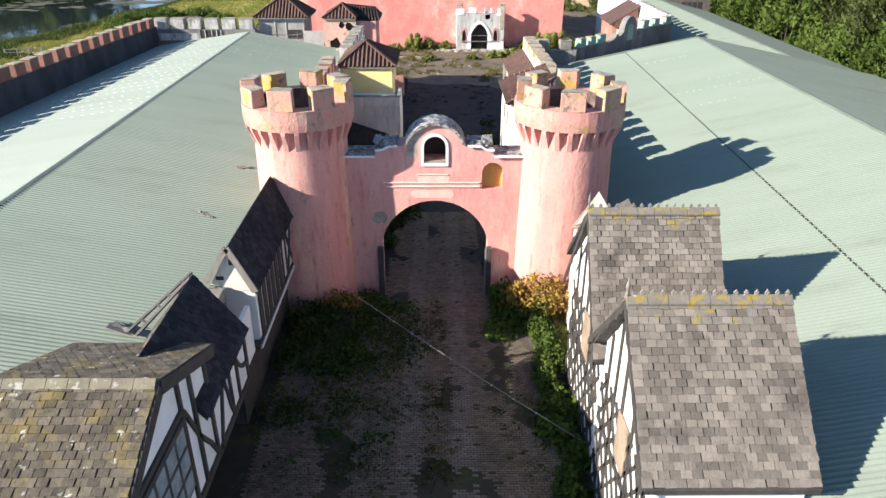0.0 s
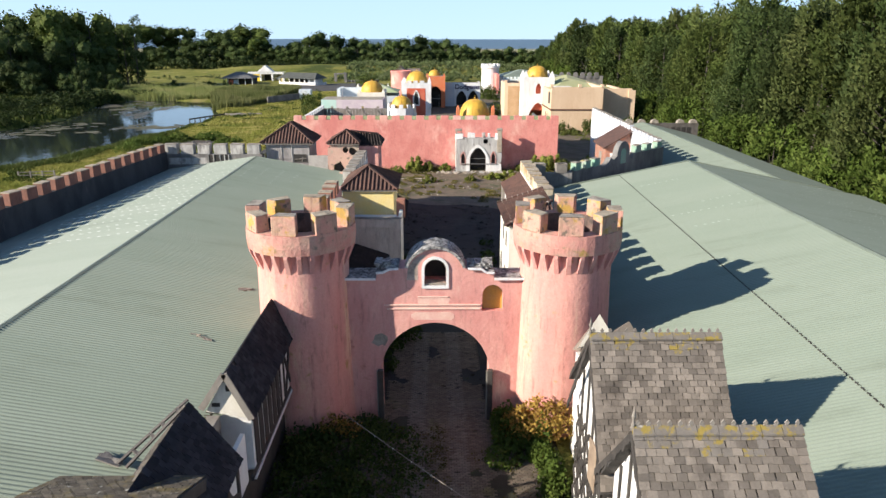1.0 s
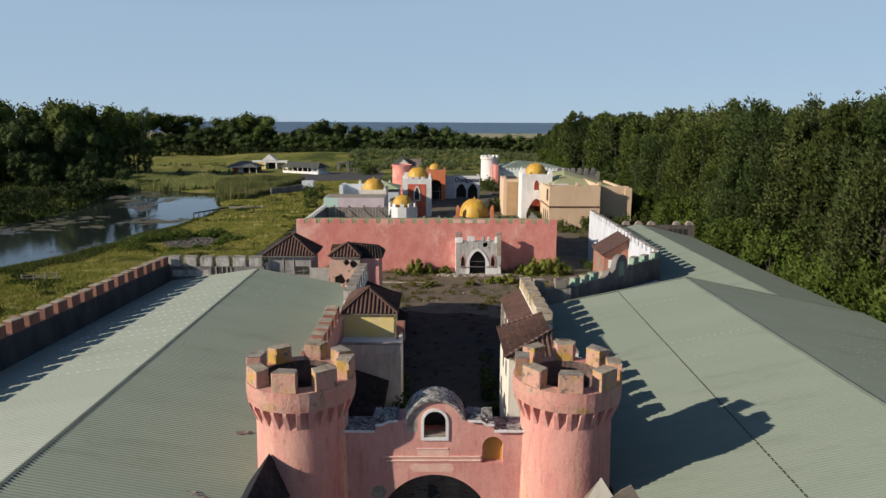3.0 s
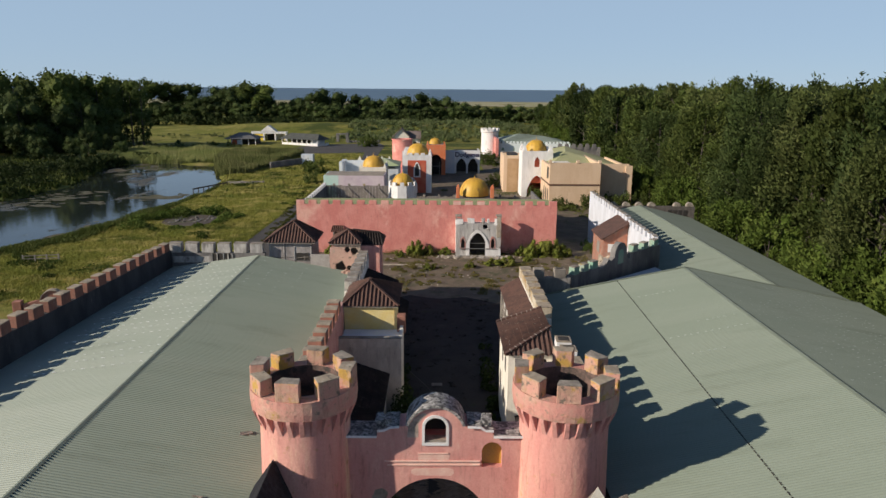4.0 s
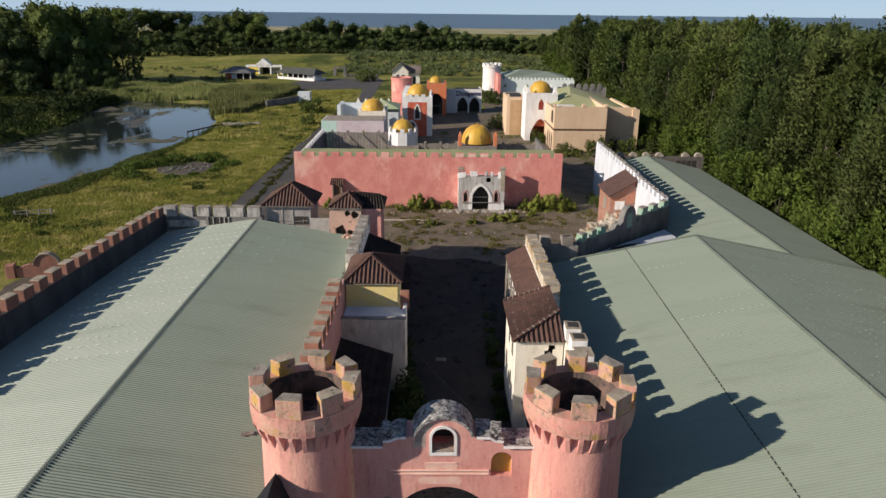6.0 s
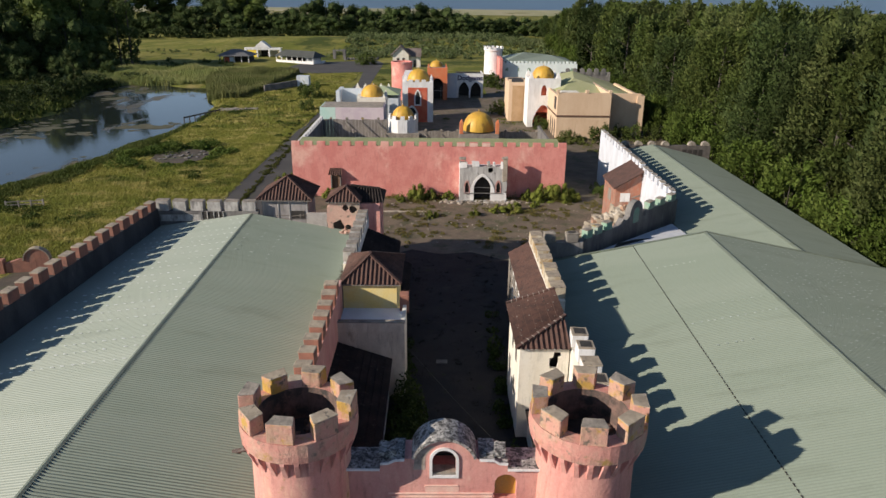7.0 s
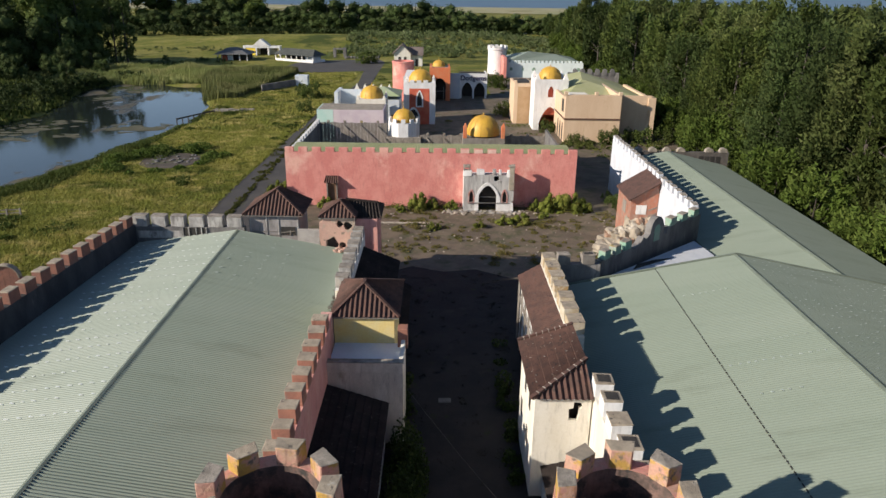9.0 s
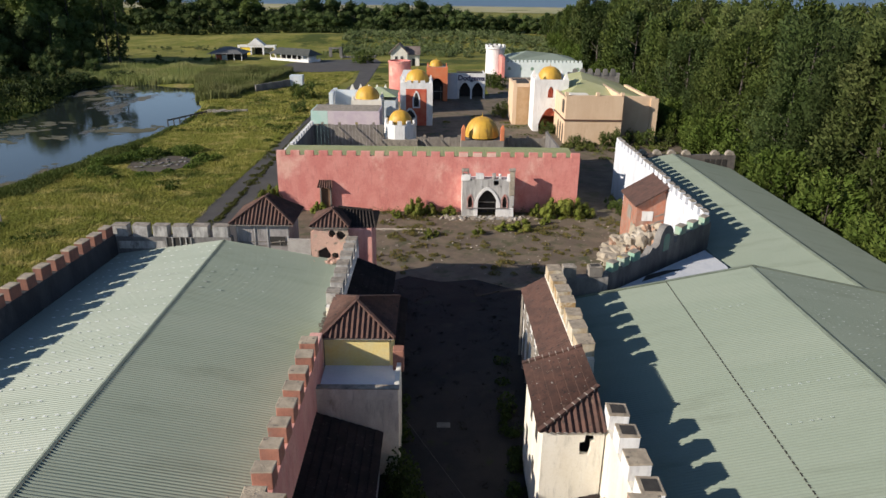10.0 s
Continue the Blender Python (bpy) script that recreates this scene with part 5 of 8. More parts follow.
# loose torn sheets on the shed roof
felt = thing("torn_felt", (-8.9, -9.6, 4.7), "torn pale felt sheet on the shed roof", "debris", "roof debris")
for k in range(4):
    part("felt_strip", worn(Geo().box(-.26 - .03 * k, .22 + .04 * k, -.13, .13, 0, .014, jit=.05, m=pose(-8.62 + .06 * k, -10.05 - k * .10, 4.72 + .035 * k, -8, 14 - 7 * (k % 3), -38 + 9 * (k % 4))), .004), OLDWOOD, felt)
for x, y, s in ((-8.43, 3.2, .3), (-8.95, -1.95, .2), (-8.7, -2.1, .18), (-8.4, -2.2, .15)):
    solo("roof_debris", worn(Geo().box(-s, s, -s * .4, s * .4, 0, .05, jit=.05), .01), CAP, "small grey scrap on the shed roof", "debris", "roof debris", m=pose(x, y, 4.2 + (-6.05 - x) * .171 + .04, 0, 9.7, random.uniform(-30, 30)))

# ---- buildings along the inner street ----
def pantile(m, a, b, c, d, pitch=.26, amp=.055):
    """Ribbed tiles on a quad: a-b is the eave, d-c the ridge (may be shorter); ribs run up the slope."""
    a, b, c, d = (Vector(p) for p in (a, b, c, d))
    n = max(2, int((b - a).length / pitch)) * 4
    nrm = (b - a).cross(d - a).normalized()
    courses = max(2, int((d - a).length / .38))
    levels = []
    for j in range(courses):      # each course laps over the one below it
        levels += [(j / courses, .035), ((j + 1) / courses - .004, 0.0)]
    vs = []
    for v, up in levels:
        for i in range(n + 1):
            u = i / n
            vs.append(a.lerp(b, u).lerp(d.lerp(c, u), v) + nrm * (amp * math.cos(2 * math.pi * i / 4) + up))
    w = n + 1
    m.add(vs, [(r * w + i, r * w + i + 1, (r + 1) * w + i + 1, (r + 1) * w + i) for r in range(len(levels) - 1) for i in range(n)])


def pantile_tri(m, a, b, apex, pitch=.26, amp=.055):
    """Ribbed hip end: ribs run straight up from the eave a-b to the two hips."""
    a, b, apex = Vector(a), Vector(b), Vector(apex)
    ab = (b - a)
    u = ab.normalized()
    k0 = (apex - a).dot(u) / ab.length
    up = (apex - (a + ab * k0))
    nrm = ab.cross(apex - a).normalized()
    n = max(2, int(ab.length / pitch)) * 4
    vs = []
    for i in range(n + 1):
        t = i / n
        h = nrm * (amp * math.cos(2 * math.pi * i / 4))
        f = t / k0 if t < k0 else (1 - t) / max(1e-6, 1 - k0)
        p = a + ab * t
        vs += [p + h, p + up * f + h]
    m.add(vs, [(2 * i, 2 * i + 2, 2 * i + 3, 2 * i + 1) for i in range(n)])


def hip_roof(t, x0, x1, y0, y1, ze, zr, apex0, apex1, material, cap=True):
    """Hipped tile roof; apex0 and apex1 are the ridge's ends (x, y)."""
    A, B = Vector((*apex0, zr)), Vector((*apex1, zr))
    c = [Vector((x0, y0, ze)), Vector((x1, y0, ze)), Vector((x1, y1, ze)), Vector((x0, y1, ze))]
    m = Geo()
    pantile_tri(m, c[0], c[1], A)
    part("roof_slope", m, material, t, "ribbed tile hip")
    m = Geo()
    if (B - A).length < .05:
        pantile_tri(m, c[1], c[2], A)
    else:
        pantile(m, c[1], c[2], B, A)
    part("roof_slope", m, material, t)
    m = Geo()
    if (B - A).length < .05:
        pantile_tri(m, c[3], c[0], A)
    else:
        pantile(m, c[3], c[0], A, B)
    part("roof_slope", m, material, t)
    m = Geo()
    pantile_tri(m, c[2], c[3], B)
    part("roof_slope", m, material, t)
    for p, q in ((c[0], A), (c[1], A), (c[2], B), (c[3], B)) + (((A, B),) if (B - A).length > .05 else ()):
        part("hip_tile", Geo().beam(p + Vector((0, 0, .05)), q + Vector((0, 0, .05)), .16, .1), material, t)
    part("soffit", Geo().box(x0 + .05, x1 - .05, y0 + .05, y1 - .05, ze - .12, ze - .04), OLDWOOD, t)


# yellow house with terrace
t = thing("yellow_house", (-4, 17, 0), "yellow rendered house with tiled hip roof and terrace", "house", "street houses")
part("upper_wall", Geo().box(-5.8, -2.5, 17.75, 22.2, 3, 6.2), YELLOW, t, "sunlit yellow render")
hip_roof(t, -5.95, -2.2, 17.5, 22.6, 6.2, 7.42, (-4.25, 19.35), (-4.25, 19.8), TILE)
part("lower_wall", Geo().box(-5.82, -1.9, 14.8, 17.96, 0, 4.4), STAINED, t, "dirty whitish lower wall")
part("lower_wall", Geo().box(-5.82, -2.5, 17.96, 22.2, 0, 2.99), WHITE, t, "dirty whitish lower wall")
part("terrace_floor", Geo().box(-5.8, -2.1, 15.1, 17.75, 4.4, 4.5), TERRACE, t, "pale blue-white terrace sheet")
part("parapet", worn(Geo().box(-5.82, -1.9, 14.72, 15.05, 4.404, 4.98), .02), STAINED, t, "dirty white front parapet")
part("parapet", worn(Geo().box(-2.1, -1.88, 15.06, 17.9, 4.404, 4.95), .02), CREAM, t)
part("parapet_pier", worn(Geo().box(-2.3, -1.75, 17.3, 17.95, 4.404, 5.6), .03), BRICKRED, t, "red brick pier")
part("parapet_cap", worn(Geo().box(-5.82, -1.85, 14.68, 15.09, 4.984, 5.03), .01), CAP, t)
part("window_recess", Geo().box(-2.498, -2.48, 18.6, 19.6, 1.2, 2.8), DARKIN, t)
# lean-to with dark roof beside the gate
t = thing("lean_to", (-4, 8, 0), "lean-to shop with a dark sloping roof", "lean-to", "street houses")
m = Geo()
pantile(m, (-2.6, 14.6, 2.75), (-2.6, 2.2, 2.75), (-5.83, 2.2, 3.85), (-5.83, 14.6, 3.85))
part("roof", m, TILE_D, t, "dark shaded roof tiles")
part("wall", Geo().box(-5.82, -2.85, 2.3, 14.5, 0, 2.65), WHITE, t)
# row behind yellow house with dark roofs
t = thing("lean_to", (-4, 27, 0), "dark-roofed shop row beyond the yellow house", "lean-to", "street houses")
m = Geo()
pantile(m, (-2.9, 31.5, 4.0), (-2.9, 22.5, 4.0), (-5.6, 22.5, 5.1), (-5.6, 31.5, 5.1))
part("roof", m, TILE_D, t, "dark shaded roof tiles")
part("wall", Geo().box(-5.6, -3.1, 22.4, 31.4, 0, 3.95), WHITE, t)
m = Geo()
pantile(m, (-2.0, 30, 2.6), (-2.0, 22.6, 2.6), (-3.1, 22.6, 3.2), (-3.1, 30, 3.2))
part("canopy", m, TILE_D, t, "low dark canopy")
# hip-roofed towers at the far end
t = thing("corner_house", (-12.5, 35, 0), "grey timber-clad house with tiled hip roof", "house", "street houses")
part("wall", Geo().box(-14.35, -10.6, 33.25, 36.6, 0, 6.95), surface("grey_cladding", (.25, .235, .23), (.33, .31, .30), .9, 14, grime=.5, stain=(.16, .15, .145), stain_at=(.55, .7), stretch=(1, 1, .4)), t, "grey weathered cladding")
hip_roof(t, -14.75, -10.2, 32.9, 37.0, 6.95, 8.5, (-12.45, 34.6), (-12.3, 35.2), TILE)
fr = part("window", Geo().box(-12.0, -10.9, 33.2, 33.24, 5.3, 5.95), DARKIN, t, "dark broken window")
part("broken_rail", Geo().beam((-12.0, 33.17, 5.5), (-10.9, 33.17, 5.62), .05, .04, (0, 1, 0)), OLDWOOD, fr)
part("mullion", Geo().box(-11.3, -11.25, 33.15, 33.2, 5.3, 5.7), OLDWOOD, fr)
for k in range(5):
    part("clapboard", Geo().box(-14.37, -10.58, 33.2, 33.246, 2.6 + k * .3 + (1.75 if k > 2 else 0), 2.62 + k * .3 + (1.75 if k > 2 else 0)), OLDWOOD, t)
for x in (-14.3, -13.1, -12.2, -10.75):
    part("cover_strip", Geo().box(x, x + .09, 33.2, 33.247, 3.2, 6.9), WEATHERED, t)
part("link_wall", Geo().box(-10.6, -9.0, 32.6, 33.0, 0, 5.9), surface("bleached_boards", (.40, .37, .34), (.3, .28, .26), 1, 14), t, "bleached boarded link wall")
t = thing("ruined_house", (-7.5, 34, 0), "crumbling pink house with tiled hip roof and holes", "house", "street houses")
RUIN = surface("crumbling_render", (.50, .33, .26), (.46, .26, .22), 1.0, 9, stain=(.40, .32, .25), stain_at=(.48, .58), stain_scale=1.0, spots=(.2, .16, .13), spot_at=(.62, .68), spot_scale=1.8, bump=.8)
holes = []
for cx, cz, r in ((-6.85, 6.3, .34), (-7.45, 6.42, .24), (-8.05, 4.85, .52), (-7.3, 4.75, .26)):
    holes.append([(cx + r * random.uniform(.75, 1.15) * math.cos(a), cz + r * random.uniform(.75, 1.25) * math.sin(a)) for a in [i * math.pi / 5 for i in range(10)]])
ro = [(-8.95, 0), (-6.3, 0), (-6.3, 6.95), (-8.7, 6.95), (-8.75, 6.6), (-8.95, 6.55), (-9.0, 5.4), (-8.9, 4.6)]
part("front_wall", holed(ro, None, None, None, holes, 32.55, 32.85), RUIN, t, "crumbling pink render with ragged holes")
part("wall", Geo().box(-8.5, -4.7, 33.1, 36.5, 0, 6.66), PINK, t, "shaded pink side walls")
part("back_dark", Geo().box(-8.5, -6.4, 32.95, 33.09, 0, 6.9), DARKIN, t)
hip_roof(t, -9.0, -6.2, 32.3, 35.6, 7.0, 7.98, (-7.45, 33.4), (-7.45, 33.8), TILE)
# second roof in the dark tile, whose colour carries the slopes' shade
ca, cb, cc, cd = (-7.3, 33.2, 6.7), (-4.4, 33.2, 6.7), (-4.4, 37.0, 6.7), (-7.3, 37.0, 6.7)
ra, rb_ = (-7.2, 34.6, 7.75), (-4.75, 34.6, 7.5)
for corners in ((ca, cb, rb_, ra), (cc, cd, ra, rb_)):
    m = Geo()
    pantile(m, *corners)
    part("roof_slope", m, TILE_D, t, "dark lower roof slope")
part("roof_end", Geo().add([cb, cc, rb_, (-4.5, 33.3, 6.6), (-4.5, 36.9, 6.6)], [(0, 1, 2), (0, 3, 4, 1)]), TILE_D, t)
part("ridge", Geo().beam(Vector(ra) + Vector((0, 0, .06)), Vector(rb_) + Vector((0, 0, .06)), .18, .12), TILE_D, t)
for i in range(34):
    part("rubble", worn(Geo().box(-.16, .16, -.12, .12, -.1, .1, jit=.05, m=pose(random.uniform(-9.3, -6.8), random.uniform(31.7, 32.5), random.uniform(4.25, 4.6), 0, random.uniform(-20, 20), random.uniform(0, 90))), .03), RUIN, t)
# right side: cream house and lean-to
t = thing("cream_house", (5.6, 13, 0), "cream rendered house with brown-red tiled roof", "house", "street houses")
hole = [(5.95, 4.35), (6.35, 4.3), (6.42, 4.6), (6.4, 4.95), (6.55, 5.0), (6.5, 5.3), (6.15, 5.32), (6.12, 5.0), (5.92, 4.95)]
part("front_wall", holed(4.35, 6.95, 0, 5.6, [hole], 10.75, 11.0), CREAM, t, "cream front wall with a ragged hole")
part("wall", Geo().box(4.35, 4.6, 11.0, 15.9, 0, 5.6), CREAM, t)
part("back_dark", Geo().box(4.6, 6.94, 11.5, 11.6, 0, 5.55), DARKIN, t)
part("back_wall", Geo().box(4.6, 6.94, 15.7, 15.9, 0, 5.6), CREAM, t)
m = Geo()
pantile(m, (4.1, 16.1, 5.62), (4.1, 10.5, 5.62), (6.95, 12.5, 6.6), (6.95, 16.1, 6.6))
part("roof_slope", m, TILE, t, "brown-red ribbed tiles")
m = Geo()
pantile_tri(m, (4.1, 10.5, 5.62), (6.95, 10.5, 5.62), (6.94, 12.5, 6.6))
part("roof_slope", m, TILE, t)
for p, q in (((4.1, 10.5, 5.7), (6.95, 12.5, 6.66)), ((4.1, 16.1, 5.68), (6.95, 16.1, 6.66))):
    part("hip_tile", Geo().beam(p, q, .18, .12), TILE, t)
for p, q in (((4.1, 10.5, 5.7), (6.95, 12.5, 6.66)), ((4.1, 16.1, 5.68), (6.95, 16.1, 6.66))):
    p, q = Vector(p), Vector(q)
    for k in range(1, 9):
        c, d = p.lerp(q, k / 9 + random.uniform(-.012, .012)), (q - p).normalized() * random.uniform(.014, .026)
        part("mortar_joint", Geo().beam(c - d, c + d, .192, .132), MORTAR, t)
for k in range(34):
    u, v = random.random(), random.random()
    x, y, z = 4.1 + 2.7 * u, 10.9 + 1.9 * u + (5.0 - 1.9 * u) * v, 5.62 + .98 * u * 2.7 / 2.85 + .06
    part("lichen", Geo().disc(random.uniform(.02, .05), z, 6, x, y), MORTAR, t)
part("gable", Geo().prism([(4.35, 5.5), (6.95, 5.5), (6.95, 6.5)], 15.85, 16.0), CREAM, t)
for y, z in ((12.0, 4.0), (13.6, 4.0), (14.6, 2.0), (12.4, 1.8)):
    part("window_recess", Geo().box(4.33, 4.349, y, y + .5, z, z + .9), DARKIN, t)
t = thing("lean_to", (6, 22, 0), "timber-fronted lean-to with brown-red tiled roof", "lean-to", "street houses")
m = Geo()
pantile(m, (5.35, 27.2, 4.65), (5.35, 16.1, 4.65), (6.98, 16.1, 5.6), (6.98, 27.2, 5.6), .22, .02)
part("roof", m, TILE, t, "brown-red tiles")
part("wall", Geo().box(5.6, 6.98, 16.2, 27.0, 0, 4.6), WHITE, t)
for i in range(7):
    y = 16.4 + i * 1.75
    part("front_post", Geo().box(5.4, 5.52, y, y + .12, 0, 4.6), OLDWOOD, t)
part("front_rail", Geo().box(5.4, 5.5, 16.3, 27, 3.4, 3.52), OLDWOOD, t)
t = thing("lean_to", (5.6, 6.5, 0), "low cream lean-to behind the tower", "lean-to", "street houses")
part("wall", Geo().box(4.95, 6.95, 3.0, 10.7, 0, 1.7), CREAM, t)
m = Geo()
pantile(m, (4.8, 10.7, 1.75), (4.8, 2.6, 1.75), (6.95, 2.6, 2.3), (6.95, 10.7, 2.3))
part("roof", m, TILE_D, t)
# red kiosk on artificial rocks
t = thing("red_kiosk", (19.5, 49, 0), "derelict red boarded kiosk with brown lean-to roof", "kiosk")
KR = surface("faded_red_boards", (.40, .16, .10), (.36, .21, .16), 1.6, 12, grime=.4, stain=(.42, .34, .28), stain_at=(.56, .7))
part("wall", Geo().box(18.2, 20.75, 46.6, 51.4, 0, 4.4), KR, t, "faded red boarded walls")
part("roof", Geo().add([(17.9, 46.2, 4.4), (17.9, 51.4, 4.4), (20.9, 51.4, 6.2), (20.9, 46.2, 6.2), (17.9, 46.2, 4.55), (17.9, 51.4, 4.55), (20.9, 51.4, 6.35), (20.9, 46.2, 6.35)], [(0, 1, 2, 3), (7, 6, 5, 4), (0, 4, 5, 1), (1, 5, 6, 2), (2, 6, 7, 3), (3, 7, 4, 0)]), TILE, t, "brown sheet roof")
part("gable", Geo().prism([(18.2, 4.4), (20.75, 4.4), (20.75, 6.1)], 46.6, 46.75), KR, t)
part("shutter", Geo().box(18.7, 19.7, 46.55, 46.595, 3.0, 3.9), WHITE, t, "pale boarded window")
for k in range(3):
    part("board", Geo().beam((19.9, 46.57, 2.2 + k * .6), (20.7, 46.57, 2.5 + k * .6), .12, .04, (0, 1, 0)), OLDWOOD, t)
for k in range(10):
    part("board", Geo().box(18.17, 18.195, 46.8 + k * .46, 46.83 + k * .46, 0, 4.6), OLDWOOD, t)
part("window_frame", Geo().box(18.15, 18.19, 48.2, 49.3, 2.6, 3.8), OLDWOOD, t)
rk = random.Random(5)


def boulder(w, d, h, seed):
    """A blocky boulder with a rough broken surface."""
    bm = bmesh.new()
    bmesh.ops.create_cube(bm, size=1.0)
    bmesh.ops.subdivide_edges(bm, edges=bm.edges[:], cuts=3, use_grid_fill=True)
    for v in bm.verts:
        p = v.co.copy()
        k = .86 + .34 * noise.noise(p * 2.1 + Vector((seed, 0, 0))) + .12 * noise.noise(p * 5.0 + Vector((0, seed, 0)))
        rnd = p.normalized() * .62
        v.co = p.lerp(rnd, .16) * k
        v.co = Vector((v.co.x * w, v.co.y * d, (v.co.z + .4) * h))
    me = bpy.data.meshes.new("rock")
    bm.to_mesh(me)
    bm.free()
    return me


for i in range(30):
    x, y = rk.uniform(15.3, 20.2), rk.uniform(38.5, 47.0)
    h = 1.1 + 2.0 * smooth(15.5, 19.0, x) * smooth(37.5, 43, y)
    y = max(y, 29.5 + (x - 12.4) * .86 + 1.8)
    warm = rk.random() < .12
    solo("rock", boulder(rk.uniform(1.3, 2.0), rk.uniform(1.2, 1.8), h, i * 3.7), ORANGEROCK if warm else ROCK, "rusty orange artificial rock" if warm else "weathered tan artificial rock", "rock", "rocks below the kiosk", m=pose(x, y, 0, rk.uniform(-6, 6), rk.uniform(-6, 6), rk.uniform(0, 90)))
for i in range(3):
    solo("rock", boulder(2.6, 2.0, 3.6 + .35 * i, 50 + i), ORANGEROCK, "rusty orange artificial rock", "rock", "rocks below the kiosk", m=pose(16.8 + i * .75, 37.0 + i * 1.1, 0, 0, 12, 40))

# ---- pink hall and the Moorish fantasy town ----
PINK_F = surface("bright_pink_render", (0.58, 0.205, 0.178), (0.66, 0.275, 0.235), 0.7, 7, stain=(0.72, 0.40, 0.33), stain_at=(0.53, 0.68), stain_scale=0.28, stretch=(1, 1, 0.8), spots=(0.38, 0.15, 0.12), spot_at=(0.66, 0.78), spot_scale=1.1, bump=0.4, grime=0.3)
PY, PX0, PX1, PZ = 58.2, -16.9, 15.1, 6.55
hall = thing("pink_hall", (0, PY, 0), "long pink rendered hall wall with battlements", "hall")
part("wall", Geo().box(PX0, PX1, PY, PY + .4, 0, PZ - .5), PINK_F, hall, "bright salmon pink render")
n = 22
mer = worn(Geo().box(-.47, .47, 0, .42, 0, .5), .02)
mer.materials.append(PINK_F)
for i in range(n):
    x = PX0 + .5 + i * (PX1 - PX0 - 1.0) / (n - 1)
    part("merlon", mer, None, hall, m=pose(x, PY - .01, PZ - .5, 0, 0, 0))
    if i in (13, 14, 15):
        part("plaster_patch", Geo().box(x - .46, x + .46, PY - .02, PY - .011, PZ - .45, PZ - .05), PINK_PALE, hall, "pale bare merlon face")
rg = Geo()
pantile(rg, (PX0 + .3, PY + .45, 5.75), (PX1 - .3, PY + .45, 5.75), (PX1 - .3, PY + 5.6, 5.95), (PX0 + .3, PY + 5.6, 5.95), .3, .012)
part("roof", rg, surface("faded_green_sheet", (.23, .25, .12), (.28, .29, .15), .4, 5, rough=.6), hall, "faded green sheet roof")
part("wall", Geo().box(PX0, PX0 + .3, PY + .4, PY + 22, 0, 5.3), GREYWALL, hall, "grey rendered side wall")
part("wall", Geo().box(PX1 - .3, PX1, PY + .4, PY + 22, 0, 4.6), GREYWALL, hall, "grey rendered side wall")
part("wall", Geo().box(PX0 + .3, PX1 - .3, PY + 5.6, PY + 5.8, 0, 5.7), GREYWALL, hall)
part("courtyard_floor", Geo().box(PX0 + .3, PX1 - .3, PY + 5.8, PY + 21.6, .1, .2), ASPHALT, hall)
smer = worn(Geo().box(-.2, .2, -.4, .4, 0, .5), .02)
smer.materials.append(WHITE)
for i in range(13):
    part("merlon", smer, None, hall, "whitish side merlon", m=pose(PX0 + .15, PY + 1.2 + i * 1.65, 5.3, 0, 0, 0))
part("coping_slab", Geo().beam((PX1 - .15, PY + .4, 6.3), (PX1 - .15, PY + 9, 4.62), .3, .12, (0, 0, 1)), CREAM, hall, "pale sloping side coping")
# plank fence at the back of the hall's yard
fence = thing("plank_fence", (-6, 80, 0), "tall grey plank fence with sloping braces", "fence")
for x0, x1, z in ((-16.6, -7.2, 5.3), (-2.8, 3.0, 3.7), (8.9, 14.8, 3.7)):
    x = x0
    while x < x1:
        part("plank", Geo().box(x, x + .44, 80, 80.06, 0, z + random.uniform(-.06, .06)), OLDWOOD, fence)
        x += .47
    x = x0 + 1
    while x < x1:
        part("post_cap", Geo().box(x, x + .35, 79.9, 80.12, z, z + .3), CAP, fence)
        part("brace", Geo().beam((x, 79.9, z - .3), (x + 1.4, 79.0, z - 2.6), .1, .1, (0, 1, 0)), OLDWOOD, fence)
        x += 2.3
# hooded niche door
hd = thing("hooded_door", (-11.2, 58, 0), "brown hooded timber door on the pink wall", "door")
m = Geo()
pantile(m, (-12.65, 57.45, 2.75), (-11.05, 57.45, 2.75), (-11.2, 58.15, 3.45), (-12.5, 58.15, 3.45))
part("hood", m, TILE, hd, "small tiled hood")
part("door_leaf", worn(Geo().box(-12.3, -11.4, 58.05, 58.19, .2, 2.65), .02), surface("brown_door", (.15, .085, .05), (.2, .12, .08), 1.4, 14), hd)
for x in (-12.45, -11.38):
    part("door_frame", Geo().box(x, x + .14, 57.75, 58.19, .2, 2.75), OLDWOOD, hd)
# white gothic porch
gp = thing("gothic_porch", (5.4, 57, 0), "derelict white gothic porch with arched doorway", "porch")
GX0, GX1, GY = 2.65, 8.1, 56.5
PC, PH, PS, PT = 5.29, .97, 1.8, 2.95
head = arch_pts(PC, PH, PS, PT, 14, True)
niche = lambda c, w, z0, z1, top: [(c - w, z0), (c + w, z0), (c + w, z1)] + arch_pts(c, w, z1, top, 8, True)[1:-1] + [(c - w, z1)]
gap = [(5.95, 3.45), (6.25, 3.4), (6.5, 3.5), (6.45, 4.0), (6.1, 4.05), (5.9, 3.9)]
loss = [(7.65, 3.0), (7.95, 3.1), (7.98, 3.75), (7.72, 3.85), (7.6, 3.5)]
outl = [(GX0, 0), (PC - PH, 0), (PC - PH, PS)] + list(reversed(head))[1:-1] + [(PC + PH, PS), (PC + PH, 0), (GX1, 0), (GX1 + .04, 2.2), (GX1 - .05, 3.0), (GX1, 4.1), (6.9, 4.1), (6.6, 4.18), (5.2, 4.12), (GX0, 4.1)]
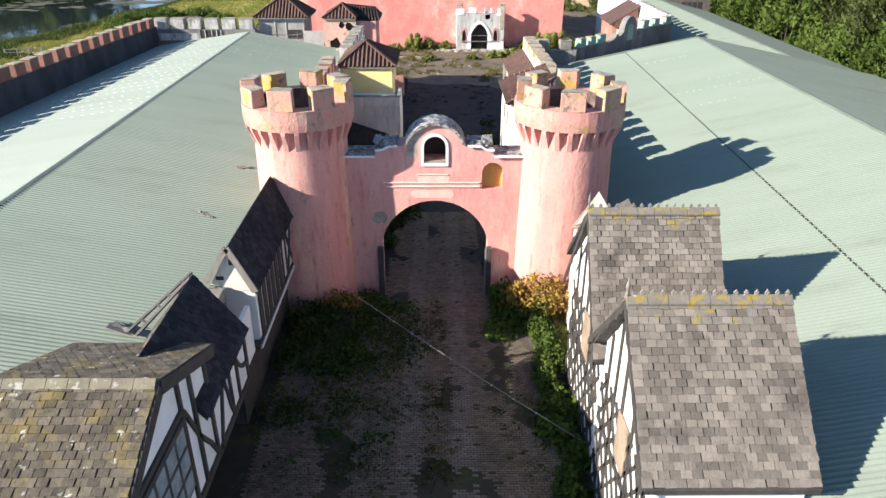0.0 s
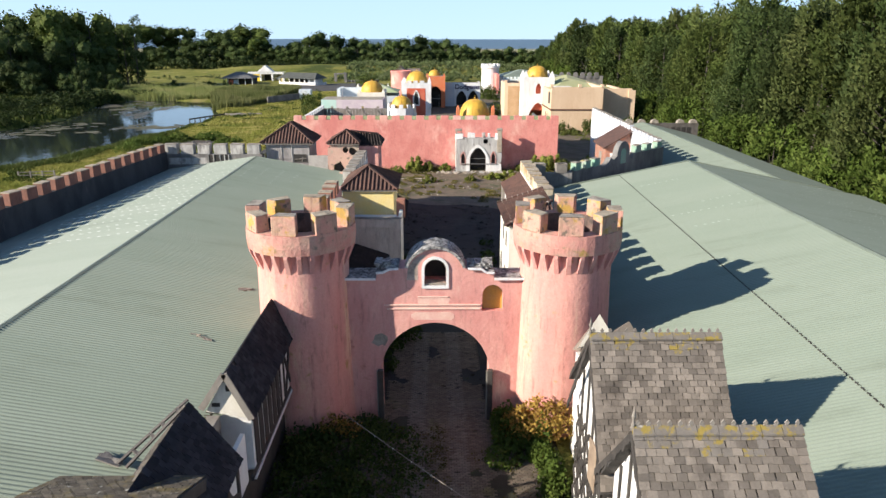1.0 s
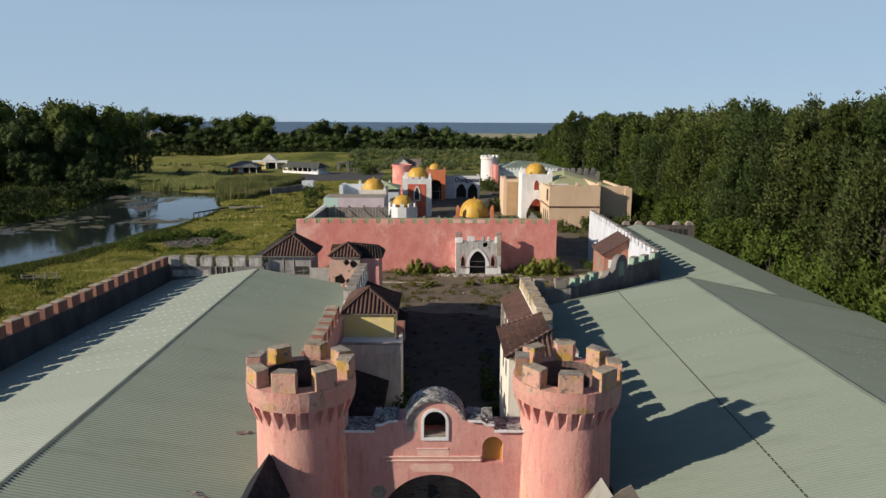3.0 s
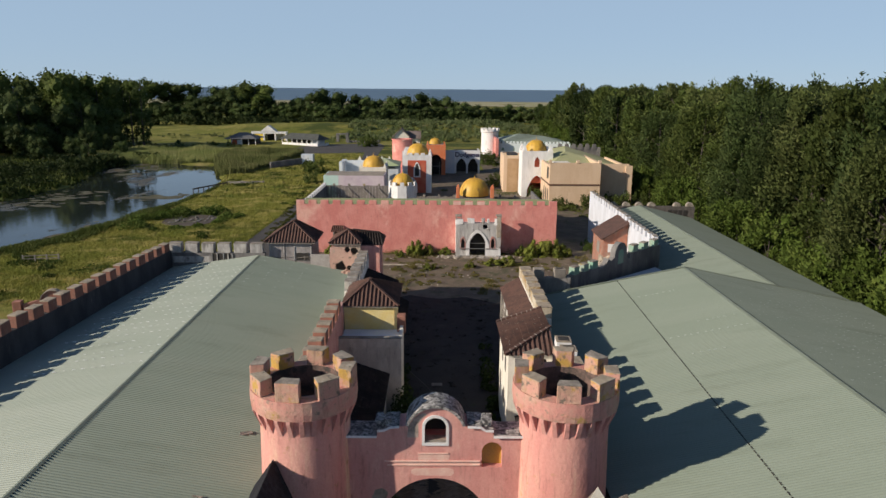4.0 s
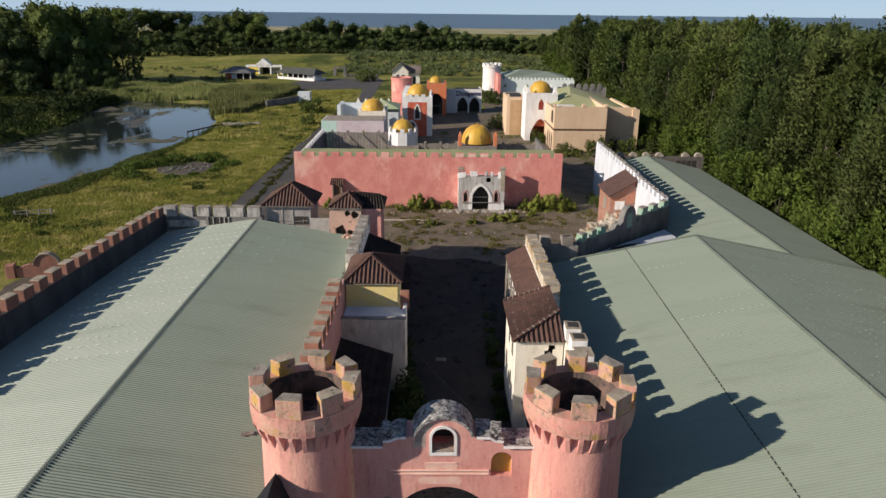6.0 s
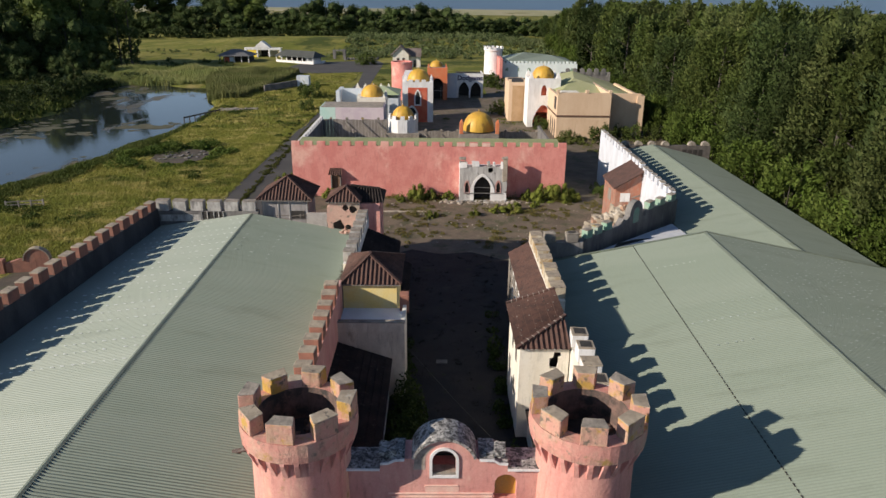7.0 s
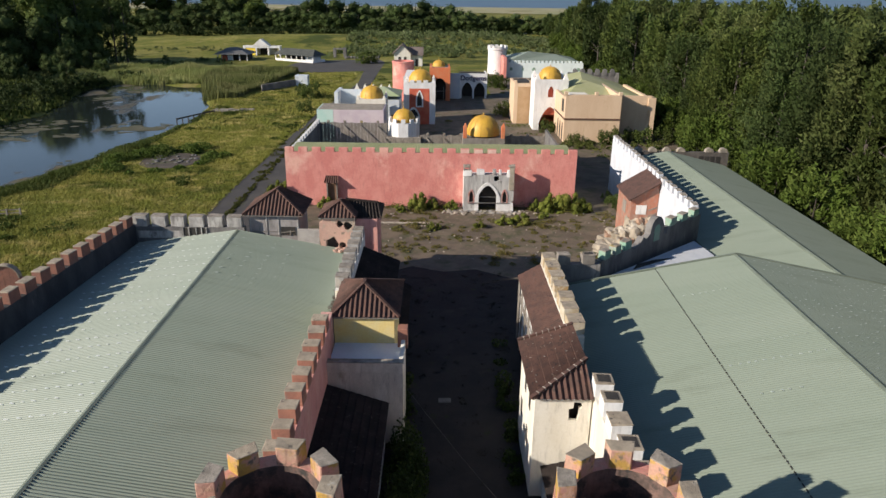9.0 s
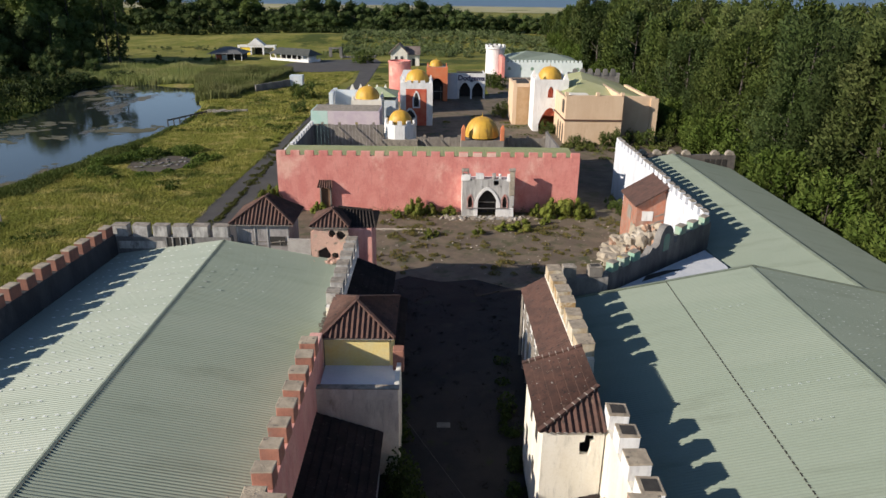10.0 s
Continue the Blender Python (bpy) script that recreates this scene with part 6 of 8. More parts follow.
part("front_wall", holed(outl, None, None, None, [niche(3.5, .24, 1.05, 1.8, 2.3), niche(7.14, .24, 1.05, 1.8, 2.3), gap, loss], GY, GY + .35), surface("flaking_white", (.50, .49, .47), (.30, .29, .28), 1.6, 11, stain=(.66, .66, .66), stain_at=(.55, .66), stain_scale=.8, spots=(.15, .14, .13), spot_at=(.6, .7), spot_scale=1.4, stretch=(2, 1, .25), bump=.6, grime=.5), gp, "flaking white and grey render")
trim = [(PC - 1.4, 0), (PC - PH, 0), (PC - PH, PS)] + list(reversed(head))[1:-1] + [(PC + PH, PS), (PC + PH, 0), (PC + 1.4, 0), (PC + 1.4, 1.5)] + arch_pts(PC, 1.4, 1.5, 3.3, 14, True)[1:-1] + [(PC - 1.4, 1.5)]
part("arch_trim", holed(trim, None, None, None, [], GY - .1, GY + .02), WHITE, gp, "white pointed arch surround")
part("base_wall", worn(Geo().box(PC + 1.41, GX1 + .03, GY - .08, GY - .005, 0, 1.0, jit=.05), .02), WHITE, gp, "white lower wall")
for c in (3.5, 7.14):
    part("niche_trim", holed(niche(c, .36, .92, 1.85, 2.55), None, None, None, [niche(c, .22, 1.05, 1.8, 2.3)], GY - .06, GY - .005), surface("faded_red_trim", (.40, .17, .14), (.50, .36, .33), 1.5, 12, grime=.5), gp, "faded red niche surround")
for x0, x1, z0, z1, ma in ((2.6, 3.5, 3.95, 4.65, WHITE), (4.05, 4.9, 4.1, 4.7, WHITE), (5.8, 6.15, 4.15, 4.7, WEATHERED), (6.45, 6.75, 4.15, 4.68, WHITE), (7.3, 7.65, 3.9, 4.7, WHITE), (7.6, 8.15, 2.4, 4.95, ROCK)):
    part("merlon", worn(Geo().box(x0, x1, GY - .06, GY + .42, z0, z1, jit=.06), .04), ma, gp, "broken parapet block")
part("pier_cap", worn(Geo().box(2.58, 3.35, GY - .1, GY + .5, 4.95, 5.2, jit=.05), .03), CAP, gp, "dark pier cap")
for x in (2.62, 3.2):
    part("cap_leg", Geo().box(x, x + .12, GY - .05, GY + .4, 4.6, 4.96), CAP, gp)
part("pier_cap", worn(Geo().box(7.5, 8.2, GY - .1, GY + .5, 4.98, 5.2, jit=.06), .03), CAP, gp)
for k in range(26):
    part("rubble", worn(Geo().box(-.16, .16, -.12, .12, 0, .16, jit=.06, m=pose(random.uniform(2.4, 8.4), GY - random.uniform(.2, .9), 0, 0, 0, random.uniform(0, 90))), .03), WEATHERED, gp)
part("inside_dark", Geo().box(GX0 + .1, GX1 - .1, GY + 1.0, GY + 1.1, 0, 4.05), DARKIN, gp, "dark interior")
part("side_wall", Geo().box(GX0, GX0 + .3, GY + .35, PY, 0, 4.05), WHITE, gp)
part("side_wall", Geo().box(GX1 - .3, GX1, GY + .35, PY, 0, 4.05), WHITE, gp)
part("porch_roof", Geo().box(GX0 + .2, GX1 - .2, GY + .3, PY, 3.9, 4.0), FELT, gp)
part("rail", Geo().box(3.05, 7.6, GY - .22, GY - .17, 1.0, 1.07), STEEL, gp, "barrier rail")
part("rail", Geo().box(PC - PH, PC + PH, GY + .1, GY + .14, 1.6, 1.65), STEEL, gp, "barrier rail")
for k in range(7):
    part("gate_bar", Geo().box(4.4 + k * .29, 4.42 + k * .29, GY + .2, GY + .22, 0, 2.3), TIMBER, gp)
for cx in (3.35, 7.4):
    part("side_window", Geo().box(cx - .32, cx + .32, GY + .15, GY + .2, .85, 2.75), DARKIN, gp, "dark side window")


def dome(t, cx, cy, z, r, h, ribs=12):
    """A gold dome with fine ribs and a finial."""
    prof = [(r * math.cos(a) ** .85, z + h * math.sin(a)) for a in [math.pi / 2 * k / 9 for k in range(9)]] + [(.02, z + h)]
    g_ = Geo().lathe(prof, 32, cx, cy)
    g_.smooth = True
    d = part("dome", g_, GOLD, t, "gold painted ribbed dome")
    for k in range(ribs):
        a = 2 * math.pi * k / ribs
        rb = Geo()
        for (ra, za), (rb_, zb) in zip(prof, prof[1:]):
            rb.beam((cx + ra * 1.01 * math.cos(a), cy + ra * 1.01 * math.sin(a), za), (cx + rb_ * 1.01 * math.cos(a), cy + rb_ * 1.01 * math.sin(a), zb), .045, .02, (math.cos(a), math.sin(a), .3))
        part("dome_rib", rb, GOLD, d)
    part("finial", Geo().lathe([(.06, z + h - .05), (.1, z + h + .15), (.03, z + h + .25), (.0, z + h + .6)], 8, cx, cy), GOLD, d)
    return d


def horns(t, x0, x1, y0, y1, z, material, s=.5):
    for x, y in ((x0, y0), (x1 - s, y0), (x0, y1 - s), (x1 - s, y1 - s)):
        part("corner_horn", Geo().add([(x, y, z), (x + s, y, z), (x + s, y + s, z), (x, y + s, z), (x + s * .5, y + s * .5, z + s * 1.3)], [(0, 1, 4), (1, 2, 4), (2, 3, 4), (3, 0, 4), (3, 2, 1, 0)]), material, t)


# turret with dome on the hall's back wall
t = thing("domed_turret", (-5.1, 81.5, 0), "white octagonal turret with a gold dome", "turret", "domed buildings")
part("shaft", Geo().lathe([(2.2, 0), (2.2, 5.3), (1.75, 5.3)], 10, -5.0, 81.6), WHITE, t, "white octagonal shaft")
for k in range(10):
    a = 2 * math.pi * (k + .5) / 10
    part("merlon", Geo().box(-.3, .3, -.12, .12, 5.25, 5.85, m=pose(-5.0 + 2.0 * math.cos(a), 81.6 + 2.0 * math.sin(a), 0, 0, 0, math.degrees(a) + 90)), WHITE, t)
part("ledge", Geo().box(-7.4, -2.6, 79.4, 80.2, 0, 3.4), CAP, t, "grey ledge at its foot")
dome(t, -5.0, 81.6, 5.3, 1.6, 1.75)
t = thing("domed_kiosk", (5.9, 77, 0), "low grey kiosk with gold dome and red corner posts", "kiosk", "domed buildings")
part("wall", Geo().box(3.2, 8.8, 76, 80.5, 0, 4.1), OLDWOOD, t, "grey boarded walls")
dome(t, 6.0, 78.2, 4.3, 2.25, 2.55, 14)
for x in (3.2, 8.3):
    pz = part("corner_post", worn(Geo().box(x, x + .5, 76, 76.5, 4.1, 5.6), .03), ORANGE, t, "red corner post")
    part("post_top", Geo().add([(x, 76, 5.6), (x + .5, 76, 5.6), (x + .5, 76.5, 5.6), (x, 76.5, 5.6), (x + .1, 76.2, 5.9), (x + .3, 76.2, 6.2)], [(0, 1, 5, 4), (1, 2, 5), (2, 3, 4, 5), (3, 0, 4)]), ORANGE, pz)
# lilac wall and cream domed house
t = thing("lilac_house", (-13, 88, 0), "lilac and mint rendered flat house", "house", "town houses")
part("wall", Geo().box(-15.6, -8.2, 86, 91.8, 0, 6.05), LILAC, t, "pale lilac render")
part("wall", Geo().box(-18, -15.62, 86, 91.8, 0, 6.05), MINT, t, "pale mint render")
part("roof", Geo().box(-17.8, -8.4, 86.2, 91.6, 6.05, 6.1), CAP, t)
t = thing("domed_house", (-10.6, 94, 0), "cream house with a gold dome", "house", "domed buildings")
part("wall", Geo().box(-12.9, -8.3, 92, 97, 0, 6.7), CREAM, t, "cream render")
horns(t, -12.9, -8.3, 92, 97, 6.7, CREAM, .55)
dome(t, -10.6, 94.4, 6.7, 1.85, 1.8)
t = thing("blue_house", (-15, 100, 0), "white and pale blue roofless house", "house", "town houses")
part("wall", Geo().box(-17.1, -16.5, 98, 104, 0, 6.9), BLUEISH, t, "pale blue wall")
part("wall", Geo().box(-16.5, -12.8, 101.5, 102, 0, 6.9), BLUEISH, t)
part("wall", Geo().box(-13.1, -12.5, 98, 101.5, 0, 6.9), BLUEISH, t)
part("floor_slab", Geo().box(-16.5, -13.1, 98, 101.5, 0, 4.2), CAP, t)
part("sloped_wall", Geo().prism([(97.9, 4.0), (99.6, 4.0), (101.0, 6.9), (100.2, 6.9)][::-1], -17.15, -16.4, "x"), WHITE, t)
for k in range(5):
    part("roof_horn", Geo().add([(-14.8 + k * 1.4, 106, 6.2), (-13.8 + k * 1.4, 106, 6.2), (-14.3 + k * 1.4, 106.3, 7.3), (-14.3 + k * 1.4, 107, 6.2)], [(0, 1, 2), (1, 3, 2), (3, 0, 2)]), CREAM, t)
part("back_wall", Geo().box(-15, -8, 106, 106.4, 0, 6.3), CREAM, t)
t = thing("green_roof_house", (-7, 103, 0), "low house with a faded green sheet roof and blue wall", "house", "town houses")
part("wall", Geo().box(-9.6, -6.6, 99, 107, 0, 5.6), BLUEISH, t, "blue side wall")
part("roof", Geo().add([(-13, 99, 6.2), (-6.4, 99, 6.2), (-6.4, 107, 6.2), (-13, 107, 6.2), (-9.5, 103, 7.3)], [(0, 1, 4), (1, 2, 4), (2, 3, 4), (3, 0, 4), (3, 2, 1, 0)]), surface("faded_green_roof", (.33, .40, .22), (.38, .42, .28), .5, 5), t, "faded green roof")
part("doorway", Geo().box(-8.0, -7.0, 98.95, 98.99, 0, 3.2), DARKIN, t)


def framed_arch(t, cx, half, spring, top, y, material, w=.22, z0=0.0, pointed=True, back=DARKIN):
    inner = [(cx - half, z0), (cx + half, z0), (cx + half, spring)] + arch_pts(cx, half, spring, top, 12, pointed)[1:-1] + [(cx - half, spring)]
    outer = [(cx - half - w, z0 - (w if z0 > .1 else 0)), (cx + half + w, z0 - (w if z0 > .1 else 0)), (cx + half + w, spring)] + arch_pts(cx, half + w, spring, top + w * 1.3, 12, pointed)[1:-1] + [(cx - half - w, spring)]
    if z0 > .1:
        fr = part("arch_frame", holed(outer, None, None, None, [inner], y - .08, y), material, t, "white pointed frame")
    else:
        ol = [(cx - half - w, 0), (cx - half, 0), (cx - half, spring)] + list(reversed(arch_pts(cx, half, spring, top, 12, pointed)))[1:-1] + [(cx + half, spring), (cx + half, 0), (cx + half + w, 0), (cx + half + w, spring)] + arch_pts(cx, half + w, spring, top + w * 1.3, 12, pointed)[1:-1] + [(cx - half - w, spring)]
        fr = part("arch_frame", holed(ol, None, None, None, [], y - .08, y), material, t, "white pointed frame")
    part("opening", Geo().prism(inner, y - .03, y - .005), back, t, "dark opening")
    return fr


# red tower with gold dome
t = thing("red_dome_tower", (-3.5, 110, 0), "white and red tower with a gold dome", "tower", "domed buildings")
part("wall", Geo().box(-6.3, -.7, 108, 113.5, 0, 7.3), WHITE, t, "white corner walls")
part("red_panel", Geo().box(-5.3, -1.75, 107.96, 107.995, 0, 6.3), REDPAINT, t, "red painted panel")
framed_arch(t, -3.5, .42, 4.6, 5.7, 107.95, WHITE, .25, z0=3.3)
framed_arch(t, -4.6, .9, 1.6, 2.7, 107.95, WHITE, .3)
horns(t, -6.3, -.7, 108, 113.5, 7.3, WHITE, .7)
for k in range(3):
    part("roof_step", Geo().box(-5.2 + k * 1.2, -4.4 + k * 1.2, 108, 108.4, 7.3, 7.7), WHITE, t)
dome(t, -3.4, 110.3, 7.3, 2.05, 2.1, 14)
t = thing("round_tower", (-7.5, 135, 0), "round pink tower with flat top", "tower", "town houses")
s = Geo().lathe([(2.3, 0), (2.3, 7.85), (2.4, 7.92), (2.4, 8.25), (2.1, 8.25), (2.1, 7.6), (0.0, 7.6)], 28, -7.77, 137)
s.smooth = False
part("shaft", s, PINK_F, t, "pink rendered shaft")
part("wing", Geo().box(-6.9, -4.0, 120, 135, 0, 6.6), WHITE, t, "white wing wall")
for k in range(6):
    part("wing_merlon", Geo().box(-6.9 + k * .5, -6.6 + k * .5, 119.9, 120.2, 6.6, 6.95), WHITE, t)
t = thing("orange_arch_tower", (.1, 138, 0), "orange-red tower with a horseshoe arch and dome", "tower", "domed buildings")
framed = [(-1.1, 0), (-1.1, 2.6)] + list(reversed(arch_pts(.15, 1.3, 3.0, 4.8, 14)))[0:] + [(1.4, 2.6), (1.4, 0)]
ol = [(-2.1, 0)] + framed + [(2.35, 0), (2.35, 7.0), (-2.1, 7.0)]
part("front_wall", holed(ol, None, None, None, [], 136, 136.5), ORANGE, t, "orange-red render")
part("wall", Geo().box(-2.1, -1.7, 136.5, 140, 0, 7), ORANGE, t)
part("wall", Geo().box(1.95, 2.35, 136.5, 140, 0, 7), ORANGE, t)
part("back_dark", Geo().box(-1.7, 1.95, 138.6, 138.8, 0, 7), DARKIN, t)
part("roof", Geo().box(-2.1, 2.35, 136.5, 140, 7.0, 7.1), CAP, t)
horns(t, -2.1, 2.35, 136, 140, 7.0, ORANGE, .5)
dome(t, -.1, 138, 7.1, 1.4, 1.3)
for x in (-.9, .9):
    part("gate_bar", Geo().box(x, x + .1, 136.2, 136.3, 0, 3), STEEL, t)
part("gate_bar", Geo().box(-1.1, 1.4, 136.2, 136.3, 2.0, 2.1), STEEL, t)
# hall with lettered front
t = thing("arcade_hall", (7, 141, 0), "white hall with two pointed arches and a sign", "hall", "town houses")
hol = []
ol = [(4.5, 0), (5.0, 0), (5.0, 1.9)] + list(reversed(arch_pts(6.2, 1.2, 1.9, 3.5, 12, True)))[1:-1] + [(7.4, 1.9), (7.4, 0), (7.75, 0), (7.75, 1.9)] + list(reversed(arch_pts(8.95, 1.2, 1.9, 3.5, 12, True)))[1:-1] + [(10.15, 1.9), (10.15, 0), (10.6, 0), (10.6, 5.4), (4.5, 5.4)]
part("front_wall", holed(ol, None, None, None, [], 140, 140.4), WHITE, t, "white front with pointed arches")
part("wall", Geo().box(2.4, 4.5, 139.2, 139.7, 0, 5.5), BLUEISH, t, "pale blue return wall")
part("back_dark", Geo().box(4.6, 10.5, 143.4, 143.6, 0, 5.3), DARKIN, t)
part("wall", Geo().box(10.3, 10.6, 140.4, 147, 0, 5.3), WHITE, t)
part("roof", Geo().box(4.5, 10.6, 140.4, 147, 5.0, 5.1), DARKIN, t)
cu = bpy.data.curves.new("sign", "FONT")
cu.body, cu.size, cu.extrude, cu.align_x = "Dodgems", 1.5, .04, "CENTER"
cu.offset = .035
tmp = bpy.data.objects.new("tmp_sign", cu)
me = bpy.data.meshes.new_from_object(tmp)
bpy.data.objects.remove(tmp)
me.transform(pose(7.55, 139.95, 3.95, 90, 0, 0))
part("sign_letters", me, LETTER, t, "dark lettering Dodgems")
# tan building and white tower
t = thing("tan_hall", (25, 97, 0), "tan rendered hall with brown band and green roof", "hall", "town houses")
part("wall", Geo().box(19.9, 28.75, 94, 94.5, 0, 7.5), TAN, t, "tan front wall")
part("wall", Geo().box(19.9, 20.3, 94.5, 104, 0, 7.0), TAN, t, "tan side wall")
part("wall", Geo().box(28.75, 34.3, 96.6, 97.1, 0, 7.1), TAN, t, "tan recessed wing wall")
part("wall", Geo().box(28.25, 28.75, 94.5, 112, 0, 7.6), TAN, t)
part("wall", Geo().box(33.7, 34.9, 96.3, 98.5, 0, 6.8), TAN, t, "tan corner pier")
part("wall", Geo().box(34.4, 34.9, 98.5, 116, 0, 6.5), TAN, t)
part("band", Geo().box(19.8, 28.8, 93.9, 93.996, 3.6, 3.85), TAN_D, t, "dark brown painted band")
part("band", Geo().box(19.8, 19.896, 94, 104, 3.6, 3.85), TAN_D, t)
for x in (19.7, 24.5, 28.3):
    part("pier_top", Geo().box(x, x + .5, 93.9, 94.6, 7.5, 7.95), TAN, t)
for y in (95.5, 97.6, 99.7):
    part("side_opening", Geo().prism([(y - .5, 0), (y + .5, 0), (y + .5, 2.0)] + arch_pts(y, .5, 2.0, 3.0, 8, True)[1:-1] + [(y - .5, 2.0)], 19.86, 19.89, "x"), DARKIN, t)
part("side_opening", Geo().box(19.86, 19.89, 95.2, 97.0, 4.6, 6.6), DARKIN, t)
part("roof", Geo().add([(20.2, 97, 6.6), (34.9, 97, 6.0), (34.9, 122, 6.0), (20.2, 122, 6.6), (25, 108, 8.3), (27, 120, 8.3)], [(0, 1, 4), (1, 2, 5, 4), (2, 3, 5), (3, 0, 4, 5), (3, 2, 1, 0)]), surface("pale_green_roof", (.33, .345, .17), (.38, .38, .21), .3, 5), t, "faded green sheet roof")
part("roof_plant", Geo().box(20.6, 23.5, 95.0, 97.2, 6.6, 7.5), CREAM, t, "cream roof box")
for k in range(6):
    part("back_merlon", Geo().prism([(26.4 + k * 1.45 - .45, 7.4), (26.4 + k * 1.45 + .45, 7.4)] + arch_pts(26.4 + k * 1.45, .45, 8.2, n=8), 121.8, 122.2), GREYWALL, t)
part("back_wall", Geo().box(25, 35, 121.9, 122.3, 0, 7.9), GREYWALL, t)
t = thing("white_dome_tower", (19, 106, 0), "white tower with gold dome over a pointed passage", "tower", "domed buildings")
ol = [(16.3, 0), (17.3, 0), (17.3, 1.2)] + list(reversed(arch_pts(19.1, 1.8, 1.2, 4.0, 14, True)))[1:-1] + [(20.9, 1.2), (20.9, 0), (22, 0), (22, 8.6), (16.3, 8.6)]
nw = [(18.6, 5.6), (19.6, 5.6), (19.6, 6.7)] + arch_pts(19.1, .5, 6.7, 7.5, 8, True)[1:-1] + [(18.6, 6.7)]
part("front_wall", holed(ol, None, None, None, [nw], 104, 104.5), WHITE, t, "white render with pointed passage")
part("wall", Geo().box(16.3, 16.8, 104.5, 109.5, 0, 8.6), WHITE, t)
part("wall", Geo().box(21.5, 22, 104.5, 109.5, 0, 8.6), WHITE, t)
part("back_wall", Geo().box(16.8, 21.5, 109.2, 109.5, 0, 8.6), REDPAINT, t, "red back wall")
part("roof", Geo().box(16.8, 21.5, 104.5, 109.2, 8.3, 8.4), CAP, t)
part("window_back", Geo().box(18.4, 19.8, 104.55, 104.6, 5.5, 7.6), REDPAINT, t, "red recessed window")
part("arch_trim", Geo().box(17.2, 21.0, 104.52, 104.6, 2.6, 4.1), REDPAINT, t, "red painted arch head")
horns(t, 16.3, 22, 104, 109.5, 8.6, WHITE, .9)
dome(t, 19.15, 106.7, 8.5, 2.0, 2.0, 14)
t = thing("tan_slab_house", (15, 112, 0), "tan flat-topped house with brown lower wall", "house", "town houses")
part("wall", Geo().box(13.45, 16.7, 110, 118, 0, 7.2), TAN, t)
part("lower_panel", Geo().box(14.1, 16.6, 109.96, 109.996, 0, 6.6), surface("brown_tan_panel", (.40, .25, .13), (.46, .30, .17), .7, 9), t, "brown panel")
part("roof_gap", Geo().box(13.8, 16.4, 110.4, 117, 7.2, 7.25), DARKIN, t)
for x in (13.3, 16.1):
    part("pier_top", Geo().box(x + .1, x + .6, 110, 110.5, 7.2, 7.7), TAN, t)
# far white castle
t = thing("white_castle", (28, 182, 0), "far white castle hall with round tower", "castle")
s = Geo().lathe([(2.7, 0), (2.6, 6.6), (2.85, 6.8), (2.85, 7.3), (2.4, 7.3)], 24, 16.6, 189)
part("tower", s, WHITE, t, "white round tower")
for k in range(12):
    a = 2 * math.pi * k / 12
    part("tower_merlon", Geo().box(-.4, .4, -.15, .15, 7.3, 7.9, m=pose(16.6 + 2.65 * math.cos(a), 189 + 2.65 * math.sin(a), 0, 0, 0, math.degrees(a) + 90)), WHITE, t)
part("pink_wall", Geo().box(17.6, 18.4, 178, 188, 0, 5.4), PINK_F, t, "pink end wall")
PALEMINT = surface("pale_mint_white", (.78, .86, .84), (.70, .78, .77), .5, 7, stain=(.55, .60, .58), stain_at=(.6, .75))
part("wall", Geo().box(18.4, 39.7, 180, 180.4, 0, 4.0), PALEMINT, t, "pale mint-white crenellated wall")
for k in range(20):
    part("merlon", Geo().box(18.6 + k * 1.06, 19.2 + k * 1.06, 180, 180.4, 4.0, 4.55), PALEMINT, t)
for x, w in ((19.4, .9), (22.9, .4), (25.6, 1.0), (37.8, 1.2)):
    part("painted_mark", Geo().prism(arch_pts(x + w / 2, w / 2, 1.9, 2.8, 8) , 179.95, 179.99), GREENPAINT, t, "faded green painted shape")
part("roof", Geo().add([(18.4, 180.5, 4.0), (39.5, 180.5, 4.0), (39.5, 200, 4.0), (18.4, 200, 4.0), (25.5, 188, 6.4), (33, 190, 5.6)], [(0, 1, 5, 4), (1, 2, 5), (2, 3, 4, 5), (3, 0, 4), (3, 2, 1, 0)]), ROOF_L, t, "pale green roof")
# distant park buildings by the pond
t = thing("pavilion", (-62, 236, 0), "white and yellow pavilion with small gable", "pavilion", "distant park buildings")
part("fascia", Geo().box(-68.5, -55.6, 235.4, 235.9, 2.5, 3.25), WHITE, t, "white fascia")
for x in (-68.3, -64.2, -60.0, -56.1):
    part("column", worn(Geo().box(x, x + .55, 235.45, 236, 0, 2.5), .04), WHITE, t, "white square column")
part("yellow_bay", Geo().box(-67.4, -64.3, 235.55, 239, 0, 2.49), surface("bright_yellow_paint", (.85, .62, .06), (.78, .58, .08), .8, 8), t, "bright yellow bay")
part("yellow_return", Geo().box(-56.6, -56.25, 236.1, 239, 0, 2.45), YELLOW, t, "yellow bay")
part("side_wall", Geo().box(-56.2, -55.9, 236, 239.5, 0, 2.5), CREAM, t)
part("back_wall", Geo().box(-64.2, -56.2, 239.2, 239.5, 0, 2.5), CREAM, t)
part("shade_opening", Geo().box(-63.4, -60.4, 239.1, 239.19, 0, 2.2), DARKIN, t)
part("roof", Geo().box(-68.4, -55.7, 235.9, 239.6, 2.9, 3.1), CREAM, t)
part("gable_roof", Geo().prism([(-65.0, 3.25), (-59.4, 3.25), (-62.2, 5.5)], 235.5, 239), CREAM, t, "pale gabled roof")
part("gable", Geo().prism([(-65.2, 3.2), (-59.2, 3.2), (-62.2, 5.6)], 235.25, 235.38), WHITE, t, "white gable")
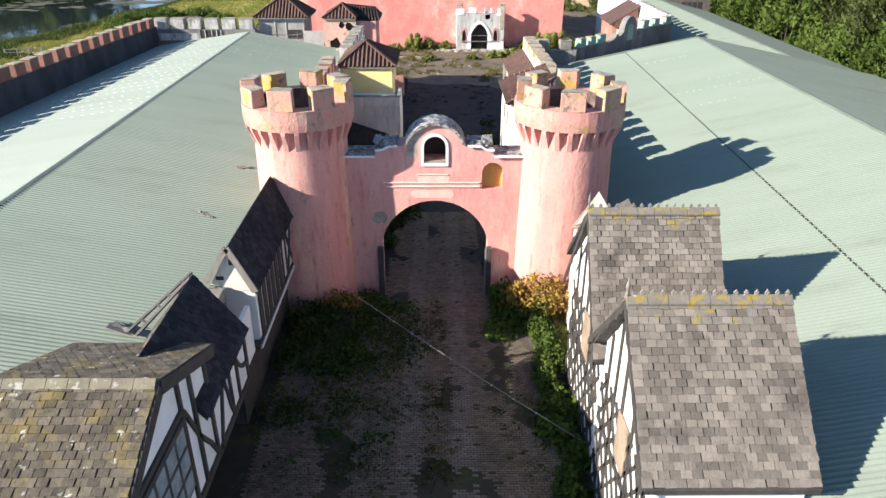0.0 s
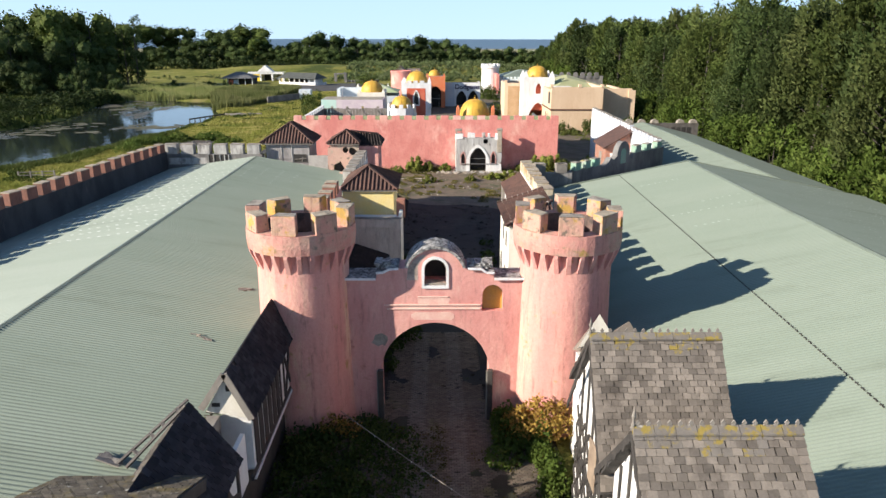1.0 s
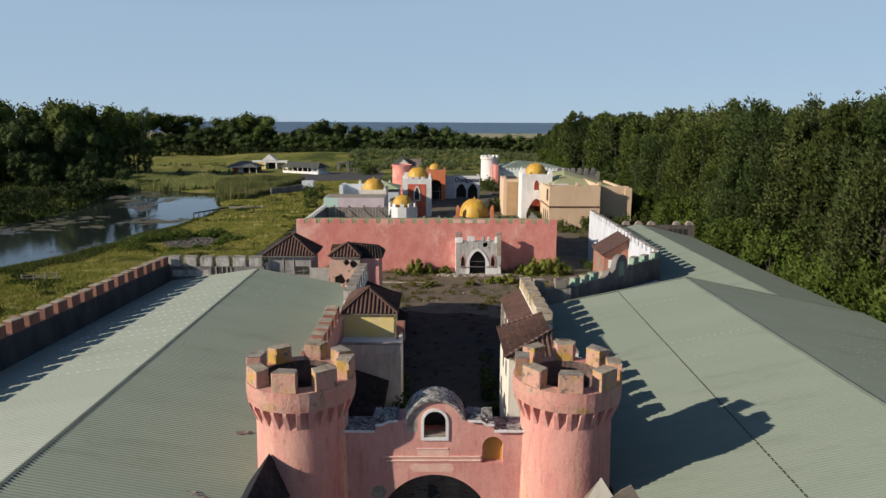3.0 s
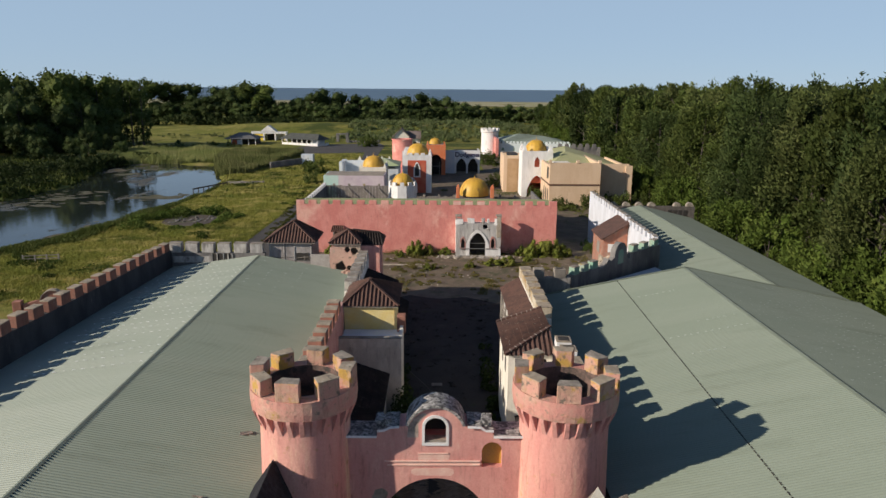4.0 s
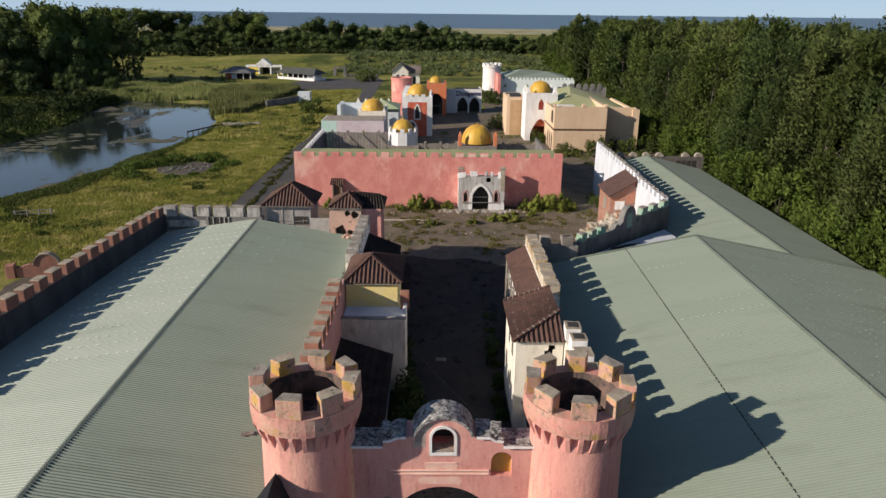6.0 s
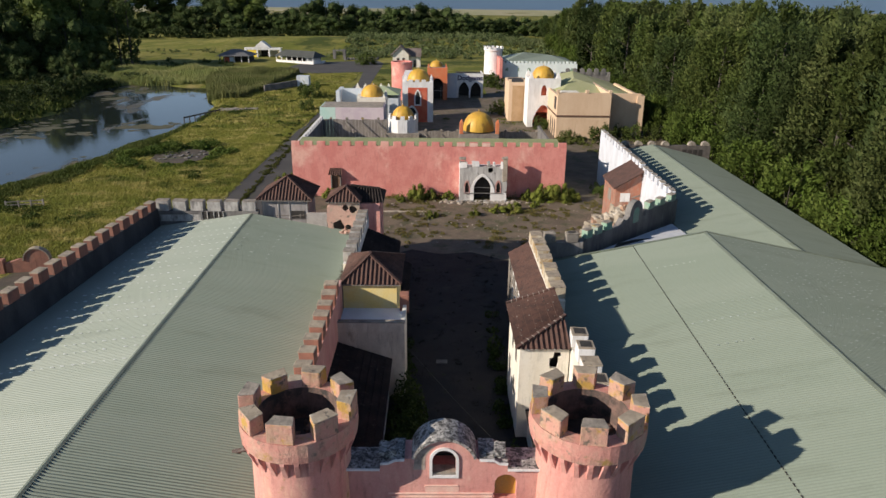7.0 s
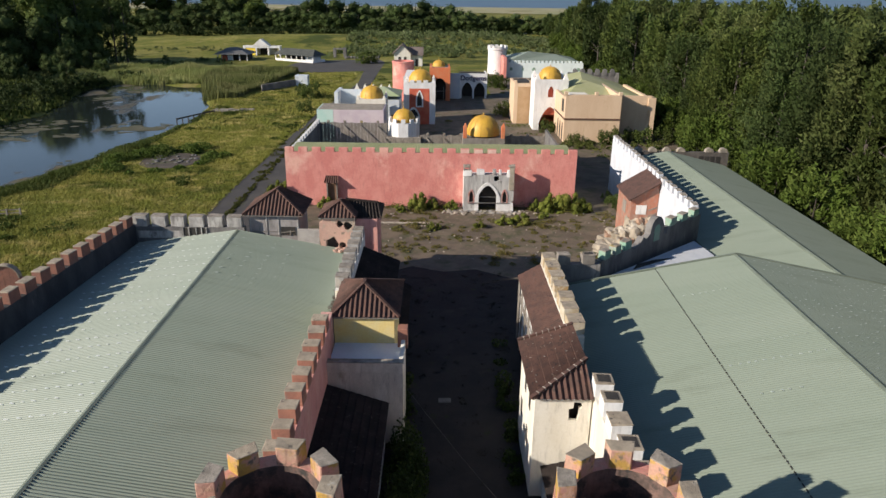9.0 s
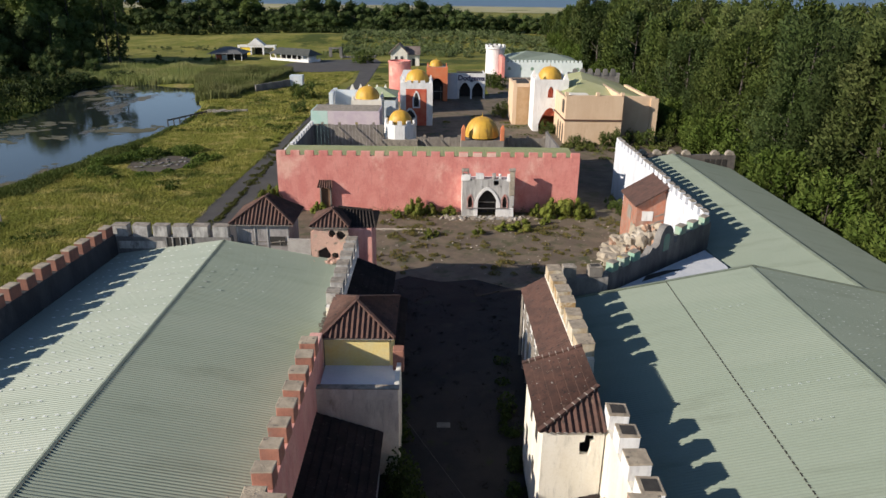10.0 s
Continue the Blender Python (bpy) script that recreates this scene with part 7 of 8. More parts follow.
PAVROOF = surface("grey_felt_roof", (.105, .108, .112), (.145, .145, .145), .4, 6, stain=(.07, .07, .07), stain_at=(.55, .7))
t = thing("dark_pavilion", (-66.5, 218, 0), "low grey-roofed pavilion with open front", "pavilion", "distant park buildings")
part("roof", Geo().add([(-72.4, 213.2, 2.1), (-61.2, 214.4, 2.1), (-60.6, 224, 2.1), (-72.0, 223, 2.1), (-68.0, 218, 4.1), (-65.6, 218.4, 4.1)], [(0, 1, 5, 4), (1, 2, 5), (2, 3, 4, 5), (3, 0, 4), (3, 2, 1, 0)]), PAVROOF, t, "grey hipped roof")
part("wall", Geo().box(-71, -62, 217.5, 222.5, 0, 2.08), DARKIN, t, "dark inside wall")
part("front_panel", Geo().box(-69.9, -68.4, 215.2, 215.5, 0, 1.6), REDPAINT, t, "red front panel")
part("front_panel", Geo().box(-68.2, -66.9, 215.2, 215.5, .3, 1.7), BLUEISH, t, "pale blue front panel")
for x in (-71.4, -70.1, -66.7, -64.4, -62.0):
    part("post", Geo().box(x, x + .22, 214.9, 215.12, 0, 2.1), WHITE, t)
t = thing("low_kiosk", (-47, 216, 0), "long low white kiosk with grey roof", "kiosk", "distant park buildings")
km = Matrix.Translation((-46.8, 214.6, 0)) @ Matrix.Rotation(math.radians(-30), 4, "Z")
kp = lambda x, y, z: tuple(km @ Vector((x, y, z)))
part("roof", Geo().add([kp(-8.4, -.6, 2.1), kp(8.4, -.6, 2.1), kp(8.4, 6.6, 2.1), kp(-8.4, 6.6, 2.1), kp(-6.4, 3, 3.9), kp(6.4, 3, 3.9)], [(0, 1, 5, 4), (1, 2, 5), (2, 3, 4, 5), (3, 0, 4), (3, 2, 1, 0)]), surface("grey_kiosk_roof", (.055, .060, .055), (.08, .085, .078), .5, 6), t, "pale grey hipped roof")
part("low_wall", Geo().box(-7.9, 7.9, 0, .25, 0, .85, m=km), WHITE, t, "white low wall")
part("low_wall", Geo().box(7.65, 7.9, .25, 6, 0, .85, m=km), WHITE, t, "white low wall")
for k in range(8):
    part("post", Geo().box(-7.9 + k * 2.22, -7.65 + k * 2.22, .0, .25, .85, 2.1, m=km), WHITE, t)
part("counter_block", Geo().box(3.5, 7.0, 1.5, 5, 0, 2.08, m=km), BLUEISH, t, "pale inner booth")
part("dark_inside", Geo().box(-7.6, 3.4, 4.6, 4.8, .1, 2.08, m=km), DARKIN, t)
t = thing("ruin_arch", (-33, 233, 0), "small grey stone arch and stubs", "ruin", "distant park buildings")
for x, z in ((-36.5, 3.0), (-33, 3.2)):
    part("pier", Geo().box(x, x + .9, 232, 233, 0, z, jit=.15), GREYWALL, t)
part("lintel", Geo().box(-36.5, -32.1, 232, 233, 2.6, 3.0), GREYWALL, t)
for k in range(12):
    solo("stone_block", worn(Geo().box(-.42, .42, -.4, .4, 0, .85, jit=.12), .1), GREYWALL, "grey boundary stone block", "stone", "boundary stones", m=pose(-31.6 + k * .98, 227 + k * .22, 0, 0, 0, 20 * k))
t = thing("chalet", (-10, 207, 0), "small cream chalet with brown gabled roof", "house", "distant park buildings")
part("wall", Geo().box(-13.9, -8.8, 205, 210, 0, 3.9), CREAM, t, "cream render")
part("gable", Geo().prism([(-13.9, 3.9), (-8.8, 3.9), (-11.35, 6.3)], 205, 205.3), CREAM, t, "cream gable")
BROWNROOF = surface("brown_chalet_roof", (.13, .10, .09), (.18, .145, .13), .6, 8)
for x, sg in ((-14.4, 1), (-8.3, -1)):
    part("roof_slope", Geo().prism([(x, 3.55), (-11.35, 6.45), (-11.35, 6.7), (x - sg * .1, 3.8)][::sg], 204.5, 210.4), BROWNROOF, t, "brown tiled slope")
part("wing", Geo().box(-8.8, -5.2, 206, 210, 0, 3.4), CREAM, t, "cream wing")
part("wing_roof", Geo().prism([(205.4, 3.3), (210.4, 3.3), (208, 5.7)][::-1], -9.6, -4.9, "x"), BROWNROOF, t, "brown wing roof")
for x in (-12.6, -10.9):
    part("window", Geo().box(x, x + .8, 204.94, 204.99, 1.4, 2.9), DARKIN, t, "dark window")
part("door", Geo().box(-7.4, -6.5, 205.94, 205.99, 0, 2.2), DARKIN, t)
# pond fences and jetty remains
t = thing("jetty_fence", (-46, 109, 0), "low dark timber fence at the pond", "fence", "pond fences")
for k in range(8):
    part("post", Geo().box(-46.6 + k * .55, -46.45 + k * .55, 107.0 + k * 1.35, 107.15 + k * 1.35, -.6, .75), TIMBER, t)
part("rail", Geo().beam((-46.5, 107, .6), (-42.6, 116.5, .6), .25, .08, (1, 0, 0)), TIMBER, t)
t = thing("stone_slabs", (-40, 119, 0), "broken pale slabs at the pond edge", "rubble", "pond fences")
for k in range(9):
    part("slab", worn(Geo().box(-.9, .9, -.7, .7, 0, .35, jit=.12, m=pose(-43 + k * .75, 118.5 + random.uniform(-1, 1.5), 0, random.uniform(-8, 8), 0, random.uniform(0, 90))), .04), CAP, t)
t = thing("pump_house", (-33.5, 157, 0), "small blue-grey hut with retaining wall", "hut")
part("wall", Geo().box(-35, -32, 156, 158.5, 0, 2.6), BLUEISH, t)
part("retaining_wall", Geo().beam((-41, 147, .7), (-35, 156, .9), .4, 1.6, (0, 0, 1)), GREYWALL, t)
t = thing("bench_fence", (-44, 44, 0), "low grey timber rail by the pond", "fence", "pond fences")
for k in range(4):
    part("post", Geo().box(-47.4 + k * 1.2, -47.25 + k * 1.2, 52 + k * .3, 52.15 + k * .3, 0, .9), OLDWOOD, t)
for z in (.45, .8):
    part("rail", Geo().beam((-47.4, 52, z), (-43.7, 52.95, z), .1, .05, (0, 1, 0)), OLDWOOD, t)

# ---- trees and plants ----
def leaf_quad(rng, c, size, lean=None):
    a, b = rng.uniform(0, 6.283), rng.gauss(0, .6)
    n = Vector((math.cos(a) * math.cos(b), math.sin(a) * math.cos(b), math.sin(b) + .35)).normalized()
    u = n.orthogonal().normalized()
    u.rotate(Matrix.Rotation(rng.uniform(0, 6.283), 3, n))
    w = n.cross(u)
    s = size * rng.uniform(.6, 1.35)
    k = s * rng.uniform(.6, .95)
    return [c - u * s * .5, c + w * k * .5 - u * s * .05, c + u * s * .5, c - w * k * .5 + u * s * .05]


def crown_mesh(rng, height, base, radius, leaves, size, narrow=1.0, clumps=40, tall=1.45):
    """Many small leaves gathered in clumps on an uneven crown."""
    g_ = Geo()
    centres = []
    for i in range(clumps):
        u = rng.random()
        z = base + (height - base) * (.05 + .9 * u)
        k = (z - base) / (height - base)
        prof = max(.12, 1 - abs((k - .46) / .60) ** 2.4) ** .6
        a = rng.uniform(0, 6.283)
        r = radius * prof * math.sqrt(rng.uniform(.25, 1)) * rng.uniform(.8, 1.15)
        centres.append((Vector((r * math.cos(a), r * math.sin(a), z)), radius * rng.uniform(.24, .40) * narrow))
    for c, cr in centres if tall < 1.4 else ():      # the shaded heart of each clump
        bm = bmesh.new()
        bmesh.ops.create_icosphere(bm, subdivisions=1, radius=cr * .74)
        for v in bm.verts:
            v.co *= rng.uniform(.8, 1.12)
            v.co.z *= tall
        g_.add([c + v.co for v in bm.verts], [tuple(v.index for v in f.verts) for f in bm.faces])
        bm.free()
    for i in range(leaves):
        c, cr = centres[rng.randrange(clumps)]
        d = Vector((rng.gauss(0, 1), rng.gauss(0, 1), rng.gauss(0, 1))).normalized() * cr * rng.uniform(.45, 1.08)
        d.z *= tall
        n = len(g_.v)
        g_.v += [tuple(p) for p in leaf_quad(rng, c + d, size)]
        g_.f.append((n, n + 1, n + 2, n + 3))
    return g_, centres


def brush_crown(rng, height, base, radius, leaves, size, clumps=60):
    """Upright feathery crown: narrow sprays that fan up and outward in tall lobes."""
    g_ = Geo()
    lobes = []
    for i in range(clumps):
        k = .04 + .93 * rng.random()
        z = base + (height - base) * k
        prof = max(.14, 1 - abs((k - .40) / .64) ** 2.8) ** .6
        a = rng.uniform(0, 6.283)
        r = radius * prof * math.sqrt(rng.uniform(.35, 1)) * rng.uniform(.8, 1.18)
        lobes.append((Vector((r * math.cos(a), r * math.sin(a), z)), radius * rng.uniform(.15, .26), rng.uniform(1.3, 2.2)))
    for i in range(leaves):
        c, cr, tall = lobes[rng.randrange(clumps)]
        d = Vector((rng.gauss(0, 1), rng.gauss(0, 1), rng.gauss(0, 1))).normalized() * cr * rng.uniform(.5, 1.1)
        d.z *= tall
        p = c + d
        way = Vector((p.x, p.y, 0)).normalized() * .55 + Vector((rng.gauss(0, .45), rng.gauss(0, .45), rng.uniform(.1, 1.2)))
        way.normalize()
        side = way.cross(Vector((rng.gauss(0, 1), rng.gauss(0, 1), rng.gauss(0, 1)))).normalized()
        s = size * rng.uniform(.6, 1.4)
        n = len(g_.v)
        g_.v += [tuple(p - side * s * .27), tuple(p + side * s * .27), tuple(p + way * s)]
        g_.f.append((n, n + 1, n + 2))
    return g_, [(c, r) for c, r, _ in lobes]


def tree_proto(rng, name, height, base, radius, leaves, size, leaf, label, narrow=1.0, clumps=40, group="woodland trees", brush=False, tall=1.45):
    t = thing(name, (0, 0, 0), label, "tree", group)
    tr = Geo()
    r0 = height * .016
    pts = [(0, 0, 0), (rng.uniform(-.2, .2), rng.uniform(-.2, .2), height * .35), (rng.uniform(-.4, .4), rng.uniform(-.4, .4), height * .85)]
    tr.lathe([(r0, 0), (r0 * .75, height * .35), (r0 * .2, height * .9)], 7)
    cr, centres = brush_crown(rng, height, base, radius, leaves, size, clumps) if brush else crown_mesh(rng, height, base, radius, leaves, size, narrow, clumps, tall)
    for c, _ in centres[:10]:
        tr.beam((0, 0, max(1, c.z - 2.5)), tuple(c * .8 + Vector((0, 0, c.z * .14))), r0 * .3, r0 * .3, (1, 0, .1))
    part("trunk", tr, BARK, t)
    part("crown", cr, leaf, t)
    return t


rng = random.Random(11)
near_t = [
    tree_proto(rng, "tree", 19.5, .2, 5.2, 12500, .50, LEAF_WOOD, "tall feathery green woodland tree", clumps=120, brush=True),
    tree_proto(rng, "tree", 18.0, .2, 5.0, 12000, .48, LEAF_DARK, "tall dark green woodland tree", clumps=105, brush=True),
    tree_proto(rng, "tree", 17.5, .2, 5.0, 12000, .46, LEAF_PALE, "pale green poplar in the wood", clumps=110, brush=True),
]
far_t = [
    tree_proto(rng, "tree", 20.0, .8, 5.6, 5200, .82, LEAF_WOOD, "tall green tree deeper in the wood", clumps=54, brush=True),
    tree_proto(rng, "tree", 19.0, .5, 5.2, 5000, .82, LEAF_DARK, "dark green tree deeper in the wood", clumps=50, brush=True),
    tree_proto(rng, "tree", 21.0, 1.0, 4.8, 5000, .82, LEAF_PALE, "upright pale green tree deeper in the wood", clumps=50, brush=True),
]
low = tree_proto(rng, "shrub", 5.0, .0, 2.6, 3200, .40, LEAF_SHRUB, "dense green shrub at the wood's edge", clumps=44, group="woodland shrubs", brush=True)
spots = []
tries = 0
while len(spots) < 195 and tries < 9000:
    tries += 1
    y = -20 + 390 * rng.random() ** 1.25
    edge = 41.5 if y < 110 else 41.5 + (y - 110) * .06
    x = edge + 46 * rng.random() ** 1.6
    gap = 4.0 if y < 120 else 5.4
    if all((x - a) ** 2 + (y - b) ** 2 > gap * gap for a, b in spots):
        spots.append((x, y))
used = set()
for x, y in spots:
    close = y < 115 and x < 56
    bank = near_t if close else far_t
    k = rng.choices(range(3), (4, 3.5, 3.5 if y < 70 else 1.0) if close else (4, 4, 3))[0]
    s = rng.uniform(.95, 1.08) * (1 - .42 * smooth(215, 350, y)) * (.93 if not close else 1.05 if y < 50 else 1.08)
    if x < 43.2:      # lower growth at the edge
        s *= rng.uniform(.5, .85)
    mm = pose(x, y, 0, rng.uniform(-3, 3), rng.uniform(-3, 3), rng.uniform(0, 360)) @ Matrix.Diagonal((s, s, s, 1))
    if (close, k) in used:
        copy_thing(bank[k], mm).matrix_basis = mm
    else:
        used.add((close, k))
        bank[k].matrix_basis = mm
first = True
for i in range(60):
    y = 28 + i * 4.6
    edge = 38.6 if y < 110 else 38.6 + (y - 110) * .06
    if 176 < y < 202:
        edge += 6
    mm = pose(edge + rng.uniform(-.8, 1.6), y + rng.uniform(-1.5, 1.5), -.2, 0, 0, rng.uniform(0, 360)) @ Matrix.Diagonal([rng.uniform(.7, 1.3)] * 3 + [1])
    if first:
        low.matrix_basis, first = mm, False
    else:
        copy_thing(low, mm).matrix_basis = mm

# broad trees round the pond and along the shore
bro = [
    tree_proto(rng, "broad_tree", 18.0, .4, 6.6, 3300, .72, LEAF_DARK, "broad dark green tree beyond the pond", narrow=1.35, clumps=22, group="pond trees", tall=1.1),
    tree_proto(rng, "broad_tree", 22.0, .8, 5.9, 3300, .72, LEAF_WOOD, "tall green tree beyond the pond", narrow=1.35, clumps=26, group="pond trees", tall=1.2),
    tree_proto(rng, "poplar", 23.0, 1.0, 2.9, 2600, .6, LEAF_DARK, "narrow upright poplar beyond the pond", clumps=45, group="pond trees"),
]
placed = set()


def put_tree(protos_, k, x, y, s, key, wide=1.0):
    mm = pose(x, y, ground_z(x, y) - .1, rng.uniform(-2, 2), rng.uniform(-2, 2), rng.uniform(0, 360)) @ Matrix.Diagonal((s * wide, s * wide, s, 1))
    if (key, k) in placed:
        copy_thing(protos_[k], mm).matrix_basis = mm
    else:
        placed.add((key, k))
        protos_[k].matrix_basis = mm


for x, y, k, s in ((-118, 196, 1, 1.12), (-127, 190, 0, 1.15), (-109, 205, 1, 1.08), (-133, 200, 1, 1.05), (-120, 178, 0, .95), (-140, 185, 0, 1.2), (-104, 196, 0, .8), (-112, 183, 0, .75), (-130, 168, 0, .85), (-100, 176, 0, .42),
                   (-96, 205, 2, .98), (-99, 204, 2, .8), (-152, 205, 1, 1.1), (-146, 170, 0, .9), (-160, 190, 0, 1.2), (-113, 192, 1, 1.1), (-123, 200, 0, 1.2), (-138, 195, 1, 1.15), (-128, 182, 0, 1.05), (-150, 190, 1, 1.1), (-107, 188, 0, .9), (-145, 200, 0, 1.2), (-116, 205, 0, 1.1), (-94, 178, 0, .35), (-88, 170, 0, .28), (-98, 165, 0, .36), (-92, 160, 0, .3), (-104, 158, 0, .4), (-112, 165, 0, .55), (-120, 155, 0, .6)):
    put_tree(bro, k, x, y, s, "b")
# the shore's tree belt: one crown after another with dips between them (x, height)
SHORE = [(-197, 21), (-188, 23), (-178, 24), (-167, 23.5), (-156, 22.5), (-146, 22), (-135, 15.5), (-124, 20.5), (-114, 23.5), (-104, 22), (-92, 13), (-84, 12.5), (-72, 16.5), (-62, 19.5), (-52, 16), (-43, 15), (-32, 13), (-22, 15.5), (-13, 17.5), (-4, 13), (5, 15.5), (13, 12), (22, 10.5), (32, 9.8), (41, 9)]
for x, h in SHORE:
    k = 1 if h > 21 and rng.random() < .5 else 0
    put_tree(bro, k, x + rng.uniform(-1, 1), 385 + rng.uniform(-8, 8), h / (18.6, 22.6)[k], "b", rng.uniform(1.25, 1.6))
for x in range(-205, 60, 9):      # lower growth that closes the belt
    put_tree(bro, 0, x + rng.uniform(-3, 3), 372 + rng.uniform(-8, 8), rng.uniform(.46, .62), "b", 1.6)
# scrub: hedges, bushes on the bank, far scrub belt
scrub = [tree_proto(rng, "bush", 3.2, -.2, 2.4, 1100, .36, LEAF_WOOD, "rounded green bush in rough ground", clumps=18, group="scrub bushes")]


def scrub_mass(name, spots_, leaf, label, leaves=150, size=.75):
    """A belt of far scrub as one mesh; spots are (x, y, scale)."""
    g_ = Geo()
    for x, y, s in spots_:
        lumps = [(Vector((rng.uniform(-1.3, 1.3), rng.uniform(-1.3, 1.3), rng.uniform(.3, 1.9))) * s, rng.uniform(.6, 1.1) * s) for _ in range(6)]
        z = ground_z(x, y) - .2
        for _ in range(leaves):
            c, r = lumps[rng.randrange(6)]
            d = Vector((rng.gauss(0, 1), rng.gauss(0, 1), rng.gauss(0, 1))).normalized() * r * rng.uniform(.5, 1.05)
            g_.add(leaf_quad(rng, Vector((x, y, z)) + c + d, size * min(1.2, max(.5, s))), [(0, 1, 2, 3)])
    return solo(name, g_, leaf, label, "scrub", kind="stuff")


scrub_mass("bank_scrub", [(rng.uniform(-38, 48), rng.uniform(234, 332), rng.uniform(.55, 1.15)) for _ in range(820)], LEAF_SCRUB, "grey-green scrub covering the far bank", 64, .62)
scrub_mass("far_hedge", [(-240 + i * 2.6, 333 + rng.uniform(-4, 10), rng.uniform(1.6, 2.3)) for i in range(108)], LEAF_DARK, "dark hedge belt behind the bank", 190, .8)
ps = []
while len(ps) < 230:
    k = rng.random()
    x, y = (-79 - 6 * rng.random() - (1 - k) * 50 * rng.random(), 92 + k * 66)
    if pond_depth(x, y) < -.5:
        ps.append((x, y, rng.uniform(.5, 1.25)))
while len(ps) < 520:
    x, y = rng.uniform(-150, -76), rng.uniform(58, 172)
    if -26 < pond_depth(x, y) < -.8:
        ps.append((x, y, rng.uniform(.4, 1.0)))
scrub_mass("pond_scrub", ps, LEAF_BANK, "dark scrub on the pond's far bank", 120, .55)
scrub_mass("rough_scrub", [(x, rng.uniform(236, 262), rng.uniform(.25, .6)) for x in [rng.uniform(-110, -70) for _ in range(40)] + [rng.uniform(-38, -20) for _ in range(16)]], LEAF_SCRUB, "low rough scrub before the bank", 90, .5)
scrub_mass("rough_scrub", [(rng.uniform(-120, -62), rng.uniform(186, 216), rng.uniform(.3, .9)) for _ in range(70)], LEAF_DARK, "dark rough scrub behind the reeds", 90, .55)
LEAF_SUN = leaf_material("yellow_green_leaf", (0.085, 0.105, 0.020), (0.21, 0.215, 0.050), scale=.9)
hall_bush = [tree_proto(rng, "bush", 3.0, -.2, 2.3, 2400, .17, LEAF_SUN, "yellow-green bush against the hall's foot", clumps=26, group="hall bushes", tall=1.2)]
for x, y, s, wide in ((14.4, 56.9, .66, 1), (12.5, 56.9, .6, 1.1), (10.9, 57.2, .4, 1), (16.0, 57.0, .42, 1), (-2.2, 57.1, .56, .8), (-.7, 57.3, .36, 1), (1.4, 57.3, .30, 1.2), (-4.2, 56.2, .28, 1), (11.2, 54.3, .24, 1), (-18.0, 57.6, .8, .8), (-18.1, 60, .7, .8), (-12.6, 57.4, .38, 1), (6.8, 52.2, .26, 1.6), (8.6, 52.6, .3, 1.7), (4.2, 51.0, .22, 1.3), (-.5, 50.4, .24, 1.3)):
    put_tree(hall_bush, 0, x, y, s, "h", wide)
for x, y, s in ((-28, 138, 1.0), (-30, 141, .8), (-26, 120, .7), (21.5, 92, .55), (27, 92.5, .75), (28.2, 92.8, .6), (31, 95, .6), (33, 94, .7), (36, 94, .7), (19.6, 60, .4), (20.2, 58, .4), (18.5, 102, .6), (20.5, 102.5, .5), (12.6, 118, .8), (13.6, 160, 1.0), (15, 158, .9), (24, 97, .4),
                (-24, 212, 1.0), (-22, 214, 1.1)):
    put_tree(scrub, 0, x, y, s, "s")


def plant_patch(name, spots_, leaf, label, category, blades, size, up=.9, kind="stuff"):
    """Loose leaves or blades in one mesh; spots are (x, y, z, radius, height, count)."""
    g_ = Geo()
    for x, y, z, r, h, n in spots_:
        for _ in range(n):
            a, q = rng.uniform(0, 6.283), r * math.sqrt(rng.random())
            c = Vector((x + q * math.cos(a), y + q * math.sin(a), z + h * rng.random() * (1 - .6 * q / r)))
            g_.add(leaf_quad(rng, c, size), [(0, 1, 2, 3)])
    return solo(name, g_, leaf, label, category, kind=kind)


# brambles at the foot of the gate and houses
br = [(-3.7, -1.9, 0, 1.0, 1.3, 560), (-2.6, -1.3, 0, .9, 1.0, 420), (-4.6, -3.4, 0, .9, 1.1, 420)]
for i in range(300):
    x, y = -5.3 + 4.9 * rng.random() ** 1.25, -16 + 14.8 * rng.random() ** .75
    k = noise.noise((x * .8, y * .55, 7))
    if k < -.02 - .3 * smooth(-10, -3, y):
        continue
    tall = (.10 + .95 * smooth(-12, -2, y)) * (.3 + .7 * smooth(-.6, -3.2, x)) * rng.uniform(.25, 1.3)
    r = rng.uniform(.25, .95)
    br.append((x, y, 0, r, tall, int((50 + 130 * tall) * r)))
plant_patch("brambles", br, LEAF_BUSH, "dark green brambles at the gate's foot", "brambles", 0, .13)
sb = [(3.5, -1.9, 0, 1.0, 1.3, 1500), (3.2, -.9, 0, .7, 1.4, 700), (2.9, -3.2, 0, .8, .5, 500)]
for k in range(34):
    y = -2.4 - k * .3
    sb.append((4.45 + rng.uniform(-.35, .25), y, 0, rng.uniform(.3, .65), rng.uniform(.9, 2.1) * (1 - .55 * smooth(5, 11, -y)), rng.randint(160, 330)))
plant_patch("brambles", sb, LEAF_SHRUB, "bright green brambles beside the timber house", "brambles", 0, .15)
plant_patch("creeper", [(4.3, -2.0, .6, 1.1, 1.7, 900), (5.0, -2.3, .8, .8, 1.6, 600), (3.6, -1.5, .2, .8, 1.2, 400)], LEAF_RUST, "rusty orange creeper against the tower", "creeper", 0, .14)
plant_patch("creeper", [(-3.2, -1.7, .3, .5, .9, 160), (-3.9, -1.9, .5, .5, 1.0, 160)], LEAF_RUST, "rusty dying shoots among the brambles", "creeper", 0, .13)
lt = []
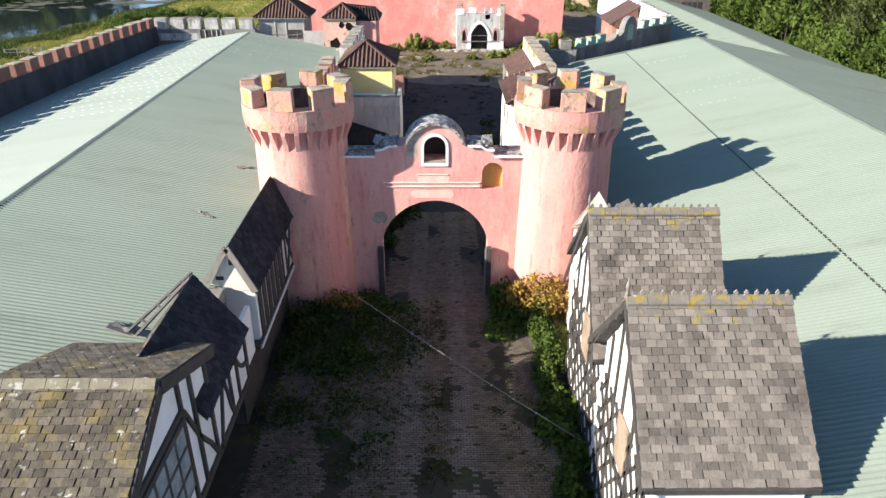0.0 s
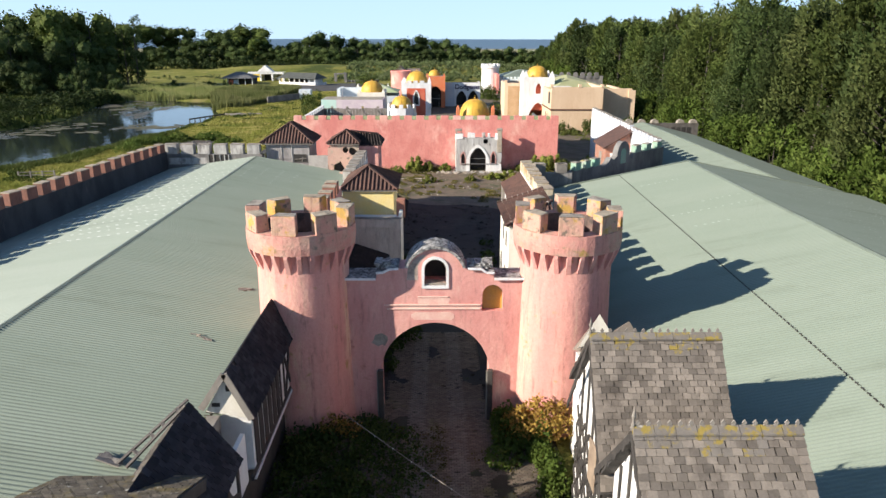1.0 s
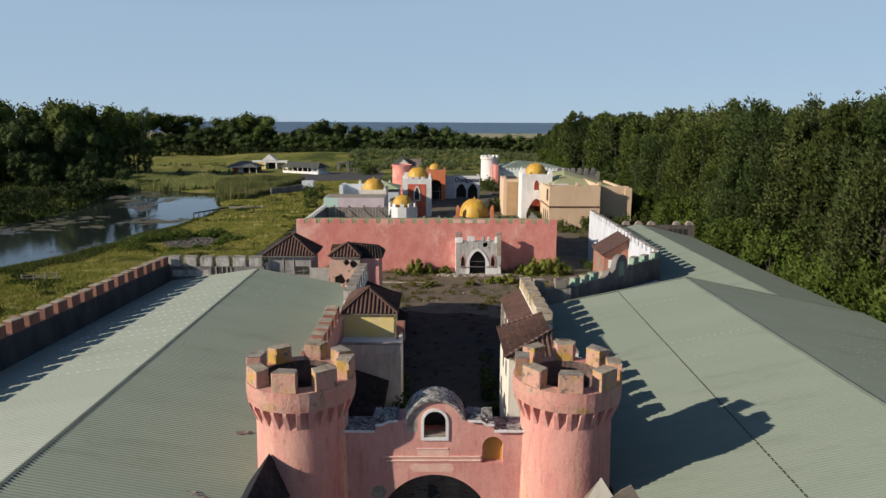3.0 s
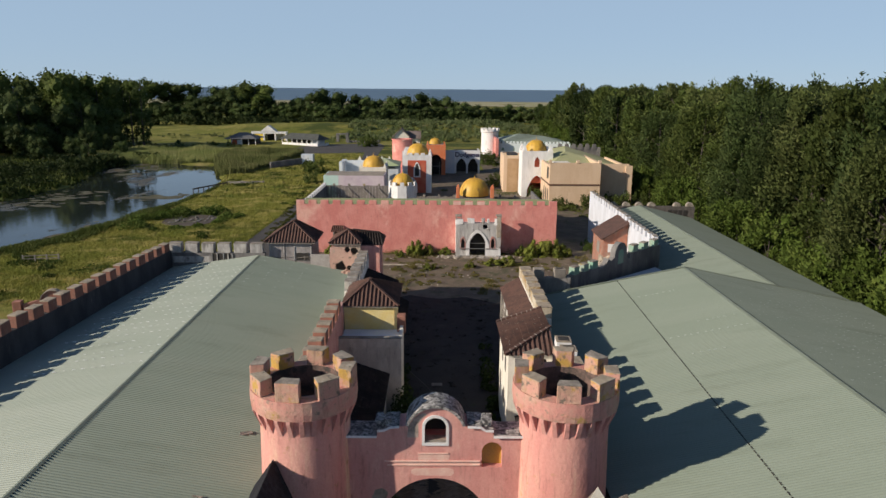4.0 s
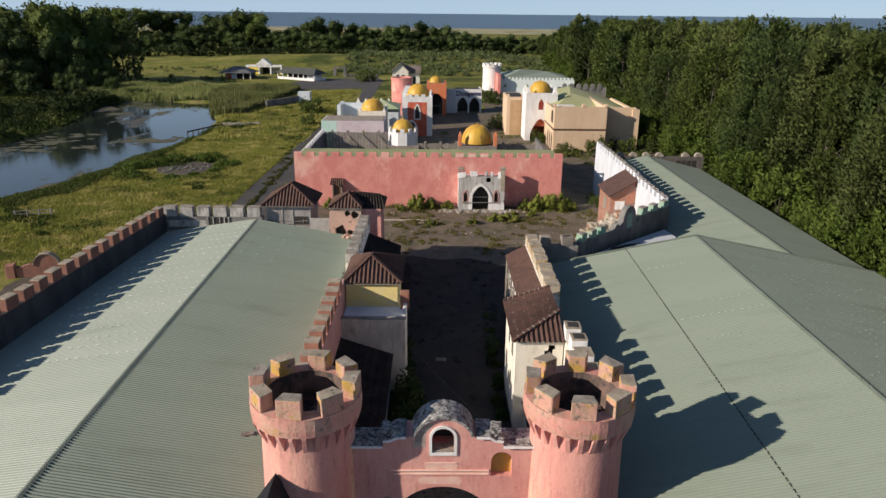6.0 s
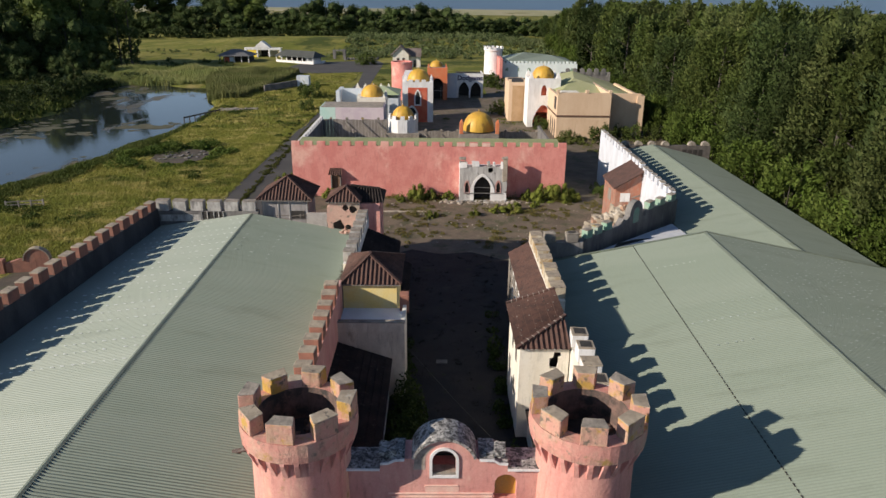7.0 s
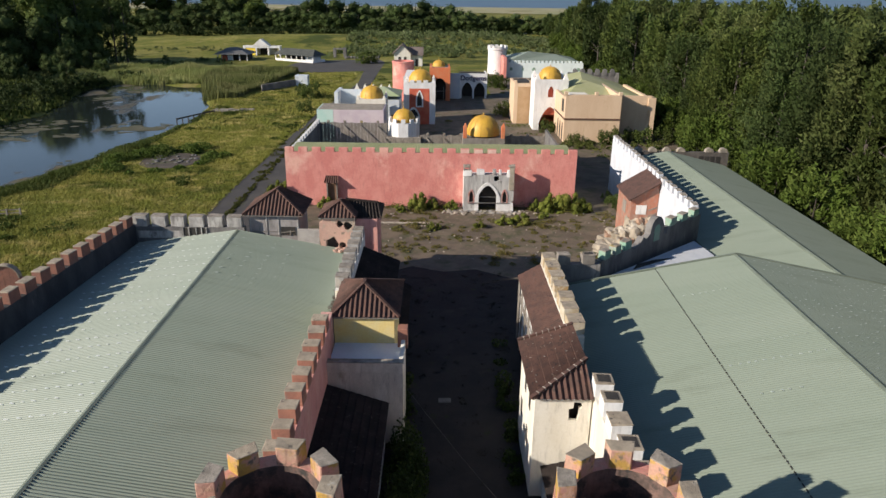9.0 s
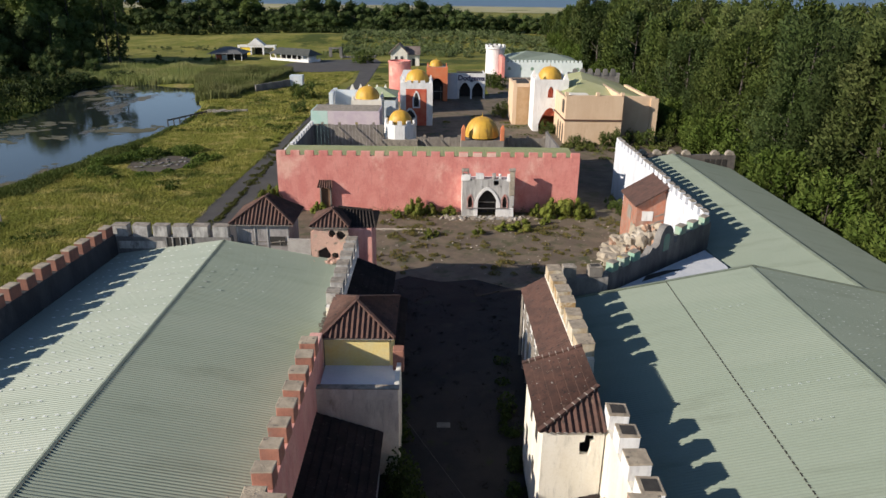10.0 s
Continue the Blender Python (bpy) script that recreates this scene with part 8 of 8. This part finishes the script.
for i in range(420):      # litter and moss in drifts along the street
    y = rng.uniform(1.8, 39)
    x = rng.choice((rng.gauss(-2.3, .9), rng.gauss(4.4, .7), rng.uniform(-2.2, 5)))
    if -3.2 < x < 5.2:
        lt.append((x, y, .03, rng.uniform(.1, .5), rng.uniform(.01, .06), rng.randint(8, 34)))
plant_patch("street_litter", lt, leaf_material("brown_litter", (.026, .025, .018), (.050, .044, .032), scale=1.2), "brown leaf litter and moss on the shaded street", "litter", 0, .07)
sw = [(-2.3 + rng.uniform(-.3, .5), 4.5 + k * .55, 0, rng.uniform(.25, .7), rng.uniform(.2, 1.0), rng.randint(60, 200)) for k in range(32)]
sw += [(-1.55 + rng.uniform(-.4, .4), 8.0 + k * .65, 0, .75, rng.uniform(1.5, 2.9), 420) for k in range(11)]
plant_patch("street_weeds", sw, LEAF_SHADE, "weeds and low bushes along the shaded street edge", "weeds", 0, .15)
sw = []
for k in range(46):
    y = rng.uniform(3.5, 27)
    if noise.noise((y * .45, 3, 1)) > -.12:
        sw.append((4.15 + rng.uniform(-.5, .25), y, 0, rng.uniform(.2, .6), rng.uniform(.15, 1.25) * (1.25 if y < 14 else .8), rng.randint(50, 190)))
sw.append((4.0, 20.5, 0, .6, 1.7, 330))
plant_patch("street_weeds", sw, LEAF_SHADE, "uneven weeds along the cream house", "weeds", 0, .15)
ys = []
for i in range(430):
    x, y = rng.uniform(-7, 20.0), rng.uniform(40.5, 57.9)
    k = noise.noise((x * .22, y * .3, 2))
    if k > -.1:
        r = rng.uniform(.12, .5) * (1.5 if k > .3 else 1)
        ys.append((x, y, 0, r, rng.uniform(.12, .55) * (1.3 if k > .25 else .8), int(190 * r) + 18))
for i in range(46):
    x = rng.uniform(-16.5, 15)
    ys.append((x, 57.6, 0, rng.uniform(.2, .6), rng.uniform(.3, 1.1), rng.randint(30, 110)))
plant_patch("yard_weeds", ys, leaf_material("yard_weed", (.065, .078, .020), (.22, .165, .060), scale=.5), "dull green and straw weeds in the cracked yard", "weeds", 0, .11)
tw = []
for i in range(260):      # grass and weeds creeping over the town's yard
    x, y = rng.uniform(-16, 36), rng.uniform(82, 178)
    if noise.noise((x * .09, y * .07, 6)) > -.05:
        tw.append((x, y, 0, rng.uniform(.5, 1.8), rng.uniform(.15, .6), rng.randint(30, 90)))
for i in range(60):
    tw.append((rng.uniform(11, 36), rng.uniform(89, 93.5), 0, rng.uniform(.4, 1.0), rng.uniform(.3, 1.3), rng.randint(30, 90)))
plant_patch("town_weeds", tw, leaf_material("town_weed", (.055, .080, .018), (.17, .165, .055), scale=.4), "green and straw weeds over the old town yard", "weeds", 0, .26)
wk = []
for i in range(210):
    wk.append((rng.choice((rng.gauss(-1.4, 1.0), rng.gauss(3.2, .7), rng.gauss(.3, .25))), rng.uniform(-15, -1), 0, rng.uniform(.2, .8), rng.uniform(.04, .16), rng.randint(20, 80)))
plant_patch("paving_weeds", wk, leaf_material("paving_moss", (.055, .058, .016), (.125, .098, .032), scale=1), "low weeds between the paving blocks", "weeds", 0, .1)


def grass_field(name, area, count, height, leaf, label, test, width=.10):
    g_ = Geo()
    x0, x1, y0, y1 = area
    made = 0
    while made < count:
        x, y = rng.uniform(x0, x1), rng.uniform(y0, y1)
        if not test(x, y):
            continue
        made += 1
        z = ground_z(x, y) - .03
        patch = .55 + .75 * (noise.noise((x * .12, y * .12, 5)) + .5)
        for _ in range(3):
            a = rng.uniform(0, 6.283)
            h = height * rng.uniform(.5, 1.2) * patch
            w = width * rng.uniform(.7, 1.6)
            bx, by = x + rng.uniform(-.25, .25), y + rng.uniform(-.25, .25)
            dx, dy = math.cos(a) * w, math.sin(a) * w
            lx, ly = rng.gauss(.08, .18), rng.gauss(.05, .18)
            n = len(g_.v)
            g_.v += [(bx - dx, by - dy, z), (bx + dx, by + dy, z), (bx + lx, by + ly, z + h)]
            g_.f.append((n, n + 1, n + 2))
    return solo(name, g_, leaf, label, "grass", kind="stuff")


on_field = lambda x, y: pond_depth(x, y) < -.8 and not (-24.8 < x < -18 and y < 100) and not (-23.6 < x < -18 and y < 165) and not (x > -26 and y < 43) and not ((x + 36.5) ** 2 / 22 + (y - 78.5) ** 2 / 30 < 1) and not (y > 186)
grass_field("meadow_grass", (-64, -24, 36, 100), 46000, .36, GRASS_BLADE, "tall rough meadow grass beside the pond", on_field, .05)
grass_field("meadow_grass", (-56, -20, 100, 186), 16000, .4, GRASS_BLADE, "rough grass beyond the pond", lambda x, y: on_field(x, y) and x < -21 - .02 * (y - 100), .1)
in_reeds = lambda x, y: x > -50.5 - .33 * (y - 134.5) and x < -43.8 + .1 * (y - 134.5) and y > 134.5 + .25 * abs(x + 47)
grass_field("reeds", (-60, -40, 133, 186), 19000, 1.9, REED, "dense bed of tall pale-topped reeds at the pond's end", in_reeds, .10)
grass_field("reeds", (-100, -52, 159, 190), 17000, 1.6, REED, "tall green reed belt behind the pond", lambda x, y: pond_depth(x, y) < .6 and y < 190 - .02 * abs(x + 62) ** 1.5, .12)
grass_field("bank_edge_grass", (-68, -44, 50, 118), 7000, .6, BANK_BLADE, "dark tall grass on the pond edge", lambda x, y: -5 < pond_depth(x, y) + 3.0 * noise.noise((x * .3, y * .2, 4)) < 0, .08)
rb = []
for k in range(40):
    a = k * .157
    big = 1.5 if math.cos(a - 2.6) > .2 else .8
    if noise.noise((math.cos(a) * 1.6, math.sin(a) * 1.6, 3.0)) < -.12 or (4.2 < a < 5.6 and k % 3):
        continue
    rb.append((-37 + 5.2 * math.cos(a) * rng.uniform(.8, 1.7), 78 + 5.6 * math.sin(a) * rng.uniform(.8, 1.6), 0, rng.uniform(.7, 1.5) * big, rng.uniform(.7, 1.3) * big, int(420 * big)))
plant_patch("meadow_bramble", rb, LEAF_SHRUB, "bramble ring round the bare soil", "brambles", 0, .24)
for k in range(26):
    solo("stone", worn(Geo().box(-.22, .22, -.16, .16, 0, .14, jit=.07), .04), GREYWALL, "small broken stone on bare soil", "stone", "soil stones", m=pose(rng.uniform(-39.5, -34), rng.uniform(75, 81.5), .12, 0, 0, rng.uniform(0, 90)))
rw = []
for k in range(70):      # ragged verges of the service road
    y = rng.uniform(40, 150)
    c = -20.4 + (-2.3 * smooth(66, 105, y) + 3.3 * smooth(105, 150, y))
    side = rng.choice((-2.3, -2.4, 2.2))
    rw.append((c + side + rng.gauss(0, .3), y, .03, rng.uniform(.25, .8), rng.uniform(.1, .55), rng.randint(25, 90)))
for k in range(230):
    y = 47 + 62 * rng.random()
    rw.append((-22.5 + rng.gauss(0, .09), y, .045, rng.uniform(.15, .34), rng.uniform(.06, .2), rng.randint(20, 46)))
plant_patch("verge_weeds", rw, leaf_material("verge_weed", (.045, .065, .016), (.19, .175, .06), scale=.6), "rough weeds creeping over the road edges", "weeds", 0, .2)
ALGAE_SPOTS = [(-52.71, 104.14, 9, 5, 72), (-69.72, 100.94, 7, 6, 25), (-68.11, 106.99, 6, 6, 21), (-48.23, 78.07, 5, 3, 20), (-70.46, 147.28, 6, 8, 18), (-72.51, 138.03, 5, 6, 12), (-68.98, 94.14, 6, 4, 16), (-60.25, 97.03, 5, 3, 9)]
am = Geo()
for cx, cy, rx, ry, count in ALGAE_SPOTS:
    for _ in range(count):
        a, q = rng.uniform(0, 6.283), rng.random() ** .8
        x, y = cx + rx * q * math.cos(a), cy + ry * q * math.sin(a)
        if pond_depth(x, y) < .3:
            continue
        r = rng.uniform(.3, 1.5) * (1.2 - q)
        pts = [(x + 1.5 * r * math.cos(i * .785) * rng.uniform(.6, 1.3), y + r * math.sin(i * .785) * rng.uniform(.6, 1.3), -.505 + rng.uniform(0, .004)) for i in range(8)]
        am.add(pts, [tuple(range(8))])
solo("algae_mats", am, ALGAE, "tan and olive algae mats floating on the pond", "algae", kind="stuff")

ms = []
while len(ms) < 46:
    x, y = rng.uniform(-60, -23.5), rng.uniform(38, 150)
    if pond_depth(x, y) < -1.5 and noise.noise((x * .09, y * .07, 9)) > .12:
        ms.append((x, y, ground_z(x, y), rng.uniform(.6, 1.8), rng.uniform(.3, .8), rng.randint(120, 320)))
grass_field("far_bank_grass", (-150, -76, 50, 168), 10000, 1.0, BANK_BLADE, "dark rough grass on the far pond bank", lambda x, y: -34 < pond_depth(x, y) < .2, .26)
plant_patch("meadow_bramble", ms, LEAF_SHRUB, "dark green brambles scattered in the meadow", "brambles", 0, .24)

# broken kerb stones and rubble in the yard, drain cover in the street
for k in range(15):
    solo("kerb_stone", worn(Geo().box(-.2, .2, -.11, .11, 0, .13, jit=.03), .02), RUBBLE, "pale broken kerb stone in the weedy yard", "kerb stone", "yard kerb", m=pose(-6.4 + k * .41 + rng.uniform(-.05, .05), 52 + rng.uniform(-.08, .08), .02, 0, 0, rng.uniform(-9, 9)))
rb_ = Geo()
for k in range(230):
    x, y, q = rng.choice((rng.uniform(.2, 9.2), rng.gauss(5.4, 2.2))), rng.gauss(56.0, .45), rng.uniform(.04, .15)
    rb_.box(-q, q, -q * .8, q * .8, -.01, q * .9, jit=q * .35, m=pose(x, y, .02, rng.uniform(-15, 15), rng.uniform(-15, 15), rng.uniform(0, 90)))
for k in range(160):
    x, y, q = rng.uniform(-8, 19), rng.uniform(42, 57), rng.uniform(.03, .09)
    rb_.box(-q, q, -q * .8, q * .8, -.01, q * .9, jit=q * .35, m=pose(x, y, .02, 0, 0, rng.uniform(0, 90)))
solo("rubble", rb_, RUBBLE, "pale render rubble fallen before the porch", "rubble", kind="stuff")
drain = thing("drain_cover", (.35, 19, .03), "pale worn drain cover in the street", "drain cover")
part("frame", worn(Geo().box(-.02, .72, 18.75, 19.25, .02, .045), .008), GREYWALL, drain)
part("lid", worn(Geo().box(.05, .65, 18.81, 19.19, .045, .06), .006), GREYWALL, drain, "worn grey lid")
wire = Geo().beam((-1.9, 16.4, 2.6), (1.0, 10.6, 2.42), .012, .012)
wire.beam((1.0, 10.6, 2.42), (4.34, 3.9, 2.6), .012, .012)
solo("cable", wire, DULLWOOD, "thin slack cable across the inner street", "cable")

# thin cable with small lamps across the street
cab = Geo()
a_, b_ = Vector((-3.3, -3.3, 2.2)), Vector((4.86, -10.15, 0.55))
lamps, ringn = [], 5
for k in range(25):
    u = k / 24
    p = a_.lerp(b_, u) - Vector((0, 0, .12 * 4 * u * (1 - u)))
    cab.v += [(p.x + .014 * math.sin(6.283 * q / ringn), p.y + .010 * math.sin(6.283 * q / ringn), p.z + .014 * math.cos(6.283 * q / ringn)) for q in range(ringn)]
    if k:
        n = (k - 1) * ringn
        cab.f += [(n + q, n + (q + 1) % ringn, n + ringn + (q + 1) % ringn, n + ringn + q) for q in range(ringn)]
    if k % 2 == 0 and k:
        lamps.append(p)
cable = thing("light_string", tuple(a_), "thin cable with small white bulbs across the street", "light string")
part("cable", cab, OLDWOOD, cable, "pale weathered cable")
for p in lamps:
    part("bulb", Geo().lathe([(0, p.z - .05), (.024, p.z - .02), (.012, p.z + .02)], 6, p.x, p.y), WHITESPOT, cable)

# ---- block paving outside the gate ----
bed = Geo().prism([(-7.2, -34), (7.6, -34), (7.6, -17.6), (5.1, -17.6), (5.1, 1.6), (2.5, 1.6), (2.5, 9), (-2.0, 9), (-2.0, 1.6), (-3.2, 1.6), (-3.2, -2), (-7.2, -2)][::-1], -.06, .022, "z")
paving = solo("pavement", bed, JOINT, "grey block paving with mossy joints and wheel tracks", "paving", kind="structure")
pv = worn(Geo().box(-.088, .088, -.040, .040, 0, .045), .008, name="paver")
pv.materials.append(PAVER)
pr_ = random.Random(3)
field, worn_track = Geo(), Geo()
count = 0
row = 0
y = -16.4
while y < 8.8:
    x = (-5.3 if y < 1.4 else -1.9) + (row % 2) * .1
    while x < (5.0 if y < 1.4 else 2.4):
        lost = noise.noise((x * .55, y * .4, 1)) + .25 * noise.noise((x * 2, y * 2, 4))
        track = abs(x - AX - .9) < .35 or abs(x - AX + .75) < .35
        if lost < (.5 if track else .26) and pr_.random() > .02:
            mm = pose(x + pr_.uniform(-.005, .005), y, .010 + pr_.uniform(-.005, .005), pr_.uniform(-2, 2), pr_.uniform(-2, 2), pr_.uniform(-2, 2))
            if -13.3 < y < -11.9 and -.2 < x < 4.2 and count < 300:
                part("paver", pv, None, paving, m=mm)
                count += 1
            else:
                field_ = worn_track if track and pr_.random() < .85 else field
                n = len(field_.v)
                s = [mm @ Vector(v) for v in ((-.088, -.040, .042), (.088, -.040, .042), (.088, .040, .042), (-.088, .040, .042), (-.092, -.044, 0), (.092, -.044, 0), (.092, .044, 0), (-.092, .044, 0))]
                field_.v += [tuple(v) for v in s]
                field_.f += [(n, n + 1, n + 2, n + 3), (n, n + 4, n + 5, n + 1), (n + 1, n + 5, n + 6, n + 2), (n + 2, n + 6, n + 7, n + 3), (n + 3, n + 7, n + 4, n)]
        x += .202
    y += .102
    row += 1
part("paver_field", worn_track, PAVER_T, paving, "paler worn wheel track", kind="stuff")
part("paver_field", field, PAVER_J, paving, kind="stuff")
